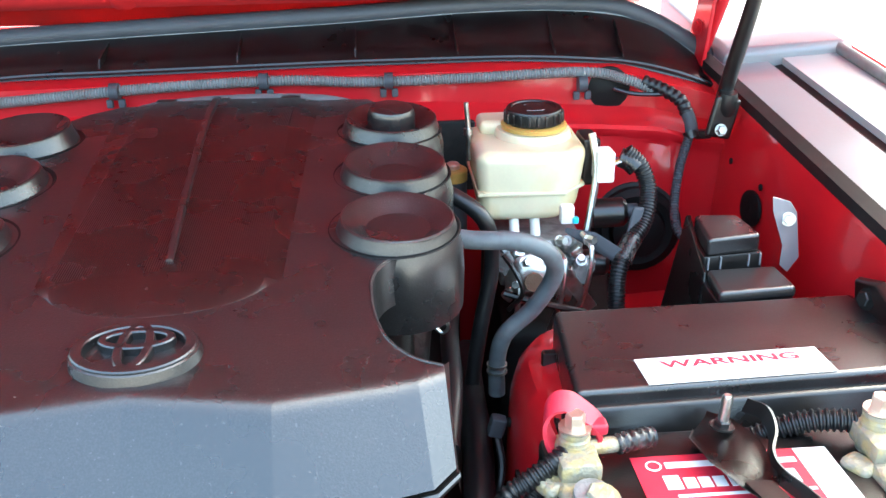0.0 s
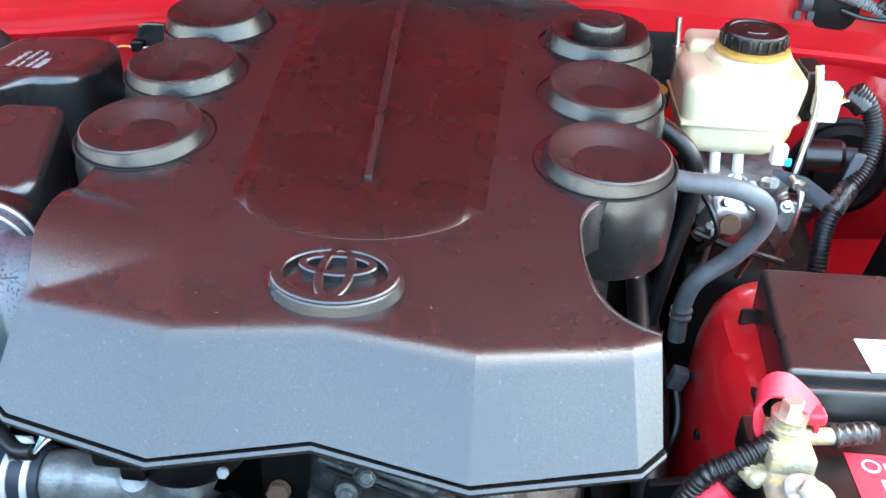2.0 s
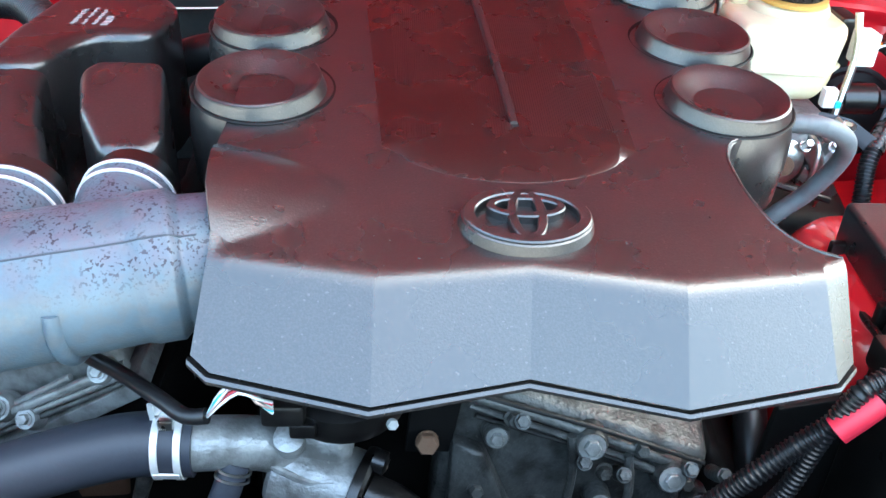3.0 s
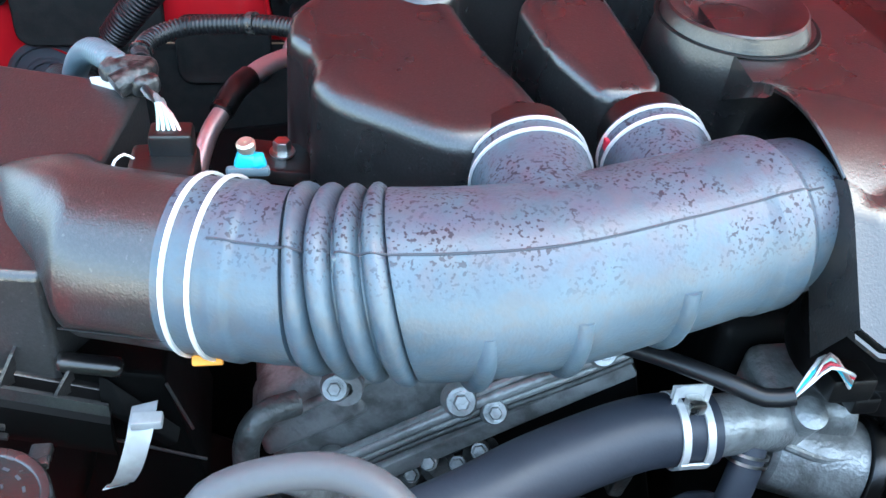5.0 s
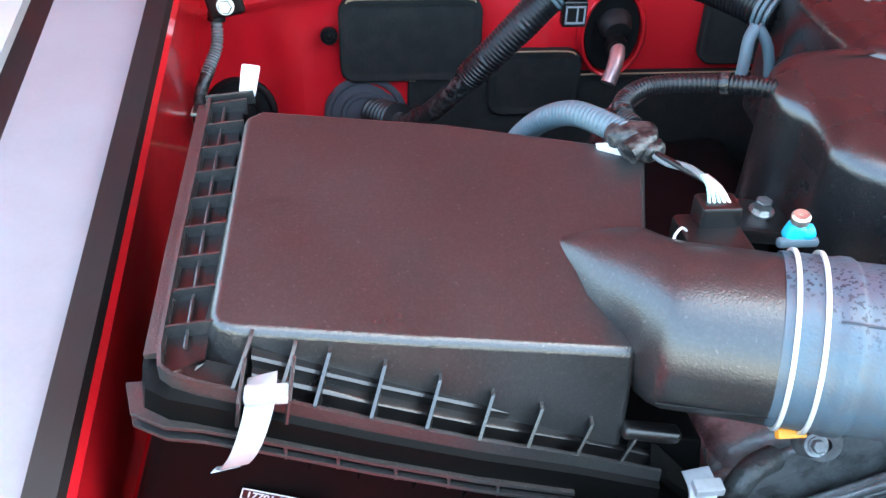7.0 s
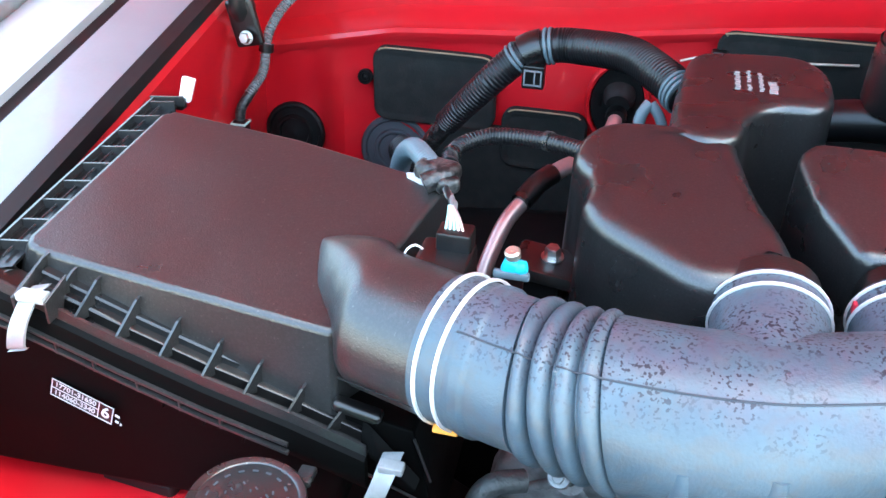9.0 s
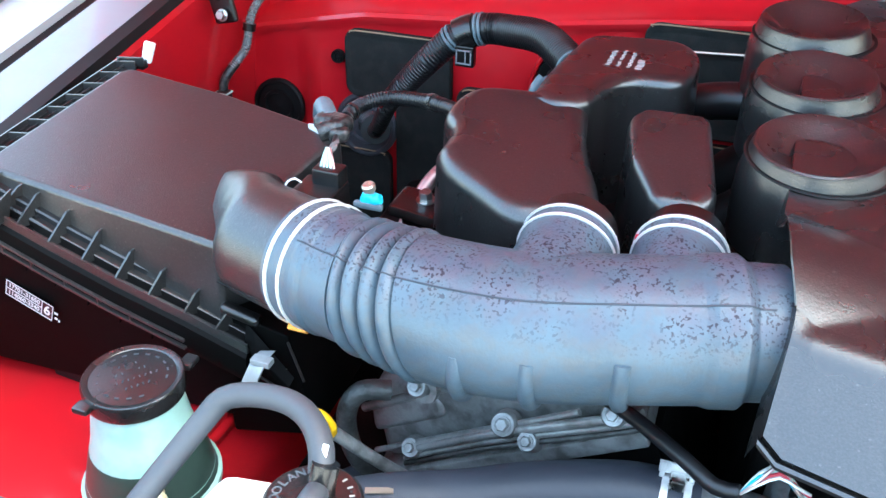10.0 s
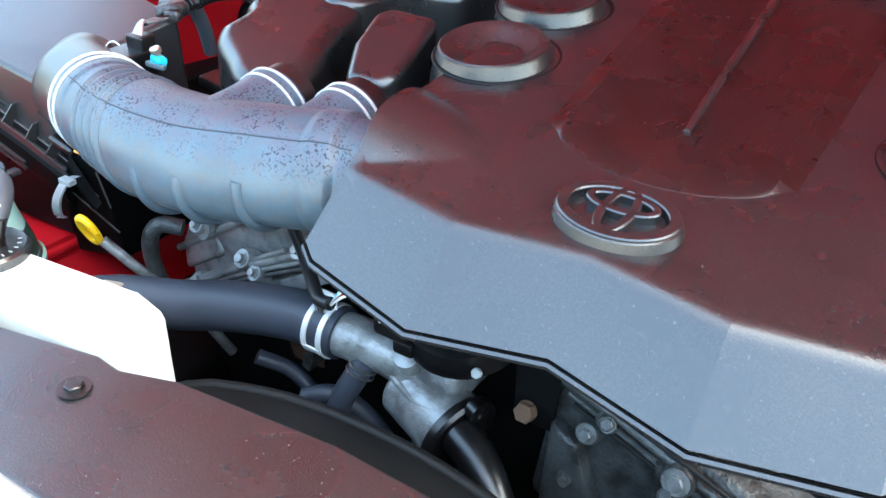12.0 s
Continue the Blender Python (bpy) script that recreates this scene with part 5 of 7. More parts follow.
        if i % 3 == 0:
            part("union_nut", bolt((x, y, z), turn, 0.0052, 0.013, 1.25), M_STEEL, unit, "bright union nut")
        elif i % 3 == 1:
            part("valve_boss", spin([(0.0085, -0.012), (0.0085, 0.004), (0.0065, 0.007), (0.0035, 0.007), (0.0035, 0.003), (0, 0.003)], (x, y, z), turn, 16), M_ALU, unit, "round cast boss")
        else:
            part("cast_lug", rbox((0.011, 0.012, 0.014), (x, y, z), 0.003, Matrix.Rotation(0.9 * i, 3, "Y") @ Matrix.Rotation(0.4 * i, 3, "Z")), M_STEEL, unit, "bright cast lug")
    part("clear_connector", rbox((0.016, 0.014, 0.022), (0.325, 1.105, 1.312), 0.003), M_WHITE, unit, "white plastic connector")
    part("connector_lock", rbox((0.007, 0.006, 0.008), (0.334, 1.099, 1.306), 0.0015), M_CYAN, unit, "blue connector lock")
    part("wire_loop", tube([(0.25, 1.09, 1.27), (0.262, 1.075, 1.255), (0.27, 1.07, 1.23), (0.255, 1.08, 1.205)], 0.003, 8), M_BLACK, unit)
    part("slotted_plate", rbox((0.016, 0.003, 0.075), (0.335, 1.095, 1.225), 0.001, Matrix.Rotation(radians(-35), 3, "Y")), M_STEEL, unit, "slotted steel plate")
    part("black_pipe", tube([(0.25, 1.085, 1.225), (0.29, 1.075, 1.215), (0.345, 1.075, 1.20)], 0.004, 8), M_BLACK, unit)
    for x, z in ((0.262, 1.245), (0.315, 1.268), (0.345, 1.285)):
        part("brake_line", tube([(x, 1.11, z), (x + 0.006, 1.085, z - 0.01), (x + 0.002, 1.08, z - 0.05), (x - 0.01, 1.09, z - 0.10)], 0.0032, 8), M_STEEL, unit, "thin steel brake line")
    part("taped_start", tube([(0.400, 1.166, 1.358), (0.410, 1.163, 1.354), (0.419, 1.159, 1.346)], 0.0118, 14, 0.004), M_BLACK, h, "black tape at the harness end")
    part("conduit", tube([(0.406, 1.165, 1.366), (0.424, 1.16, 1.348), (0.433, 1.15, 1.318), (0.423, 1.13, 1.287), (0.401, 1.11, 1.266), (0.385, 1.09, 1.240), (0.380, 1.07, 1.197), (0.378, 1.06, 1.14)], 0.0098, 14, ripple=(0.0040, 0.0014)), M_LOOM, h)
    part("taped_joint", tube([(0.408, 1.117, 1.273), (0.398, 1.107, 1.263), (0.391, 1.098, 1.252)], 0.0118, 14, 0.005), M_TAPE, h, "black taped joint")


brake_reservoir()


def heater_hoses():
    a = thing("heater_hose", "slate grey rubber heater hose bending down beside the cover", "hose")
    part("hose_body", tube([(0.17, 0.955, 1.352), (0.20, 0.945, 1.350), (0.245, 0.945, 1.346), (0.276, 0.955, 1.328), (0.286, 0.975, 1.295), (0.268, 0.985, 1.255), (0.238, 0.985, 1.225), (0.230, 0.99, 1.19), (0.230, 0.99, 1.15)], 0.0092, 18), M_HEATHOSE, a)
    clamp_ring((0.230, 0.99, 1.182), (0, 0, 1), 0.0095, a, M_STEEL, 0.008, 0.001)
    b = thing("heater_hose", "dark rubber heater hose running behind the grey one", "hose")
    part("hose_body", tube([(0.155, 1.06, 1.37), (0.19, 1.04, 1.362), (0.222, 1.03, 1.335), (0.23, 1.04, 1.28), (0.215, 1.03, 1.20), (0.20, 1.02, 1.10)], 0.0088, 16), M_LOOM, b)


heater_hoses()


def fuse_box():
    top = thing("fuse_box", "black plastic fuse box with a white warning sticker", "fuse box")
    out = [(0.266, 0.775), (0.575, 0.785), (0.580, 0.93), (0.276, 0.924)]
    lid = part("lid", prism(out, 1.235, 1.281, 0.006, seg=3), M_COVER, top, "black lid")
    part("front_bevel", hull_block([(0.262, 0.752, 1.222), (0.59, 0.762, 1.222), (0.59, 0.79, 1.222), (0.262, 0.79, 1.222)], [(0.270, 0.770, 1.268), (0.585, 0.780, 1.268), (0.585, 0.79, 1.268), (0.270, 0.79, 1.268)], 0.004), M_BLACK, top)
    part("body", hull_block([(0.275, 0.79, 1.09), (0.57, 0.79, 1.09), (0.57, 0.92, 1.09), (0.275, 0.92, 1.09)], [(0.268, 0.77, 1.23), (0.585, 0.78, 1.23), (0.582, 0.928, 1.23), (0.27, 0.928, 1.23)], 0.004), M_BLACK, top)
    for i in range(8):
        part("rib", rbox((0.004, 0.010, 0.03), (0.30 + i * 0.035, 0.758, 1.212), 0.001), M_BLACK, top)
    m = facing((0.410, 0.803, 1.2815), (0.166, 0.006, 0), (-0.02, 1, 0))
    st = part("warning_sticker", rbox((0.164, 0.042, 0.0006), (0, 0, 0), 0.0), M_STICKER, top, "white sticker with red lettering")
    st.data.transform(m)
    text_mesh("lettering", "WARNING", 0.0175, m @ Matrix.Translation((0.0, 0.008, 0.0006)) @ Matrix.Diagonal((1.45, 0.9, 1, 1)), M_PRINT_RED, st)
    part("latch", rbox((0.022, 0.010, 0.030), (0.272, 0.80, 1.235), 0.003), M_BLACK, top)
    part("latch", rbox((0.022, 0.010, 0.030), (0.272, 0.90, 1.235), 0.003), M_BLACK, top)
    part("side_lip", tube([(0.262, 0.765, 1.226), (0.262, 0.85, 1.226), (0.268, 0.928, 1.226)], 0.004, 8, 0.02), M_BLACK, top)
    part("front_step", rbox((0.31, 0.006, 0.004), (0.425, 0.757, 1.224), 0.0015), M_BLACK, top)
    r = thing("relay_box", "small black relay box behind the fuse box", "relay box")
    part("lower_box", hull_block([(0.441, 0.935, 1.20), (0.526, 0.940, 1.20), (0.526, 0.995, 1.20), (0.441, 0.995, 1.20)], [(0.443, 0.934, 1.276), (0.524, 0.939, 1.276), (0.524, 0.992, 1.276), (0.445, 0.990, 1.276)], 0.003), M_BLACK, r)
    part("lower_lid", prism([(0.443, 0.931), (0.525, 0.937), (0.524, 0.990), (0.450, 0.987)], 1.274, 1.288, 0.0045, seg=3), M_COVER, r, "flat black lid")
    part("upper_body", hull_block([(0.446, 0.995, 1.18), (0.520, 1.0, 1.18), (0.515, 1.075, 1.18), (0.448, 1.075, 1.18)], [(0.449, 0.996, 1.298), (0.516, 1.004, 1.298), (0.512, 1.072, 1.298), (0.455, 1.072, 1.298)], 0.003), M_BLACK, r)
    part("upper_lid", prism([(0.452, 0.996), (0.513, 1.006), (0.509, 1.066), (0.462, 1.070)], 1.297, 1.318, 0.0045, seg=3), M_COVER, r, "square black lid")
    for x in (0.454, 0.468, 0.500, 0.513):
        part("rib", rbox((0.0016, 0.003, 0.014), (x, 0.995 + (x - 0.452) * 0.13, 1.290), 0.0004), M_PANEL, r, "pale moulded rib")
    part("side_skirt", hull_block([(0.432, 0.96, 1.18), (0.440, 0.955, 1.18), (0.444, 1.09, 1.18), (0.436, 1.09, 1.18)], [(0.446, 0.985, 1.285), (0.449, 0.985, 1.285), (0.460, 1.075, 1.316), (0.456, 1.08, 1.314)], 0.001, 1), M_BLACK, r, "sloping black side skirt")
    k = thing("hood_bracket", "thin grey steel bracket bolted to the inner fender", "bracket")
    leaf = [(0.531, 1.030, 1.349), (0.556, 1.040, 1.339), (0.566, 1.042, 1.325), (0.571, 1.034, 1.275), (0.558, 1.030, 1.260), (0.547, 1.028, 1.270), (0.548, 1.029, 1.293), (0.533, 1.030, 1.333)]
    part("plate", hull_block(leaf, [(x + 0.002, y + 0.003, z) for x, y, z in leaf], 0.0008, 1), M_PANEL, k)
    part("bolt", bolt((0.553, 1.033, 1.322), (-0.2, -1, 0.2), 0.006, 0.006, 1.3), M_STEEL, k)
    k2 = thing("hood_bracket", "black steel bracket with a bolt on the inner fender", "bracket")
    part("plate", hull_block([(0.583, 0.93, 1.30), (0.583, 0.885, 1.315), (0.583, 0.84, 1.30), (0.583, 0.85, 1.20), (0.583, 0.905, 1.21)], [(0.575, 0.925, 1.298), (0.573, 0.885, 1.311), (0.573, 0.845, 1.298), (0.573, 0.855, 1.205), (0.575, 0.90, 1.213)], 0.003), M_BLACK, k2)
    part("bolt", bolt((0.573, 0.893, 1.292), (-1, -0.2, 0.2), 0.008, 0.007, 1.4), M_BLACK, k2)
    solid("grommet", spin([(0.024, 0), (0.024, 0.004), (0.016, 0.006), (0, 0.003)], (0.590, 1.211, 1.268), (-1, -0.1, 0.05), 24), M_DARK, "dark round plug in the inner fender", "grommet")
    for y, z in ((1.302, 1.304), (1.200, 1.300)):
        solid("hole_plug", spin([(0.0045, 0), (0.0045, 0.0015), (0.002, 0.002), (0, 0.001)], (0.5935, y, z), (-1, 0, 0.05), 14), M_DARK, "small dark plug in the red inner fender", "plug", "plugs in the fender")


fuse_box()


def battery():
    top = thing("car_battery", "black car battery with corroded terminals and a red label", "battery")
    part("case", rbox((0.285, 0.17, 0.19), (0.378, 0.665, 1.152), 0.006), M_BLACK, top)
    part("lid", rbox((0.292, 0.176, 0.03), (0.378, 0.665, 1.240), 0.005), M_BLACK, top)
    for x, y in ((0.252, 0.712), (0.488, 0.712)):
        post = part("terminal", spin([(0.013, 0), (0.012, 0.028), (0.010, 0.03), (0, 0.03)], (x, y, 1.254), (0, 0, 1), 20), M_CORRODE, top, "corroded lead post")
        part("clamp", rbox((0.032, 0.045, 0.018), (x, y - 0.008, 1.268), 0.005), M_CORRODE, post, "corroded terminal clamp")
        part("terminal_washer", spin([(0.0125, 0.0), (0.0125, 0.005), (0.0105, 0.006), (0.0105, 0.011), (0.0120, 0.012), (0.0120, 0.015), (0.0090, 0.016)], (x, y, 1.274), (0, 0, 1), 22), M_CORRODE, post, "corroded washers")
        part("bolt_head", bolt((x, y, 1.290), (0, 0, 1), 0.0078, 0.013), M_CREAM, post)
        part("bolt_head", bolt((x + 0.008, y - 0.05, 1.262), (0, -0.2, 1), 0.010, 0.010), M_CORRODE, post)
        part("crust", rbox((0.036, 0.045, 0.014), (x, y - 0.045, 1.256), 0.006, None, 3), M_CORRODE, post)
        part("crust", rbox((0.020, 0.024, 0.012), (x - 0.022, y - 0.022, 1.256), 0.005, Matrix.Rotation(radians(30), 3, "Z"), 3), M_CORRODE, post)
        part("washer", spin([(0.0145, 0), (0.0145, 0.003), (0.012, 0.0045), (0.006, 0.0045)], (x + 0.004, y - 0.048, 1.264), (0.1, -0.2, 1), 20), M_ALU, post, "grey washer")
    lab = part("label", rbox((0.128, 0.100, 0.0006), (0.361, 0.667, 1.2556), 0.0), M_REDTAG, top, "red and white label with plain white bars")
    part("white_field", rbox((0.026, 0.100, 0.0006), (0.4385, 0.667, 1.2556), 0.0), M_STICKER, lab)
    part("lower_field", rbox((0.128, 0.020, 0.0003), (0.361, 0.627, 1.2562), 0.0), M_BLACK, lab, "dark lower band of the label")
    part("mark", spin([(0.0062, 0.0), (0.0062, 0.0003), (0.0048, 0.0004)], (0.312, 0.7045, 1.2562), (0, 0, 1), 24, None, False), M_STICKER, lab, "small pale ring")
    for x, y, w, h in ((0.340, 0.7045, 0.038, 0.007), (0.321, 0.684, 0.012, 0.016), (0.334, 0.6825, 0.009, 0.012), (0.345, 0.6825, 0.009, 0.012), (0.356, 0.6825, 0.009, 0.012), (0.369, 0.684, 0.012, 0.016), (0.411, 0.684, 0.010, 0.016), (0.413, 0.703, 0.018, 0.006), (0.350, 0.668, 0.060, 0.003), (0.412, 0.668, 0.022, 0.003)):
        part("bar", rbox((w, h, 0.0004), (x, y, 1.2562), 0.0), M_STICKER, lab)
    hold = thing("battery_holddown", "black steel battery hold-down bar with a threaded stud", "bracket")

    def ribbon(name, line, across, thick, mat, parent, label=""):
        """A flat strip along a smooth line. across: its half width as a vector."""
        q = Vector(across)
        pts = curve_points(line, 0.003)
        rows = []
        for i, p in enumerate(pts):
            n = (pts[min(i + 1, len(pts) - 1)] - pts[max(i - 1, 0)]).cross(q).normalized() * thick / 2
            rows.append([tuple(p - q + n), tuple(p + q + n), tuple(p + q - n), tuple(p - q - n)])
        return part(name, loft(rows), mat, parent, label)

    rows = []
    for i in range(15):
        t = i / 14
        cx, cy, w = lerp(0.362, 0.384, t), lerp(0.748, 0.655, t), along(t, [(0, 0.010), (0.15, 0.021), (0.5, 0.024), (0.8, 0.017), (1, 0.010)])
        rows.append([(cx + w * k, cy + 0.012 * k, 1.262 + 0.008 * math.sin(math.pi * min(1.0, t * 1.25)) * (0.35 + 0.65 * (1 - abs(k) ** 3)) + 0.004 * abs(k) ** 6) for k in (-1, -0.92, -0.7, -0.35, 0, 0.35, 0.7, 0.92, 1)])
    shell = loft(rows, False, False)
    bmesh.ops.solidify(shell, geom=shell.faces[:], thickness=0.002)
    part("saddle", shell, M_BLACK, hold, "domed black steel saddle with a thin edge")
    ribbon("strap", [(0.400, 0.752, 1.275), (0.409, 0.735, 1.277), (0.408, 0.715, 1.271), (0.398, 0.695, 1.266), (0.397, 0.675, 1.264), (0.408, 0.65, 1.262), (0.418, 0.61, 1.262)], (0.002, 0, 0.006), 0.0022, M_BLACK, hold, "wavy black steel strap")
    ribbon("arm", [(0.378, 0.668, 1.264), (0.386, 0.645, 1.261), (0.390, 0.61, 1.260)], (0.010, 0, 0.0), 0.003, M_BLACK, hold, "flat hold-down arm")
    part("stud", spin([(0.0042, 0), (0.0042, 0.028), (0.003, 0.030)], (0.372, 0.728, 1.270), (0.1, 0.05, 1), 14), M_STEEL, hold, "threaded steel stud")
    part("nut", bolt((0.372, 0.728, 1.272), (0.1, 0.05, 1), 0.0065, 0.006, 1.5), M_BLACK, hold)
    c = thing("battery_cable", "black corrugated cable with a red terminal cover", "cable")
    part("conduit", tube([(0.244, 0.705, 1.272), (0.232, 0.698, 1.268), (0.213, 0.692, 1.258), (0.197, 0.690, 1.245), (0.180, 0.69, 1.20), (0.165, 0.69, 1.14), (0.14, 0.70, 1.08)], 0.0075, 12, ripple=(0.0045, 0.0014)), M_LOOM, c)
    ribbon("terminal_cover", [(0.238, 0.712, 1.270), (0.232, 0.716, 1.284), (0.231, 0.718, 1.298), (0.238, 0.721, 1.3065), (0.249, 0.722, 1.306), (0.258, 0.721, 1.300), (0.268, 0.720, 1.291), (0.274, 0.719, 1.283), (0.271, 0.718, 1.278)], (0.002, 0.0085, 0.004), 0.0030, M_REDTAG, c, "red plastic flap folded over the terminal")
    part("flap_tab", rbox((0.014, 0.014, 0.010), (0.271, 0.718, 1.286), 0.003, None, 3), M_REDTAG, c, "thick end of the red flap")
    part("second_conduit", tube([(0.228, 0.700, 1.262), (0.214, 0.695, 1.235), (0.19, 0.692, 1.215), (0.165, 0.692, 1.19), (0.135, 0.692, 1.155), (0.10, 0.70, 1.10)], 0.0085, 12, ripple=(0.0045, 0.0014)), M_LOOM, c)
    part("boot", tube([(0.214, 0.690, 1.240), (0.202, 0.688, 1.228), (0.186, 0.686, 1.212)], 0.0120, 14, 0.004), M_REDTAG, c, "red cable boot")
    d = thing("battery_cable", "black corrugated cable on the far battery terminal", "cable")
    part("conduit", tube([(0.48, 0.725, 1.272), (0.45, 0.735, 1.268), (0.42, 0.742, 1.256), (0.39, 0.748, 1.235)], 0.0085, 12, ripple=(0.005, 0.002)), M_LOOM, d)
    e = thing("cable_lug", "black taped cable lug on the corroded terminal", "cable")
    part("lug", tube([(0.262, 0.712, 1.272), (0.275, 0.714, 1.271), (0.288, 0.717, 1.270)], 0.0062, 12, 0.004), M_CORRODE, e, "corroded lug end")
    part("tape", tube([(0.285, 0.716, 1.270), (0.298, 0.720, 1.270), (0.310, 0.724, 1.269), (0.316, 0.726, 1.268)], 0.0078, 12, ripple=(0.006, 0.0012)), M_TAPE, e, "black tape wrapping")


battery()

# ---- left front: bottles, hoses, head ----
def washer_bottle():
    top = thing("washer_bottle", "pale green translucent fluid bottle with a dark cap", "bottle")
    part("bottle", spin([(0.030, -0.125), (0.052, -0.118), (0.058, -0.108), (0.0585, -0.100), (0.0545, -0.097), (0.0515, -0.085), (0.046, -0.062), (0.041, -0.042), (0.0375, -0.02), (0.0365, -0.004), (0.0365, 0.0)], (-0.739, 0.639, 1.213), (0.02, -0.02, 1), 36), M_GREENISH, top)
    part("fluid", spin([(0.0552, -0.0975), (0.0532, -0.092), (0.0522, -0.085), (0.0478, -0.067), (0.0460, -0.060), (0.0452, -0.0585)], (-0.739, 0.639, 1.213), (0.02, -0.02, 1), 36, None, False), M_FLUID, top, "dark fluid level showing through")
    part("cap", spin([(0.0395, -0.006), (0.0405, -0.002), (0.0405, 0.008), (0.039, 0.010), (0.035, 0.0095), (0.034, 0.0085), (0.0, 0.010)], (-0.739, 0.639, 1.214), (0.02, -0.02, 1), 40), M_COVER, top, "dark flat cap with lugs")
    for i in range(16):
        a = radians(20 + 20 * i)
        part("worn_mark", rbox((0.004, 0.0016, 0.0004), (-0.739 + 0.027 * math.cos(a), 0.639 + 0.027 * math.sin(a), 1.2232 - 0.02 * 0.027 * math.cos(a) + 0.02 * 0.027 * math.sin(a)), 0.0, Matrix.Rotation(a + math.pi / 2, 3, "Z")), M_HEATER, top)
    for row, n in ((-0.014, 5), (-0.004, 9), (0.006, 6), (0.015, 4)):
        for j in range(n):
            u = (j - (n - 1) / 2) * 0.0045
            part("worn_mark", rbox((0.003, 0.0011, 0.0004), (-0.739 + u * 0.62 - row * 0.78, 0.639 + u * 0.78 + row * 0.62, 1.2236), 0.0, Matrix.Rotation(radians(141 if j % 2 else 110), 3, "Z")), M_HEATER, top)
    part("cap_lug", rbox((0.012, 0.016, 0.006), (-0.712, 0.675, 1.218), 0.002), M_COVER, top)
    part("cap_lug", rbox((0.014, 0.012, 0.006), (-0.755, 0.598, 1.218), 0.002), M_COVER, top)
    part("spout", spin([(0.0065, 0), (0.0065, 0.012), (0.0105, 0.013), (0.0110, 0.019), (0.0085, 0.021), (0.0085, 0.028), (0.005, 0.029), (0, 0.029)], (-0.705, 0.602, 1.142), (0.45, -0.75, 0.2), 18), M_RES, top, "pale plastic spout plug")
    part("spout_stem", tube([(-0.706, 0.600, 1.160), (-0.700, 0.597, 1.150), (-0.699, 0.594, 1.141)], 0.0035, 10), M_GREENISH, top)


washer_bottle()


def coolant_tank():
    top = thing("coolant_tank", "white plastic coolant overflow tank with a dark cap", "tank")
    out = [(-0.60, 0.50), (-0.39, 0.505), (-0.352, 0.52), (-0.349, 0.566), (-0.39, 0.575), (-0.52, 0.560), (-0.596, 0.548)]
    part("tank", prism(out, 1.08, 1.258, 0.010, seg=3), M_WHITE, top, "", True, 60)
    cap = part("cap", spin([(0.0305, 0), (0.0315, 0.003), (0.0315, 0.009), (0.029, 0.0115), (0, 0.0115)], (-0.525, 0.536, 1.257), (0, 0, 1), 40), M_COVER, top, "dark round cap with raised letters")
    for k, letter in enumerate("COOLANT"):
        a = radians(215 - 16 * k)
        text_mesh("lettering", letter, 0.0085, Matrix.Translation((-0.525 + 0.0235 * math.cos(a), 0.536 + 0.0235 * math.sin(a), 1.2687)) @ Matrix.Rotation(a - math.pi / 2, 4, "Z"), M_HEATHOSE, cap)
    for k in range(6):
        a = radians(60 - 17 * k)
        part("lettering_bar", rbox((0.0035, 0.0012, 0.0004), (-0.525 + 0.024 * math.cos(a), 0.536 + 0.024 * math.sin(a), 1.2687), 0.0, Matrix.Rotation(a, 3, "Z")), M_FAINT, cap, "raised lettering bar")
    part("elbow", tube([(-0.521, 0.538, 1.266), (-0.520, 0.540, 1.280), (-0.519, 0.545, 1.292)], 0.0088, 14, 0.004), M_BLACK, top, "black outlet elbow")
    h = thing("overflow_hose", "grey rubber overflow hose arching over the tank", "hose")
    part("hose_body", tube([(-0.522, 0.543, 1.284), (-0.526, 0.553, 1.292), (-0.535, 0.564, 1.298), (-0.548, 0.573, 1.3005), (-0.566, 0.579, 1.300), (-0.592, 0.582, 1.294), (-0.611, 0.579, 1.287), (-0.620, 0.570, 1.276), (-0.637, 0.540, 1.250), (-0.651, 0.500, 1.226), (-0.668, 0.455, 1.198)], 0.0082, 16), M_HEATER, h)
    part("mark", rbox((0.004, 0.0012, 0.011), (-0.5215, 0.548, 1.2965), 0.0004, Matrix.Rotation(radians(-40), 3, "X")), M_STICKER, h, "white paint mark")
    k = thing("overflow_hose", "short grey rubber drain hose on the tank cap", "hose")
    part("hose_body", tube([(-0.520, 0.532, 1.279), (-0.518, 0.522, 1.284), (-0.519, 0.513, 1.280), (-0.521, 0.506, 1.268), (-0.522, 0.503, 1.256)], 0.0078, 16), M_HEATER, k)


coolant_tank()


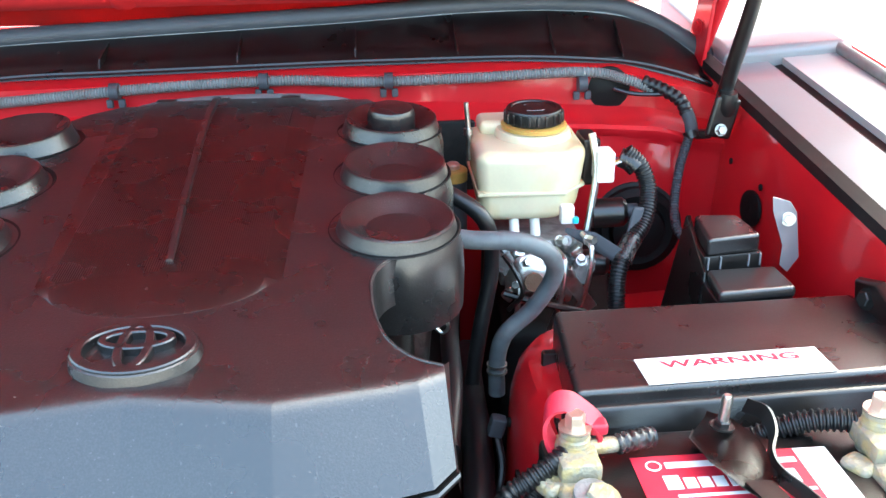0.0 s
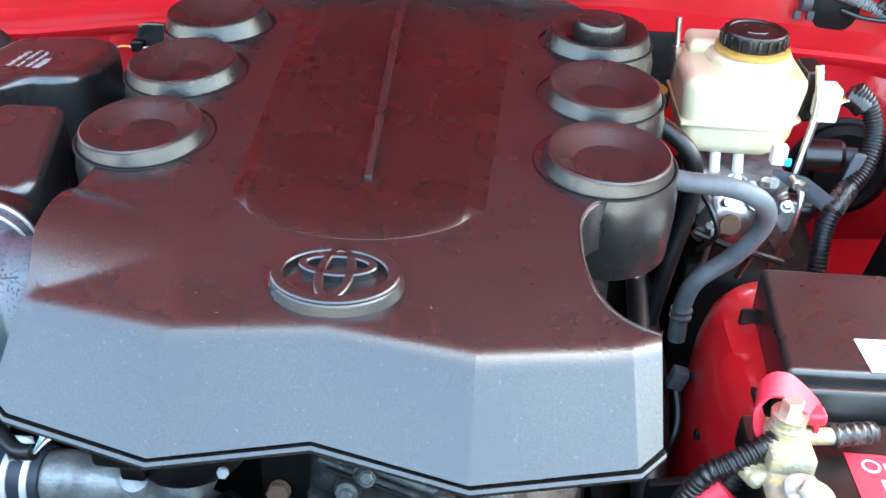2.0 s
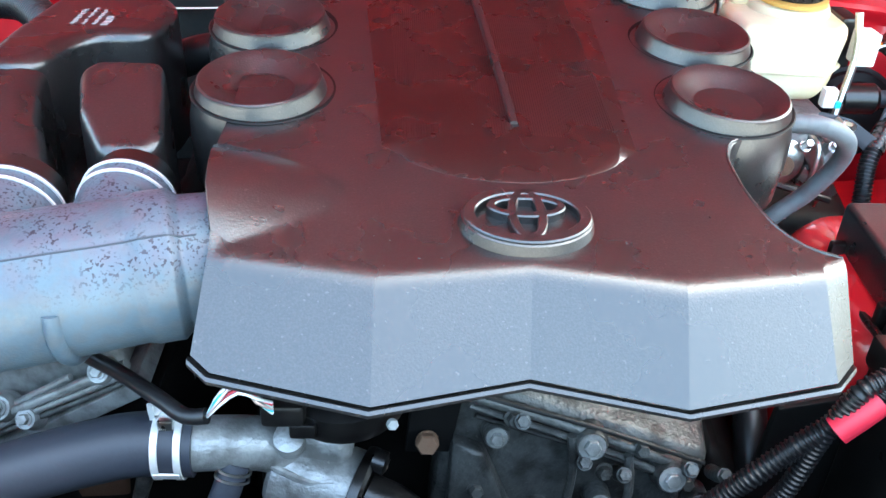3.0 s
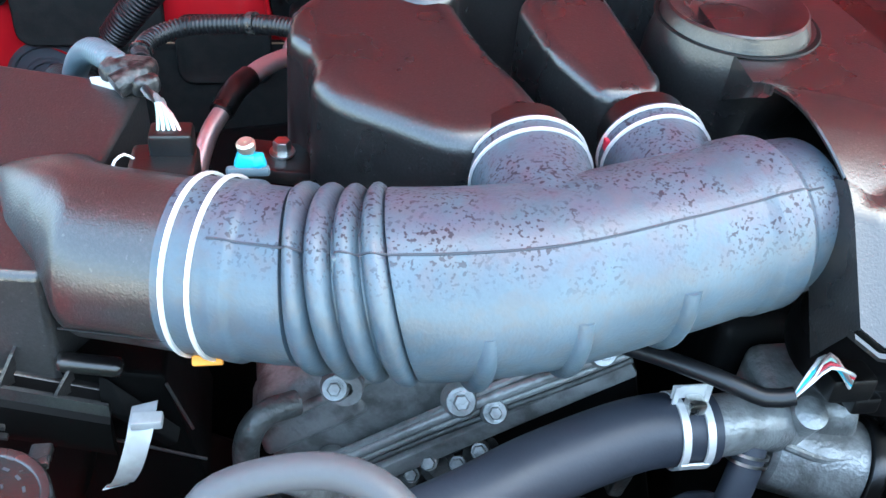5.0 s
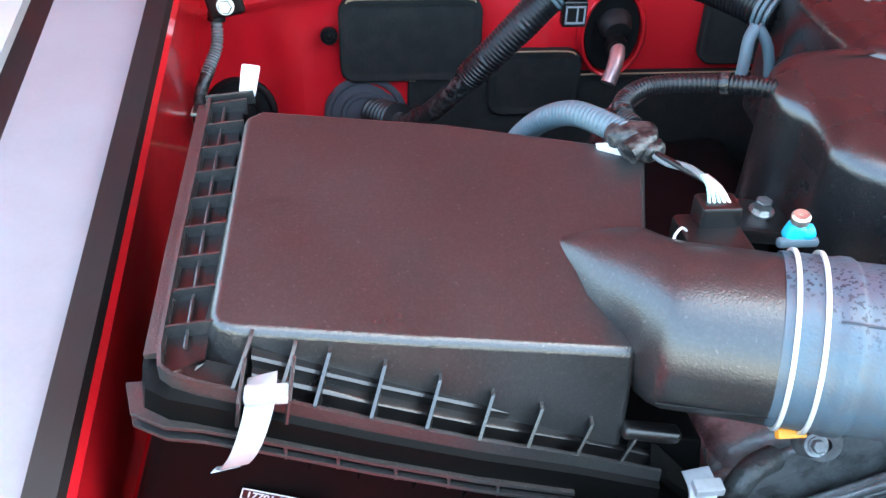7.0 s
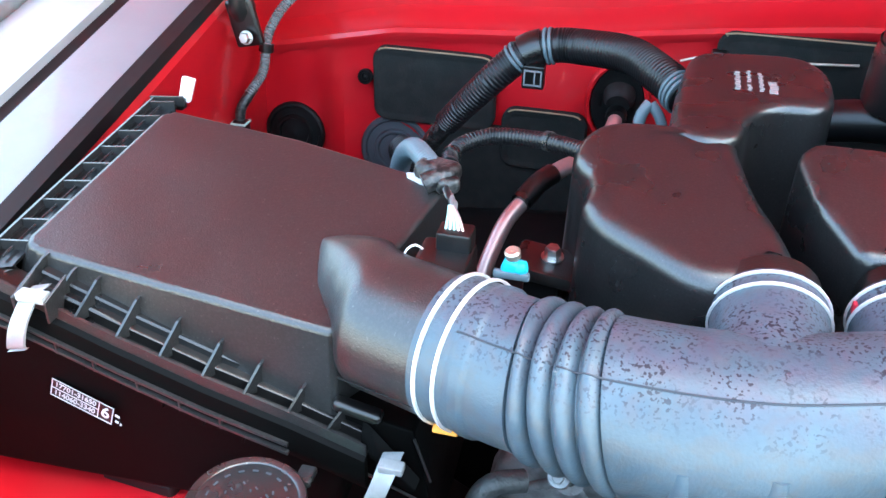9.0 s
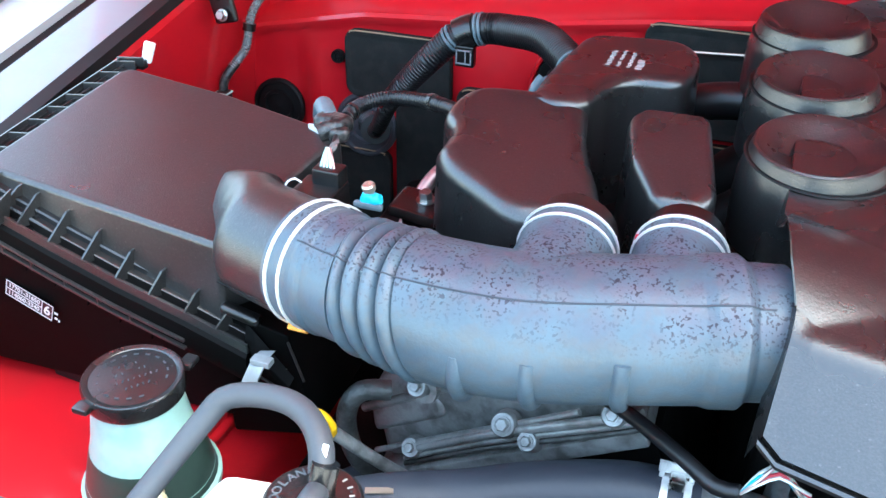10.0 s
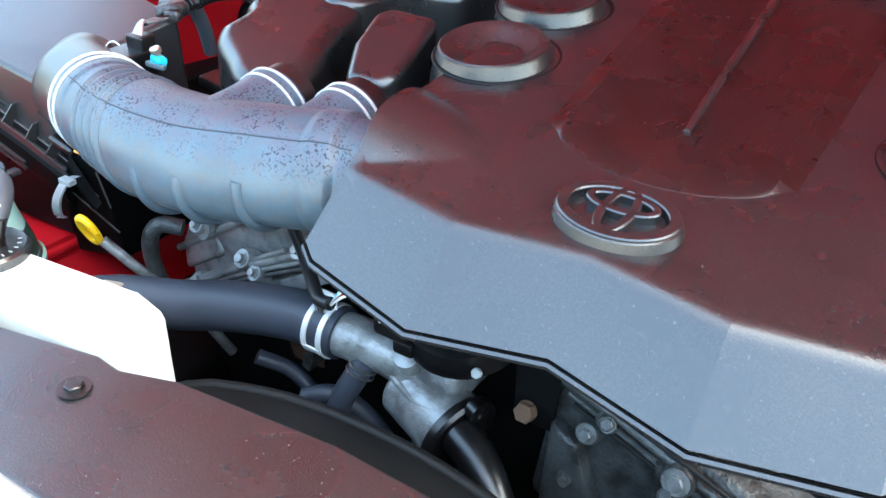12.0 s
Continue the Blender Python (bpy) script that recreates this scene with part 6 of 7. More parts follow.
def radiator_cover():
    top = thing("radiator_cover", "black plastic radiator cover with a push bolt", "cover")
    out = [(-0.95, 0.400), (0.6, 0.400), (0.6, 0.525), (0.15, 0.53), (-0.16, 0.535), (-0.29, 0.521), (-0.335, 0.506), (-0.36, 0.508), (-0.45, 0.489), (-0.95, 0.485)]
    part("panel", prism(out, 1.236, lambda x, y: 1.246 + (y - 0.45) * 0.05, 0.003), M_COVER, top)
    part("front_lip", tube([(-0.95, 0.394, 1.240), (-0.2, 0.394, 1.240), (0.6, 0.394, 1.240)], 0.008, 10, 0.05), M_PANEL, top, "grey front edging")
    part("bolt", bolt((-0.344, 0.475, 1.248), (0, 0, 1), 0.007, 0.005, 1.7), M_BLACK, top, "dark flanged bolt")
    part("bolt", bolt((-0.60, 0.455, 1.247), (0, 0, 1), 0.007, 0.005, 1.7), M_BLACK, top, "dark flanged bolt")
    sh = thing("front_apron", "red painted apron low beside the radiator hose", "apron")
    part("sheet", hull_block([(-0.742, 0.55, 0.80), (-0.67, 0.55, 0.80), (-0.67, 0.92, 0.80), (-0.742, 0.92, 0.80)], [(-0.742, 0.55, 1.105), (-0.705, 0.55, 1.06), (-0.70, 0.92, 1.02), (-0.742, 0.92, 1.085)], 0.012, 3), M_RED, sh)
    part("flange", tube([(-0.733, 0.56, 1.100), (-0.730, 0.72, 1.093), (-0.730, 0.90, 1.082)], 0.006, 10, 0.02), M_RED, sh, "rolled red flange")
    # dark mass added where the bay only falls into deep shade
    sd = thing("dark_fill", "dark block added as deep shade beside the radiator hose", "shield")
    part("panel", hull_block([(-0.70, 0.52, 0.80), (-0.57, 0.52, 0.80), (-0.57, 0.95, 0.80), (-0.70, 0.95, 0.80)], [(-0.70, 0.53, 0.99), (-0.60, 0.53, 0.93), (-0.60, 0.94, 0.93), (-0.70, 0.94, 0.99)], 0.012, 3), M_DARK, sd)
    part("lower_hose", tube([(-0.66, 0.60, 1.06), (-0.64, 0.65, 1.075), (-0.62, 0.70, 1.07), (-0.60, 0.76, 1.05)], 0.012, 12), M_HOSE, sd, "black hose across the dark block")
    fb = thing("foam_block", "black foam block on the red apron under the filter box", "foam")
    part("block", rbox((0.075, 0.022, 0.03), (-0.896, 0.746, 1.094), 0.005, Matrix.Rotation(radians(-8), 3, "Z"), 3), M_SEAL, fb)
    tb = thing("apron_tab", "small red steel tab with a bolt on the apron", "bracket")
    part("tab", rbox((0.022, 0.018, 0.012), (-0.832, 0.700, 1.108), 0.003), M_RED, tb)
    part("bolt", bolt((-0.82, 0.716, 1.104), (0, 0, 1), 0.005, 0.006, 1.3), M_BLACK, tb)
    f = thing("fan_shroud", "black curved plastic fan shroud", "shroud")
    edge = [(-0.40, 0.545, 1.150), (-0.36, 0.580, 1.166), (-0.32, 0.600, 1.170), (-0.25, 0.618, 1.171), (-0.15, 0.624, 1.168), (-0.05, 0.622, 1.150), (0.05, 0.615, 1.12), (0.15, 0.60, 1.07)]
    line = curve_points(edge, 0.02)
    part("rim", tube(edge, 0.006, 10, 0.02), M_DARK, f)
    part("panel", loft([[(p.x, 0.46, p.z - 0.2) for p in line], [(p.x, 0.46, p.z + 0.02) for p in line], [(p.x, 0.53, p.z + 0.022) for p in line], [(p.x, p.y - 0.02, p.z + 0.010) for p in line], [tuple(p) for p in line], [(p.x, p.y - 0.01, p.z - 0.03) for p in line], [(p.x, p.y - 0.02, p.z - 0.25) for p in line]], False, False), M_DARK, f)


radiator_cover()


def radiator_hose():
    top = thing("radiator_hose", "thick black rubber radiator hose with a spring clamp", "hose")
    part("hose_body", tube([(-0.298, 0.712, 1.166), (-0.35, 0.710, 1.166), (-0.42, 0.693, 1.157), (-0.47, 0.675, 1.148), (-0.54, 0.650, 1.14), (-0.60, 0.625, 1.12), (-0.65, 0.60, 1.085), (-0.67, 0.58, 1.04)], 0.025, 24), M_HOSE, top)
    for dx in (-0.0085, 0.0085):
        part("band", spin([(0.0252, -0.0028), (0.0268, -0.0026), (0.0268, 0.0026), (0.0252, 0.0028)], (-0.316 + dx, 0.7115, 1.166), (1, 0.02, 0), 44, None, False), M_WIRE_WHITE, top, "bright flat clamp band")
    for a in (-70, 200):
        part("bridge", rbox((0.020, 0.007, 0.002), (-0.316, 0.7115 + 0.0262 * math.cos(radians(a)), 1.166 + 0.0262 * math.sin(radians(a))), 0.0006, Matrix.Rotation(radians(a - 90), 3, "X")), M_WIRE_WHITE, top, "bright clamp bridge")
    part("paint_mark", rbox((0.022, 0.006, 0.001), (-0.530, 0.645, 1.1665), 0.0, Matrix.Rotation(radians(20), 3, "Z")), M_CREAM, top, "pale paint mark")
    part("clamp_lug", rbox((0.012, 0.012, 0.010), (-0.316, 0.706, 1.1945), 0.002), M_STEEL, top)
    part("clamp_tang", rbox((0.026, 0.002, 0.011), (-0.318, 0.713, 1.2005), 0.0006), M_WIRE_WHITE, top, "bright upright clamp tang")
    for dx in (-0.012, 0.010):
        part("clamp_tang", rbox((0.004, 0.002, 0.016), (-0.316 + dx, 0.7115, 1.198), 0.0006), M_WIRE_WHITE, top, "bright upright clamp tang")


radiator_hose()


def engine_front():
    top = thing("engine_block", "grimy cast aluminium engine front with bolts", "engine")
    # left valve cover seen under the hose
    low = [(-0.588, 0.792, 1.040), (-0.355, 0.762, 1.195), (-0.355, 1.0, 1.195), (-0.60, 1.0, 1.040)]
    high = [(-0.606, 0.796, 1.128), (-0.400, 0.770, 1.256), (-0.40, 1.0, 1.26), (-0.615, 1.0, 1.135)]
    part("valve_cover", hull_block(low, high, 0.014, 3), M_ALU, top, "dull cast aluminium valve cover")
    part("gasket_flange", hull_block([(-0.586, 0.772, 1.024), (-0.340, 0.744, 1.186), (-0.34, 1.0, 1.186), (-0.60, 1.0, 1.022)], [(-0.594, 0.772, 1.038), (-0.348, 0.744, 1.200), (-0.348, 1.0, 1.20), (-0.606, 1.0, 1.036)], 0.003), M_ALU, top)
    part("breather", tube([(-0.575, 0.775, 1.150), (-0.598, 0.762, 1.152), (-0.610, 0.755, 1.13), (-0.607, 0.755, 1.09), (-0.59, 0.76, 1.05)], 0.0095, 14, 0.006), M_GRIME, top, "dull steel breather pipe")
    # head front in near black: deep shade put into its colour
    part("lower_head", hull_block([(-0.55, 0.80, 0.90), (-0.25, 0.79, 0.90), (-0.25, 1.0, 0.9), (-0.55, 1.0, 0.9)], [(-0.58, 0.79, 1.02), (-0.335, 0.758, 1.182), (-0.33, 1.0, 1.18), (-0.59, 1.0, 1.02)], 0.008), M_DARK, top)
    part("cover_lip", tube([(-0.612, 0.797, 1.100), (-0.51, 0.781, 1.172), (-0.404, 0.766, 1.247)], 0.0045, 10, 0.02), M_ALU, top, "raised casting edge")
    part("cover_lip", tube([(-0.592, 0.778, 1.068), (-0.49, 0.763, 1.138), (-0.40, 0.752, 1.198)], 0.003, 8, 0.02), M_ALU, top, "raised casting edge")
    for p in ((-0.495, 0.772, 1.072), (-0.515, 0.775, 1.055), (-0.470, 0.768, 1.082), (-0.44, 0.765, 1.098), (-0.590, 0.77, 1.045)):
        part("bolt_head", bolt(p, (0, -1, 0.35), 0.009, 0.012), M_GRIME, top)
    part("lug", spin([(0.006, 0), (0.013, 0), (0.013, 0.008), (0.006, 0.008), (0.006, 0)], (-0.540, 0.780, 1.160), (-0.2, -1, 0.3), 20, None, False), M_ALU, top, "cast lifting lug with a hole")
    part("cast_step", hull_block([(-0.60, 0.79, 1.075), (-0.52, 0.778, 1.13), (-0.52, 0.84, 1.13), (-0.60, 0.84, 1.075)], [(-0.61, 0.80, 1.115), (-0.545, 0.79, 1.165), (-0.545, 0.84, 1.165), (-0.61, 0.84, 1.115)], 0.008, 3), M_ALU, top)
    for dz, r in ((0.0, 0.0042), (-0.0085, 0.0028), (-0.016, 0.0024)):
        part("flange_line", tube([(-0.560, 0.772, 1.083 + dz), (-0.539, 0.768, 1.099 + dz), (-0.467, 0.756, 1.150 + dz), (-0.379, 0.743, 1.204 + dz), (-0.350, 0.740, 1.222 + dz)], r, 10, 0.01), M_ALU if dz > -0.01 else M_GRIME, top, "machined flange line")
    for p, r in (((-0.462, 0.755, 1.162), 0.0105), ((-0.439, 0.748, 1.157), 0.0085), ((-0.548, 0.775, 1.162), 0.009), ((-0.372, 0.742, 1.212), 0.009), ((-0.552, 0.770, 1.092), 0.009)):
        pad = part("bolt_pad", spin([(r * 1.3, -0.012), (r * 1.1, 0.002), (r * 0.95, 0.005), (0, 0.005)], p, (-0.1, -0.8, 0.6), 20), M_ALU, top, "cast bolt pad")
        part("pad_bolt", bolt((p[0] - 0.0005, p[1] - 0.004, p[2] + 0.003), (-0.1, -0.8, 0.6), r * 0.55, 0.006, 1.25), M_ALU, pad, "dull bolt head")
    for x, y, z in ((-0.477, 0.768, 1.090), (-0.455, 0.768, 1.086), (-0.441, 0.763, 1.104), (-0.489, 0.772, 1.074), (-0.505, 0.772, 1.062)):
        part("stud", tube([(x + 0.004, y + 0.016, z - 0.008), (x, y, z), (x - 0.003, y - 0.008, z + 0.006)], 0.0062, 12, 0.004), M_ALU, top, "grimy stud")
        part("stud_nut", bolt((x - 0.003, y - 0.008, z + 0.006), (-0.2, -0.6, 0.5), 0.0052, 0.006, 1.2), M_ALU, top, "dull steel nut")
    part("rusty_plate", hull_block([(-0.47, 0.785, 1.02), (-0.38, 0.775, 1.04), (-0.38, 0.80, 1.04), (-0.47, 0.80, 1.02)], [(-0.46, 0.775, 1.080), (-0.37, 0.765, 1.110), (-0.37, 0.80, 1.11), (-0.46, 0.80, 1.08)], 0.004), M_RUST, top, "rust brown plate under the head")
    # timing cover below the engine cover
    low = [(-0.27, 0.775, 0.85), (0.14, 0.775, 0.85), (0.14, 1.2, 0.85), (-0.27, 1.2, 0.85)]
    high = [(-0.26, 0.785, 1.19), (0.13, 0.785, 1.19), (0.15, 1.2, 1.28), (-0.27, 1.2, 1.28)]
    # near black here is painted shade under the engine cover
    part("timing_cover", hull_block(low, high, 0.012, 3), M_DARK, top, "timing cover, blackened as deep shade")
    part("right_head", hull_block([(-0.115, 0.742, 1.05), (0.105, 0.738, 1.00), (0.13, 1.1, 1.02), (-0.10, 1.1, 1.08)], [(-0.100, 0.748, 1.208), (0.125, 0.742, 1.128), (0.17, 1.1, 1.2), (-0.06, 1.1, 1.27)], 0.010, 3), M_GRIME, top)
    part("casting_rib", tube([(-0.092, 0.738, 1.198), (0.0, 0.736, 1.166), (0.105, 0.733, 1.122)], 0.0045, 10, 0.01), M_GRIME, top)
    part("casting_rib", tube([(-0.085, 0.738, 1.186), (0.01, 0.735, 1.150), (0.09, 0.732, 1.110), (0.095, 0.732, 1.06)], 0.003, 8, 0.01), M_GRIME, top)
    for p, r in (((-0.062, 0.737, 1.158), 0.010), ((0.016, 0.734, 1.152), 0.013), ((0.088, 0.732, 1.118), 0.013), ((0.03, 0.73, 1.09), 0.010), ((0.118, 0.735, 1.085), 0.010), ((-0.02, 0.733, 1.07), 0.011)):
        part("boss", spin([(r * 1.25, -0.012), (r * 1.1, 0.006), (r * 0.95, 0.010), (0, 0.010)], p, (0, -1, 0.3), 18), M_GRIME, top)
        part("bolt_head", bolt((p[0], p[1] - 0.009, p[2] + 0.003), (0, -1, 0.3), r * 0.55, 0.006), M_ALU, top)
    for x0, z0, x1, z1 in ((-0.088, 1.200, 0.115, 1.132), (-0.080, 1.176, 0.100, 1.108)):
        part("sealing_bead", tube([(x0, 0.7375, z0), ((x0 + x1) / 2, 0.7345, (z0 + z1) / 2 + 0.003), (x1, 0.731, z1)], 0.0022, 8, 0.01), M_SEAL, top, "dark sealing joint")
    for x, z in ((-0.045, 1.176), (0.010, 1.132), (0.045, 1.118), (0.10, 1.125), (0.13, 1.118)):
        part("stud", tube([(x, 0.745, z - 0.01), (x, 0.731, z), (x + 0.001, 0.722, z + 0.008)], 0.0065, 12, 0.004), M_GRIME, top, "grimy stud")
        part("stud_nut", bolt((x + 0.001, 0.722, z + 0.008), (0, -0.7, 0.7), 0.0055, 0.006, 1.2), M_GRIME, top, "dull steel nut")
    part("pulley_guard", hull_block([(-0.06, 0.70, 0.95), (0.06, 0.70, 0.95), (0.06, 0.8, 0.95), (-0.06, 0.8, 0.95)], [(-0.05, 0.715, 1.045), (0.05, 0.71, 1.03), (0.05, 0.8, 1.03), (-0.05, 0.8, 1.045)], 0.01), M_DARK, top, "dark pulley guard")
    part("rusty_bolt", bolt((-0.118, 0.732, 1.153), (0, -1, 0.3), 0.0095, 0.010, 1.0), M_RUST, top, "rusty bolt head")
    part("casting_wall", hull_block([(-0.10, 0.728, 1.02), (-0.02, 0.722, 1.02), (-0.02, 0.78, 1.02), (-0.10, 0.78, 1.02)], [(-0.098, 0.734, 1.150), (-0.07, 0.730, 1.138), (-0.07, 0.78, 1.14), (-0.098, 0.78, 1.15)], 0.006, 2), M_GRIME, top)
    part("casting_rib", tube([(0.0, 0.732, 1.16), (0.004, 0.728, 1.12), (0.0, 0.725, 1.06)], 0.004, 8, 0.01), M_GRIME, top)
    part("casting_rib", tube([(0.05, 0.732, 1.14), (0.055, 0.728, 1.10), (0.05, 0.725, 1.04)], 0.004, 8, 0.01), M_GRIME, top)
    for p in ((-0.075, 0.730, 1.10), (-0.04, 0.728, 1.06), (0.03, 0.728, 1.125), (0.065, 0.730, 1.075), (0.105, 0.735, 1.105), (-0.05, 0.733, 1.178), (0.06, 0.734, 1.145)):
        part("bolt_head", bolt(p, (0.1, -1, 0.3), 0.006, 0.008, 1.3), M_GRIME, top)
    part("pulley", spin([(0.05, 0), (0.05, 0.01), (0.043, 0.012), (0.046, 0.018), (0.05, 0.02), (0.05, 0.03), (0.02, 0.03)], (0.0, 0.70, 0.99), (0, -1, 0.05), 32), M_DARK, top, "dark belt pulley")
    part("hose_branch", tube([(-0.33, 0.69, 1.09), (-0.30, 0.70, 1.10), (-0.27, 0.71, 1.08), (-0.25, 0.72, 1.04)], 0.010, 12), M_HOSE, top, "small dark hose")
    part("hose_branch", tube([(-0.40, 0.70, 1.10), (-0.37, 0.72, 1.08), (-0.33, 0.72, 1.05)], 0.008, 12), M_HOSE, top, "small dark hose")
    part("bracket_arm", rbox((0.012, 0.05, 0.05), (-0.345, 0.74, 1.12), 0.003, Matrix.Rotation(radians(15), 3, "Y")), M_GRIME, top, "steel bracket arm")
    th = thing("thermostat_housing", "cast aluminium thermostat housing with an outlet pipe", "housing")
    part("outlet_pipe", tube([(-0.305, 0.712, 1.166), (-0.28, 0.715, 1.165), (-0.25, 0.722, 1.158), (-0.222, 0.732, 1.14)], 0.0215, 22), M_ALU, th)
    part("housing", spin([(0.030, -0.034), (0.0335, -0.030), (0.0335, 0.020), (0.0345, 0.022), (0.0345, 0.032), (0.030, 0.034)], (-0.207, 0.722, 1.120), (0.93, -0.30, -0.16), 36), M_ALU, th, "cast aluminium drum", True)
    part("shoulder", hull_block([(-0.250, 0.712, 1.13), (-0.176, 0.706, 1.13), (-0.176, 0.78, 1.13), (-0.250, 0.78, 1.13)], [(-0.246, 0.718, 1.176), (-0.180, 0.712, 1.172), (-0.180, 0.78, 1.185), (-0.246, 0.78, 1.185)], 0.012, 4), M_ALU, th)
    part("casting_rib", tube([(-0.24, 0.705, 1.150), (-0.21, 0.698, 1.140), (-0.18, 0.697, 1.142)], 0.003, 8, 0.01), M_ALU, th)
    part("casting_rib", tube([(-0.21, 0.698, 1.140), (-0.207, 0.696, 1.10), (-0.205, 0.695, 1.07)], 0.003, 8, 0.01), M_ALU, th)
    part("boss", spin([(0.013, -0.01), (0.012, 0.006), (0.007, 0.008), (0, 0.008)], (-0.226, 0.712, 1.172), (0, -0.5, 0.85), 20), M_ALU, th)
    part("flange", spin([(0.039, 0.0), (0.040, 0.003), (0.040, 0.008), (0.037, 0.011), (0.020, 0.012)], (-0.176, 0.712, 1.1145), (0.93, -0.30, -0.16), 32), M_BLACK, th, "black flange plate")
    for a in (20, 140, 260):
        part("flange_ear", spin([(0.010, 0), (0.010, 0.010), (0.006, 0.012)], (-0.172 + 0.012 * math.cos(radians(a)), 0.710 + 0.036 * math.sin(radians(a)) * 0.3, 1.114 + 0.038 * math.cos(radians(a))), (0.93, -0.30, -0.16), 14), M_BLACK, th)
    part("flange_bolt", bolt((-0.157, 0.712, 1.147), (0.5, -0.8, 0.2), 0.006, 0.007, 1.2), M_CREAM, th)
    part("elbow", tube([(-0.165, 0.70, 1.125), (-0.14, 0.69, 1.118), (-0.115, 0.675, 1.10), (-0.095, 0.66, 1.06), (-0.09, 0.655, 1.0)], 0.018, 20), M_BLACK, th, "glossy black elbow")
    part("bypass_hose", tube([(-0.267, 0.704, 1.154), (-0.273, 0.694, 1.138), (-0.283, 0.684, 1.108), (-0.29, 0.678, 1.05)], 0.0115, 16), M_HOSE, th, "small black bypass hose")
    clamp_ring((-0.269, 0.700, 1.147), (-0.2, -0.4, -0.8), 0.0125, th, M_STEEL, 0.006, 0.001)
    d = thing("dipstick", "oil dipstick with a yellow loop handle", "dipstick")
    loop = [(-0.592 + 0.010 * math.cos(a), 0.672 - 0.006 * math.sin(a), 1.192 + 0.016 * math.sin(a)) for a in [2 * math.pi * i / 12 for i in range(13)]]
    part("handle", tube(loop, 0.0042, 10, 0.003), M_YELLOW, d, "yellow plastic loop")
    part("guide_tube", tube([(-0.585, 0.680, 1.178), (-0.56, 0.70, 1.14), (-0.52, 0.73, 1.085), (-0.49, 0.75, 1.03)], 0.0055, 12), M_ALU, d, "dull steel guide tube")
    w = thing("sensor_cable", "black taped sensor cable running below the intake hose", "cable")
    part("cable_body", tube([(-0.405, 0.765, 1.222), (-0.384, 0.750, 1.222), (-0.35, 0.722, 1.228), (-0.315, 0.692, 1.231), (-0.292, 0.674, 1.230), (-0.276, 0.670, 1.234)], 0.0060, 12), M_LOOM, w)
    for i, m in enumerate((M_WIRE_WHITE, M_REDTAG, M_GREENISH, M_PINK, M_CYAN, M_WIRE_WHITE)):
        part("wire", tube([(-0.276, 0.670, 1.233), (-0.266, 0.672 + 0.002 * (i % 3), 1.243 + 0.0015 * i), (-0.254, 0.676 + 0.0016 * i, 1.250 + 0.0022 * (i % 4)), (-0.242, 0.674 + 0.002 * (i % 3), 1.247 - 0.0012 * i), (-0.232, 0.680, 1.238 - 0.002 * i)], 0.0013, 6), m, w, "thin coloured wire")


engine_front()


def front_bracket():
    top = thing("front_bracket", "dark steel bracket hanging below the engine cover", "bracket")
    part("plug", rbox((0.032, 0.022, 0.020), (-0.226, 0.692, 1.222), 0.004), M_BLACK, top, "black wiring plug")
    part("plug", rbox((0.020, 0.018, 0.014), (-0.212, 0.690, 1.208), 0.003), M_BLACK, top, "black wiring plug")
    part("plate", hull_block([(-0.136, 0.742, 1.13), (-0.098, 0.742, 1.13), (-0.098, 0.748, 1.13), (-0.136, 0.748, 1.13)], [(-0.128, 0.72, 1.27), (-0.084, 0.72, 1.27), (-0.084, 0.726, 1.27), (-0.128, 0.726, 1.27)], 0.002, 2), M_DARK, top)
    tray = spin([(0.046, -0.016), (0.052, -0.010), (0.053, 0.0), (0.050, 0.014), (0.02, 0.022)], (-0.185, 0.735, 1.214), (0, -0.25, 1), 32)
    part("tray", tray, M_BLACK, top, "black plastic sensor tray")
    part("screw", bolt((-0.147, 0.693, 1.207), (0.2, -0.8, 0.4), 0.0045, 0.004, 1.0), M_ALU, top)


front_bracket()

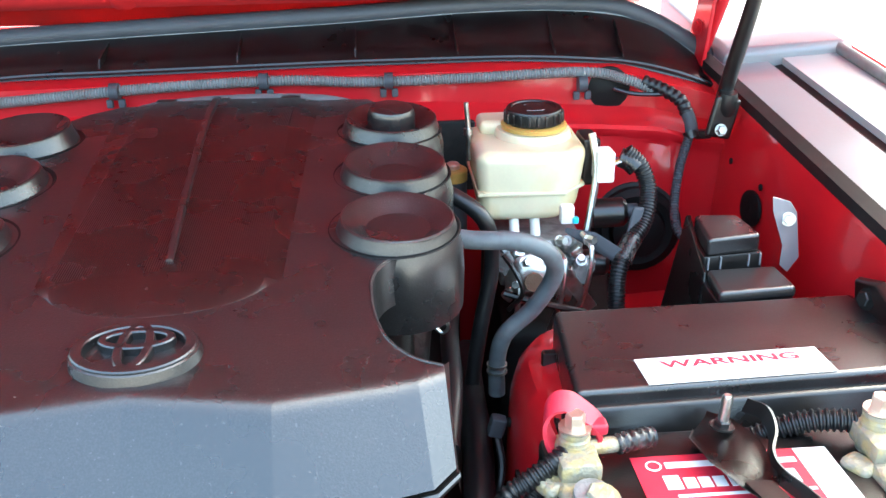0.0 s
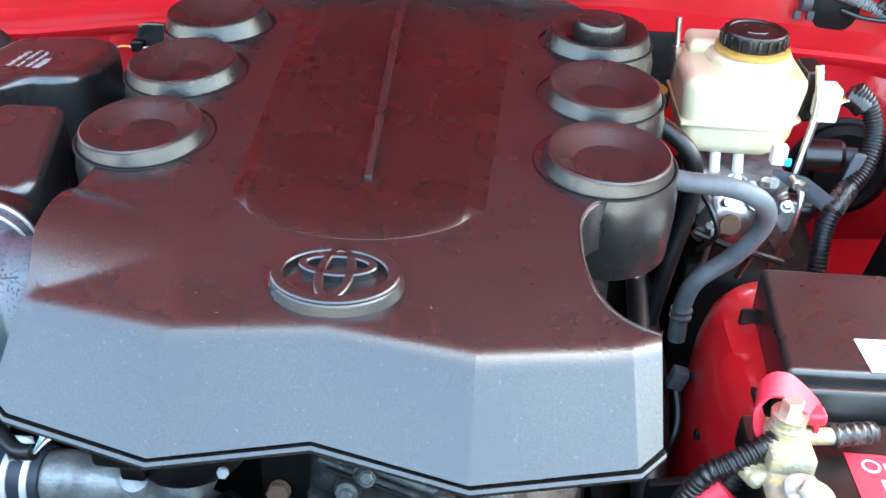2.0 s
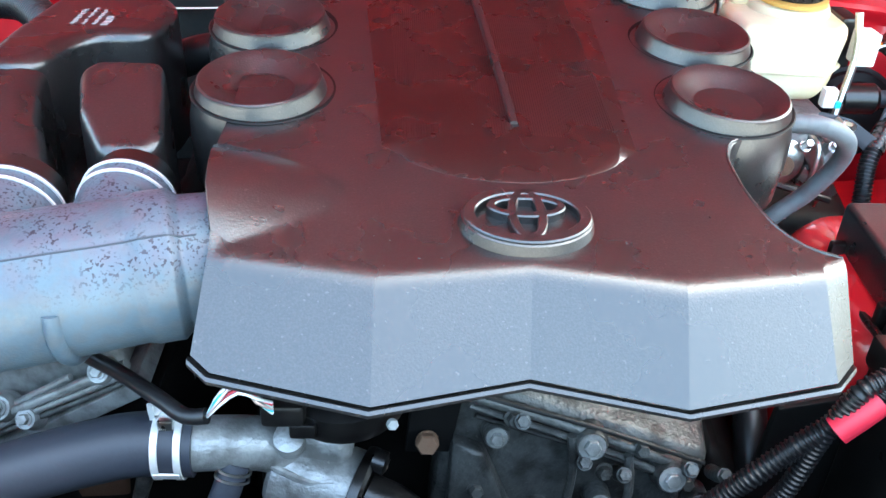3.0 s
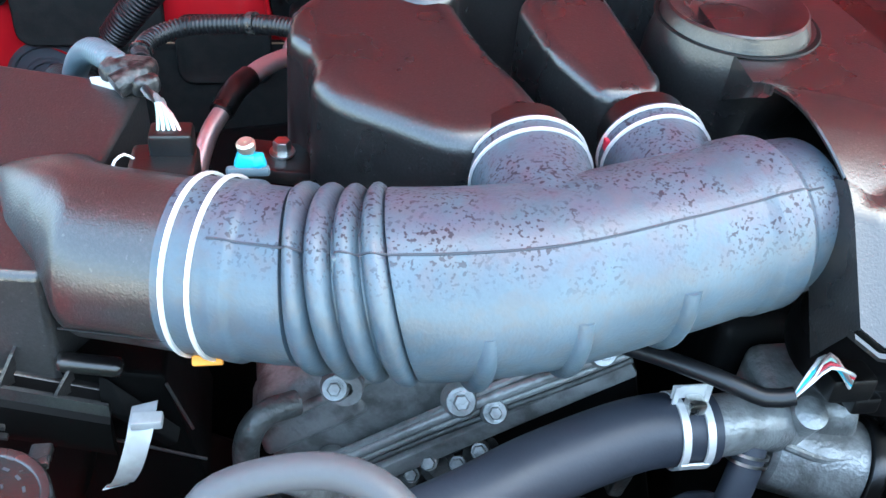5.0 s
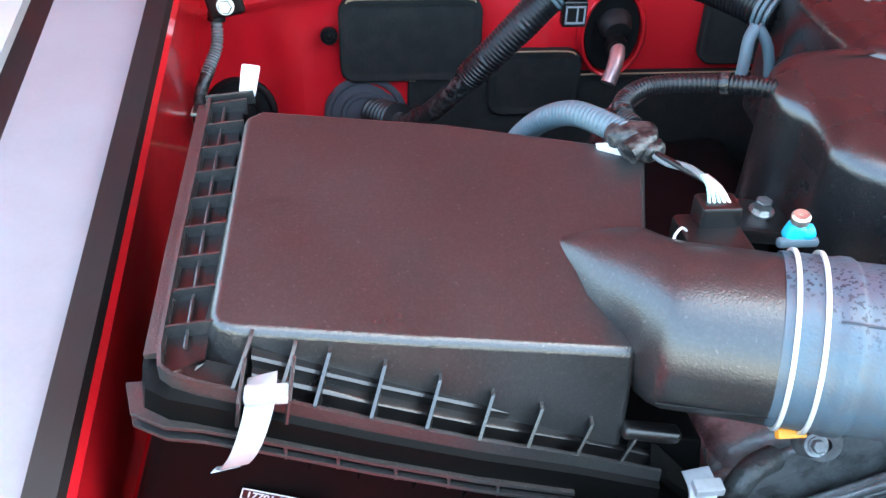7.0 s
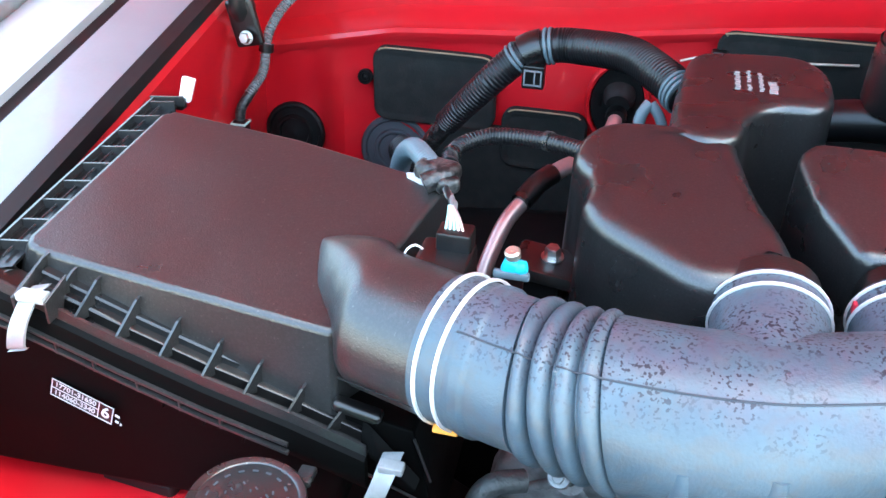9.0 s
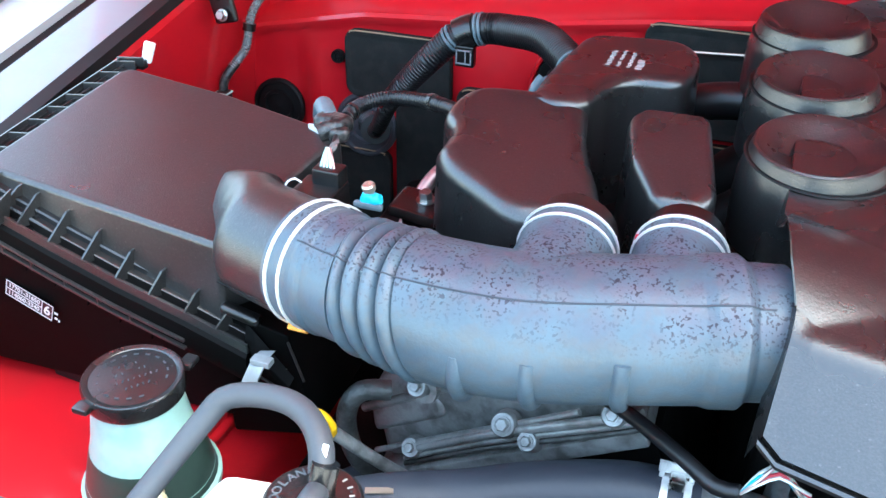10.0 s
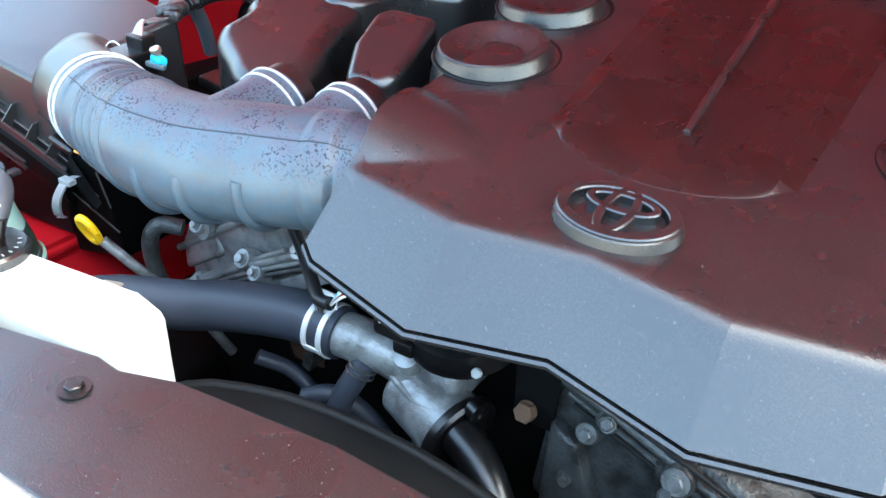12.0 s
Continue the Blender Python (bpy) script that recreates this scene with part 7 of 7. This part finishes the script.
# ---- firewall fittings and looms ----
def firewall_fittings():
    def pad(x0, x1, z0, z1, y, label, rad=0.018):
        """A pad with rounded corners, a raised rim and a sunken middle."""
        def ring(k, dy):
            pts = []
            for cx, cz, a0 in ((x1, z1, 0), (x0, z1, 90), (x0, z0, 180), (x1, z0, 270)):
                ox, oz = (cx - rad if cx == x1 else cx + rad), (cz - rad if cz == z1 else cz + rad)
                for i in range(6):
                    a = radians(a0 + 18 * i)
                    pts.append((ox + (rad - k) * math.cos(a), y - dy, oz + (rad - k) * math.sin(a)))
            return pts
        top = thing("insulation_pad", label, "insulation pad", "pads on the firewall")
        part("felt", loft([ring(0, -0.004), ring(0, 0.006), ring(0.002, 0.008), ring(0.006, 0.008), ring(0.008, 0.0065), ring(0.012, 0.0062)]), M_PAD, top)
        part("edge_trim", tube([(x0 + rad * 0.5, y - 0.0085, z1 - rad * 0.25), (x0 + rad, y - 0.0085, z1 - 0.0005), ((x0 + x1) / 2, y - 0.0085, z1), (x1 - rad, y - 0.0085, z1 - 0.0005), (x1 - rad * 0.5, y - 0.0085, z1 - rad * 0.25)], 0.0011, 6, 0.02), M_TAN, top, "thin tan top edge")
    pad(-0.878, -0.715, 1.185, 1.285, 1.341, "black insulation pad with a raised rim on the red firewall")
    pad(-0.455, -0.15, 1.20, 1.345, 1.340, "long black insulation pad on the red firewall")
    pad(-0.705, -0.595, 1.14, 1.222, 1.338, "small black insulation pad low on the firewall")
    pad(-1.06, -0.81, 0.70, 1.10, 1.343, "black insulation pad low in the firewall corner")
    pad(-0.80, 0.22, 0.72, 1.19, 1.343, "wide black insulation pad covering the lower firewall")
    fl = thing("fender_liner", "dark plastic liner low in the rear corner", "liner")
    part("panel", hull_block([(-1.055, 0.98, 0.75), (-0.98, 0.98, 0.75), (-0.96, 1.33, 0.75), (-1.055, 1.33, 0.75)], [(-1.06, 0.98, 1.13), (-1.02, 0.98, 1.10), (-1.0, 1.33, 1.09), (-1.06, 1.33, 1.09)], 0.01, 2), M_DARK, fl)
    recess = thing("pipe_recess", "black rubber recess in the firewall with a metal pipe", "grommet")
    oval = lambda kx, kz, y: [(-0.562 + kx * math.cos(a), y, 1.240 + kz * math.sin(a)) for a in (2 * math.pi * i / 40 for i in range(40))]
    part("pressed_rim", loft([oval(0.041, 0.056, 1.352), oval(0.040, 0.055, 1.336), oval(0.037, 0.052, 1.332), oval(0.034, 0.049, 1.334), oval(0.033, 0.048, 1.345)], False), M_RED, recess, "red pressed rim")
    part("boot", loft([oval(0.0345, 0.0495, 1.346), oval(0.032, 0.047, 1.339), oval(0.024, 0.038, 1.340), oval(0.019, 0.030, 1.344)]), M_DARK, recess)
    part("inner_boot", spin([(0.020, 0), (0.019, 0.010), (0.016, 0.014), (0.0145, 0.020)], (-0.560, 1.342, 1.252), (0, -1, -0.35), 24), M_SEAL, recess, "black rubber inner boot")
    part("pipe", tube([(-0.560, 1.335, 1.235), (-0.561, 1.312, 1.230), (-0.566, 1.298, 1.216), (-0.574, 1.288, 1.200)], 0.0088, 14), M_PINK, recess, "pale metal pipe")
    part("collar", spin([(0.013, 0), (0.013, 0.014)], (-0.5605, 1.325, 1.233), (0, -1, -0.15), 18), M_BLACK, recess)
    pipe = thing("coolant_pipe", "pale metal pipe with a black joint behind the filter box", "pipe")
    part("lower_pipe", tube([(-0.668, 1.00, 1.13), (-0.662, 1.03, 1.17), (-0.650, 1.07, 1.205), (-0.632, 1.10, 1.225)], 0.0085, 14), M_PINK, pipe)
    part("joint", tube([(-0.638, 1.09, 1.220), (-0.625, 1.115, 1.232), (-0.612, 1.135, 1.236)], 0.0115, 14), M_BLACK, pipe, "black rubber joint")
    part("upper_pipe", tube([(-0.615, 1.13, 1.235), (-0.598, 1.155, 1.238), (-0.57, 1.19, 1.236)], 0.0095, 14), M_PINK, pipe)
    cl = thing("corner_loom", "grey corrugated wire down the firewall corner with taped end", "wiring")
    part("conduit", tube([(-0.955, 1.335, 1.362), (-0.975, 1.320, 1.345), (-0.991, 1.308, 1.326), (-1.002, 1.292, 1.300), (-1.004, 1.275, 1.262), (-1.010, 1.262, 1.246), (-1.016, 1.25, 1.236)], 0.0062, 14, ripple=(0.0034, 0.0012)), M_LOOM_GREY, cl)
    part("clip", spin([(0.0095, -0.005), (0.0095, 0.005)], (-1.003, 1.286, 1.286), (0.1, 0.2, 1), 16), M_BLACK, cl, "black clip")
    part("taped_end", tube([(-1.012, 1.257, 1.241), (-1.018, 1.245, 1.230), (-1.023, 1.238, 1.218), (-1.024, 1.235, 1.205)], 0.0066, 12, 0.004), M_TAPE, cl, "black taped end")
    part("connector", rbox((0.020, 0.018, 0.034), (-1.022, 1.232, 1.190), 0.004), M_BLACK, cl, "black connector")
    part("connector_seal", rbox((0.021, 0.019, 0.003), (-1.022, 1.232, 1.204), 0.001), M_GREENISH, cl, "green connector seal")
    for c, r, m, lab in (((-0.889, 1.338, 1.242), 0.010, M_DARK, "small black rubber plug in the firewall"), ((-0.997, 1.345, 1.146), 0.043, M_DARK, "round black rubber grommet in the firewall"), ((-0.850, 1.345, 1.138), 0.05, M_HEATER, "round grey rubber grommet with a harness")):
        solid("grommet", spin([(r, 0), (r, 0.005), (r * 0.93, 0.008), (r * 0.86, 0.008), (r * 0.82, 0.004), (r * 0.62, 0.005), (r * 0.58, 0.009), (r * 0.5, 0.009), (r * 0.46, 0.005), (r * 0.2, 0.006), (0, 0.008)], c, (0, -1, 0.1), 32), m, lab, "grommet", "grommets in the firewall")
    h = thing("large_harness", "thick black corrugated harness looping over the resonator", "wiring")
    arch = [(-0.748, 1.205, 1.247), (-0.728, 1.200, 1.272), (-0.698, 1.198, 1.306), (-0.674, 1.204, 1.330), (-0.653, 1.210, 1.344), (-0.628, 1.211, 1.351), (-0.602, 1.205, 1.354), (-0.55, 1.165, 1.364), (-0.516, 1.125, 1.361), (-0.490, 1.092, 1.354)]
    part("conduit", tube(arch, 0.018, 18, ripple=(0.0040, 0.0010), radius=lambda f: 0.0140 + 0.0045 * min(1.0, f / 0.45)), M_LOOM, h)
    part("taped_end", tube([(-0.822, 1.310, 1.150), (-0.806, 1.275, 1.163), (-0.783, 1.240, 1.192), (-0.762, 1.215, 1.226), (-0.744, 1.203, 1.252)], 0.0115, 16, 0.005), M_TAPE, h, "black taped end")
    part("boot", tube([(-0.840, 1.338, 1.142), (-0.826, 1.315, 1.148), (-0.812, 1.287, 1.158)], 0.019, 18, ripple=(0.009, 0.004)), M_LOOM, h, "ribbed rubber boot")
    part("sleeve", tube([(-0.663, 1.208, 1.3385), (-0.653, 1.210, 1.344), (-0.643, 1.211, 1.3475)], 0.0205, 18, 0.01), M_BLACK, h, "black plastic joint sleeve")
    for c, n, r in (((-0.667, 1.206, 1.336), (0.7, 0.1, 0.6), 0.0192), ((-0.671, 1.205, 1.333), (0.7, 0.1, 0.65), 0.0188), ((-0.638, 1.211, 1.349), (1, 0, 0.25), 0.0203), ((-0.633, 1.211, 1.350), (1, 0, 0.22), 0.0203), ((-0.499, 1.103, 1.3565), (0.6, -0.78, -0.15), 0.0205), ((-0.496, 1.0985, 1.3555), (0.6, -0.78, -0.15), 0.0205), ((-0.4925, 1.094, 1.3545), (0.6, -0.78, -0.15), 0.0203)):
        part("ring", spin([(r - 0.004, -0.0019), (r - 0.0006, -0.0016), (r, 0), (r - 0.0006, 0.0016), (r - 0.004, 0.0019)], c, n, 28, None, False), M_BLUEGREY, h, "blue-grey conduit ring")
    latch = part("latch", rbox((0.024, 0.014, 0.026), (-0.648, 1.192, 1.321), 0.002), M_BLACK, h)
    for dx, dz, sx, sz in ((-0.009, 0, 0.0016, 0.018), (0.009, 0, 0.0016, 0.018), (0, 0.008, 0.018, 0.0016), (0, -0.008, 0.018, 0.0016), (0.002, 0, 0.0014, 0.014)):
        part("latch_rib", rbox((sx, 0.002, sz), (-0.648 + dx, 1.1845, 1.321 + dz), 0.0), M_PANEL, latch, "pale moulded rib")
    rd = thing("firewall_rod", "thin tan rod held by a black clip on the firewall", "rod")
    part("shank", tube([(-0.495, 1.325, 1.308), (-0.471, 1.325, 1.3155), (-0.456, 1.325, 1.3145), (-0.388, 1.325, 1.317), (-0.30, 1.326, 1.322)], 0.0017, 8), M_CREAM, rd)
    part("orange_mark", tube([(-0.474, 1.325, 1.3152), (-0.463, 1.325, 1.3153)], 0.0021, 8, 0.005), M_ORANGE, rd, "orange mark")
    part("clip", rbox((0.018, 0.016, 0.016), (-0.452, 1.330, 1.3155), 0.003), M_BLACK, rd, "black plastic clip")
    cb = thing("pipe_bracket", "blue-grey bent strap behind the resonator", "bracket")
    part("strap", tube([(-0.522, 1.065, 1.355), (-0.528, 1.060, 1.346), (-0.530, 1.055, 1.332), (-0.530, 1.055, 1.30)], 0.0055, 10), M_BLUEGREY, cb)
    part("strap", tube([(-0.521, 1.065, 1.355), (-0.512, 1.062, 1.344), (-0.506, 1.060, 1.328), (-0.500, 1.06, 1.30)], 0.0050, 10), M_BLUEGREY, cb)
    k = thing("sensor_harness", "black corrugated harness to the air flow sensor", "wiring")
    part("conduit", tube([(-0.671, 0.905, 1.349), (-0.674, 0.925, 1.348), (-0.667, 0.943, 1.351), (-0.645, 0.955, 1.355), (-0.61, 0.945, 1.361), (-0.585, 0.930, 1.366), (-0.566, 0.918, 1.368)], 0.0068, 14, ripple=(0.0032, 0.0007)), M_LOOM, k)
    part("cable_tie", spin([(0.0085, -0.002), (0.0085, 0.002)], (-0.6735, 0.922, 1.3485), (0.1, 1, 0), 16), M_TAPE, k, "black tape turn")
    part("cable_tie", spin([(0.0082, -0.003), (0.0082, 0.003)], (-0.597, 0.938, 1.364), (1, -0.5, 0.2), 16), M_TAPE, k, "black tape turn")
    part("junction", rbox((0.036, 0.024, 0.018), (-0.677, 0.890, 1.349), 0.007, Matrix.Rotation(radians(-12), 3, "Z"), 3), M_TAPE, k, "black taped junction")
    part("junction_lump", rbox((0.020, 0.022, 0.015), (-0.668, 0.881, 1.345), 0.006, Matrix.Rotation(radians(30), 3, "Z"), 3), M_TAPE, k, "black taped lump")
    part("junction_tape", tube([(-0.668, 0.884, 1.350), (-0.676, 0.878, 1.348), (-0.684, 0.873, 1.345)], 0.0085, 12, 0.004), M_TAPE, k, "worn shiny tape")
    part("upper_loop", tube([(-0.682, 0.892, 1.350), (-0.694, 0.910, 1.350), (-0.709, 0.934, 1.345), (-0.725, 0.960, 1.325), (-0.738, 0.985, 1.292), (-0.745, 1.0, 1.25)], 0.0090, 16, ripple=(0.0036, 0.0006)), M_BLUEGREY, k, "blue-grey corrugated conduit")
    part("bracket_tab", hull_block([(-0.696, 0.878, 1.325), (-0.682, 0.874, 1.325), (-0.682, 0.876, 1.325), (-0.696, 0.880, 1.325)], [(-0.702, 0.886, 1.346), (-0.684, 0.880, 1.350), (-0.684, 0.882, 1.350), (-0.702, 0.888, 1.346)], 0.0005, 1), M_GALV, k, "small steel tab")
    for i in range(3):
        a = 2.1 * i
        part("lead", tube([(-0.668 + 0.0012 * math.cos(a), 0.876 + 0.0012 * math.sin(a), 1.345), (-0.660 + 0.0016 * math.cos(a + 2), 0.858, 1.347 + 0.0016 * math.sin(a + 2)), (-0.652 + 0.0016 * math.cos(a + 4), 0.838, 1.352 + 0.0016 * math.sin(a + 4)), (-0.647 + 0.0012 * math.cos(a + 6), 0.820, 1.354)], 0.0021, 8), M_LOOM_GREY if i else M_LOOM, k, "twisted grey lead")
    sb = thing("sensor_bracket", "small black bracket with a steel bolt beside the resonator", "bracket")
    part("plate", rbox((0.055, 0.045, 0.012), (-0.580, 0.872, 1.288), 0.004, Matrix.Rotation(radians(8), 3, "Y")), M_BLACK, sb)
    part("post", rbox((0.03, 0.03, 0.16), (-0.585, 0.878, 1.205), 0.004), M_DARK, sb)
    part("bolt", bolt((-0.579, 0.874, 1.295), (0, -0.1, 1), 0.0065, 0.010, 1.4), M_STEEL, sb)
    s = thing("air_flow_sensor", "black air flow sensor with a wired plug on the neck", "sensor")
    part("plug", rbox((0.026, 0.020, 0.018), (-0.643, 0.811, 1.338), 0.003), M_BLACK, s)
    part("body", rbox((0.04, 0.05, 0.03), (-0.648, 0.795, 1.318), 0.004), M_BLACK, s)
    part("loose_wire", tube([(-0.664, 0.800, 1.332), (-0.669, 0.797, 1.337), (-0.674, 0.793, 1.335), (-0.676, 0.790, 1.330)], 0.0009, 6), M_WIRE_WHITE, s, "bent white wire")
    for i, c in enumerate((M_GREENISH, M_WIRE_WHITE, M_GREENISH, M_WIRE_WHITE, M_PINK)):
        part("wire", tube([(-0.650 + 0.0032 * i, 0.808, 1.346), (-0.650 + 0.002 * i, 0.815, 1.354), (-0.6515 + 0.0008 * i, 0.824, 1.357)], 0.0011, 6), c, s)
    l = thing("firewall_loom", "grey corrugated wiring conduit clipped along the firewall", "wiring")
    part("conduit", tube([(-0.75, 1.40, 1.36), (-0.55, 1.395, 1.39), (-0.40, 1.385, 1.400), (-0.2, 1.385, 1.413), (-0.02, 1.385, 1.418), (0.1, 1.385, 1.412), (0.25, 1.385, 1.413), (0.40, 1.385, 1.416), (0.46, 1.38, 1.405), (0.50, 1.37, 1.39)], 0.0070, 14, ripple=(0.0038, 0.0014)), M_LOOM_GREY, l)
    for x, z in ((-0.24, 1.411), (-0.04, 1.418), (0.13, 1.413), (0.40, 1.40)):
        clip = part("clip", tube([(x - 0.006, 1.382, z), (x + 0.006, 1.382, z)], 0.0118, 14, 0.004), M_HEATER, l, "grey plastic clip")
        for dx in (-0.008, 0.008):
            part("foot", rbox((0.009, 0.008, 0.012), (x + dx, 1.381, z - 0.016), 0.002), M_HEATER, clip)
    part("taped_bend", tube([(0.485, 1.378, 1.402), (0.511, 1.363, 1.392), (0.531, 1.348, 1.379), (0.538, 1.336, 1.363)], 0.0092, 14, ripple=(0.009, 0.0012)), M_LOOM, l, "black taped bend")
    part("sleeve", tube([(0.537, 1.336, 1.366), (0.542, 1.332, 1.353), (0.544, 1.328, 1.338)], 0.0088, 14, 0.006), M_HEATER, l, "slate rubber sleeve")
    part("tie", spin([(0.0105, -0.005), (0.0105, 0.005)], (0.543, 1.328, 1.336), (-0.3, 0.4, 1), 16), M_BLACK, l, "black tie")
    part("tie_mount", rbox((0.022, 0.012, 0.012), (0.560, 1.330, 1.336), 0.002), M_BLACK, l, "black tie mount")
    part("drop", tube([(0.5435, 1.333, 1.350), (0.541, 1.328, 1.336), (0.523, 1.305, 1.298), (0.511, 1.28, 1.253), (0.511, 1.262, 1.225), (0.524, 1.25, 1.205), (0.535, 1.23, 1.17)], 0.0062, 14, ripple=(0.0036, 0.0009)), M_HEATER, l, "slate corrugated dropping conduit")
    part("branch", tube([(0.447, 1.386, 1.391), (0.47, 1.372, 1.386), (0.50, 1.362, 1.386), (0.515, 1.358, 1.388)], 0.0032, 8), M_BLACK, l, "thin black branch wire")
    solid("grommet", spin([(0.03, 0), (0.03, 0.008), (0.012, 0.012), (0, 0.012)], (0.441, 1.40, 1.390), (0, -1, 0), 28), M_DARK, "round black grommet by the conduit end", "grommet")


firewall_fittings()


def strut(side):
    top = thing("hood_strut", "black gas strut holding the hood on a bolted bracket", "strut")
    s = 1 if side == "right" else -1
    b = Vector((0.572, 1.30, 1.375)) if s > 0 else Vector((-0.988, 1.212, 1.352))
    part("rod", tube([b + Vector((0, 0, 0.02)), b + Vector((s * 0.03, -0.10, 0.35)), b + Vector((s * 0.06, -0.2, 0.70))], 0.010, 14, 0.05), M_BLACK, top)
    part("bracket", rbox((0.034, 0.010, 0.055), tuple(b + Vector((-s * 0.005, -0.018, -0.004))), 0.004, Matrix.Rotation(radians(s * 12), 3, "Y"), 3), M_BLACK, top, "black steel bracket")
    part("socket", spin([(0.014, 0), (0.016, 0.012), (0.012, 0.03)], tuple(b + Vector((0, -0.01, 0.0))), (0, -0.2, 1), 18), M_BLACK, top)
    part("bolt", bolt(tuple(b + Vector((-s * 0.01, -0.028, -0.018))), (0, -1, 0.2), 0.0065, 0.008, 1.25), M_STEEL, top)


strut("right")
strut("left")


def engine_mass():
    """Intake manifold and block parts filling the depth of the bay, shade painted in as near black."""
    top = thing("intake_manifold", "intake manifold and engine parts deep in the bay, blackened as shade", "engine")
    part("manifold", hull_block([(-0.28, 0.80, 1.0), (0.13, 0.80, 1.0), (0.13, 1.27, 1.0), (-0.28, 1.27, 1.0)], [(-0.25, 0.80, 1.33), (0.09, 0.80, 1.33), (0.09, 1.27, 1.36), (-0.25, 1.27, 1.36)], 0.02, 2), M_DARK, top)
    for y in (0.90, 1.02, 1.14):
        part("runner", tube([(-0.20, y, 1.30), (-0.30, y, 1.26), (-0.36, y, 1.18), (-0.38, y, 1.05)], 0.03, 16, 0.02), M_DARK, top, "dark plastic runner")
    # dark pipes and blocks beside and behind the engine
    part("transmission", hull_block([(-0.80, 1.02, 0.70), (-0.40, 1.02, 0.70), (-0.40, 1.33, 0.70), (-0.80, 1.33, 0.70)], [(-0.78, 1.05, 1.06), (-0.42, 1.05, 1.10), (-0.40, 1.33, 1.12), (-0.78, 1.33, 1.08)], 0.03, 3), M_DARK, top, "casting deep in the bay, blackened as shade")
    part("side_casting", hull_block([(0.13, 0.76, 0.70), (0.215, 0.76, 0.70), (0.225, 1.30, 0.70), (0.13, 1.30, 0.70)], [(0.14, 0.78, 1.10), (0.19, 0.78, 1.06), (0.215, 1.28, 1.08), (0.14, 1.28, 1.20)], 0.02, 3), M_DARK, top, "engine flank, blackened as shade")
    part("side_pipe", tube([(0.185, 0.74, 0.95), (0.19, 0.80, 1.08), (0.20, 0.90, 1.13), (0.205, 1.02, 1.13), (0.21, 1.14, 1.12)], 0.016, 14, 0.015), M_LOOM, top, "dark hose along the flank")
    part("side_pipe", tube([(0.165, 0.82, 1.20), (0.175, 0.90, 1.22), (0.18, 1.0, 1.22), (0.19, 1.1, 1.20)], 0.010, 12, 0.01), M_LOOM, top, "dark hose along the flank")
    part("flank_connector", rbox((0.016, 0.014, 0.022), (0.219, 0.905, 1.165), 0.003, Matrix.Rotation(radians(15), 3, "Y")), M_HEATER, top, "grey wiring connector")
    part("flank_lead", tube([(0.219, 0.905, 1.155), (0.222, 0.885, 1.13), (0.214, 0.87, 1.10), (0.20, 0.86, 1.05)], 0.004, 8), M_LOOM, top, "dark connector lead")
    part("wire_hook", tube([(0.160, 0.90, 1.30), (0.168, 0.895, 1.294), (0.172, 0.895, 1.284), (0.166, 0.895, 1.278), (0.160, 0.896, 1.283)], 0.0018, 8), M_STEEL, top, "bent steel wire hook")
    part("rear_duct", tube([(-0.24, 1.10, 1.34), (-0.30, 1.13, 1.335), (-0.36, 1.14, 1.325), (-0.42, 1.14, 1.30)], 0.02, 16, 0.01), M_LOOM, top, "dark rear duct")


engine_mass()
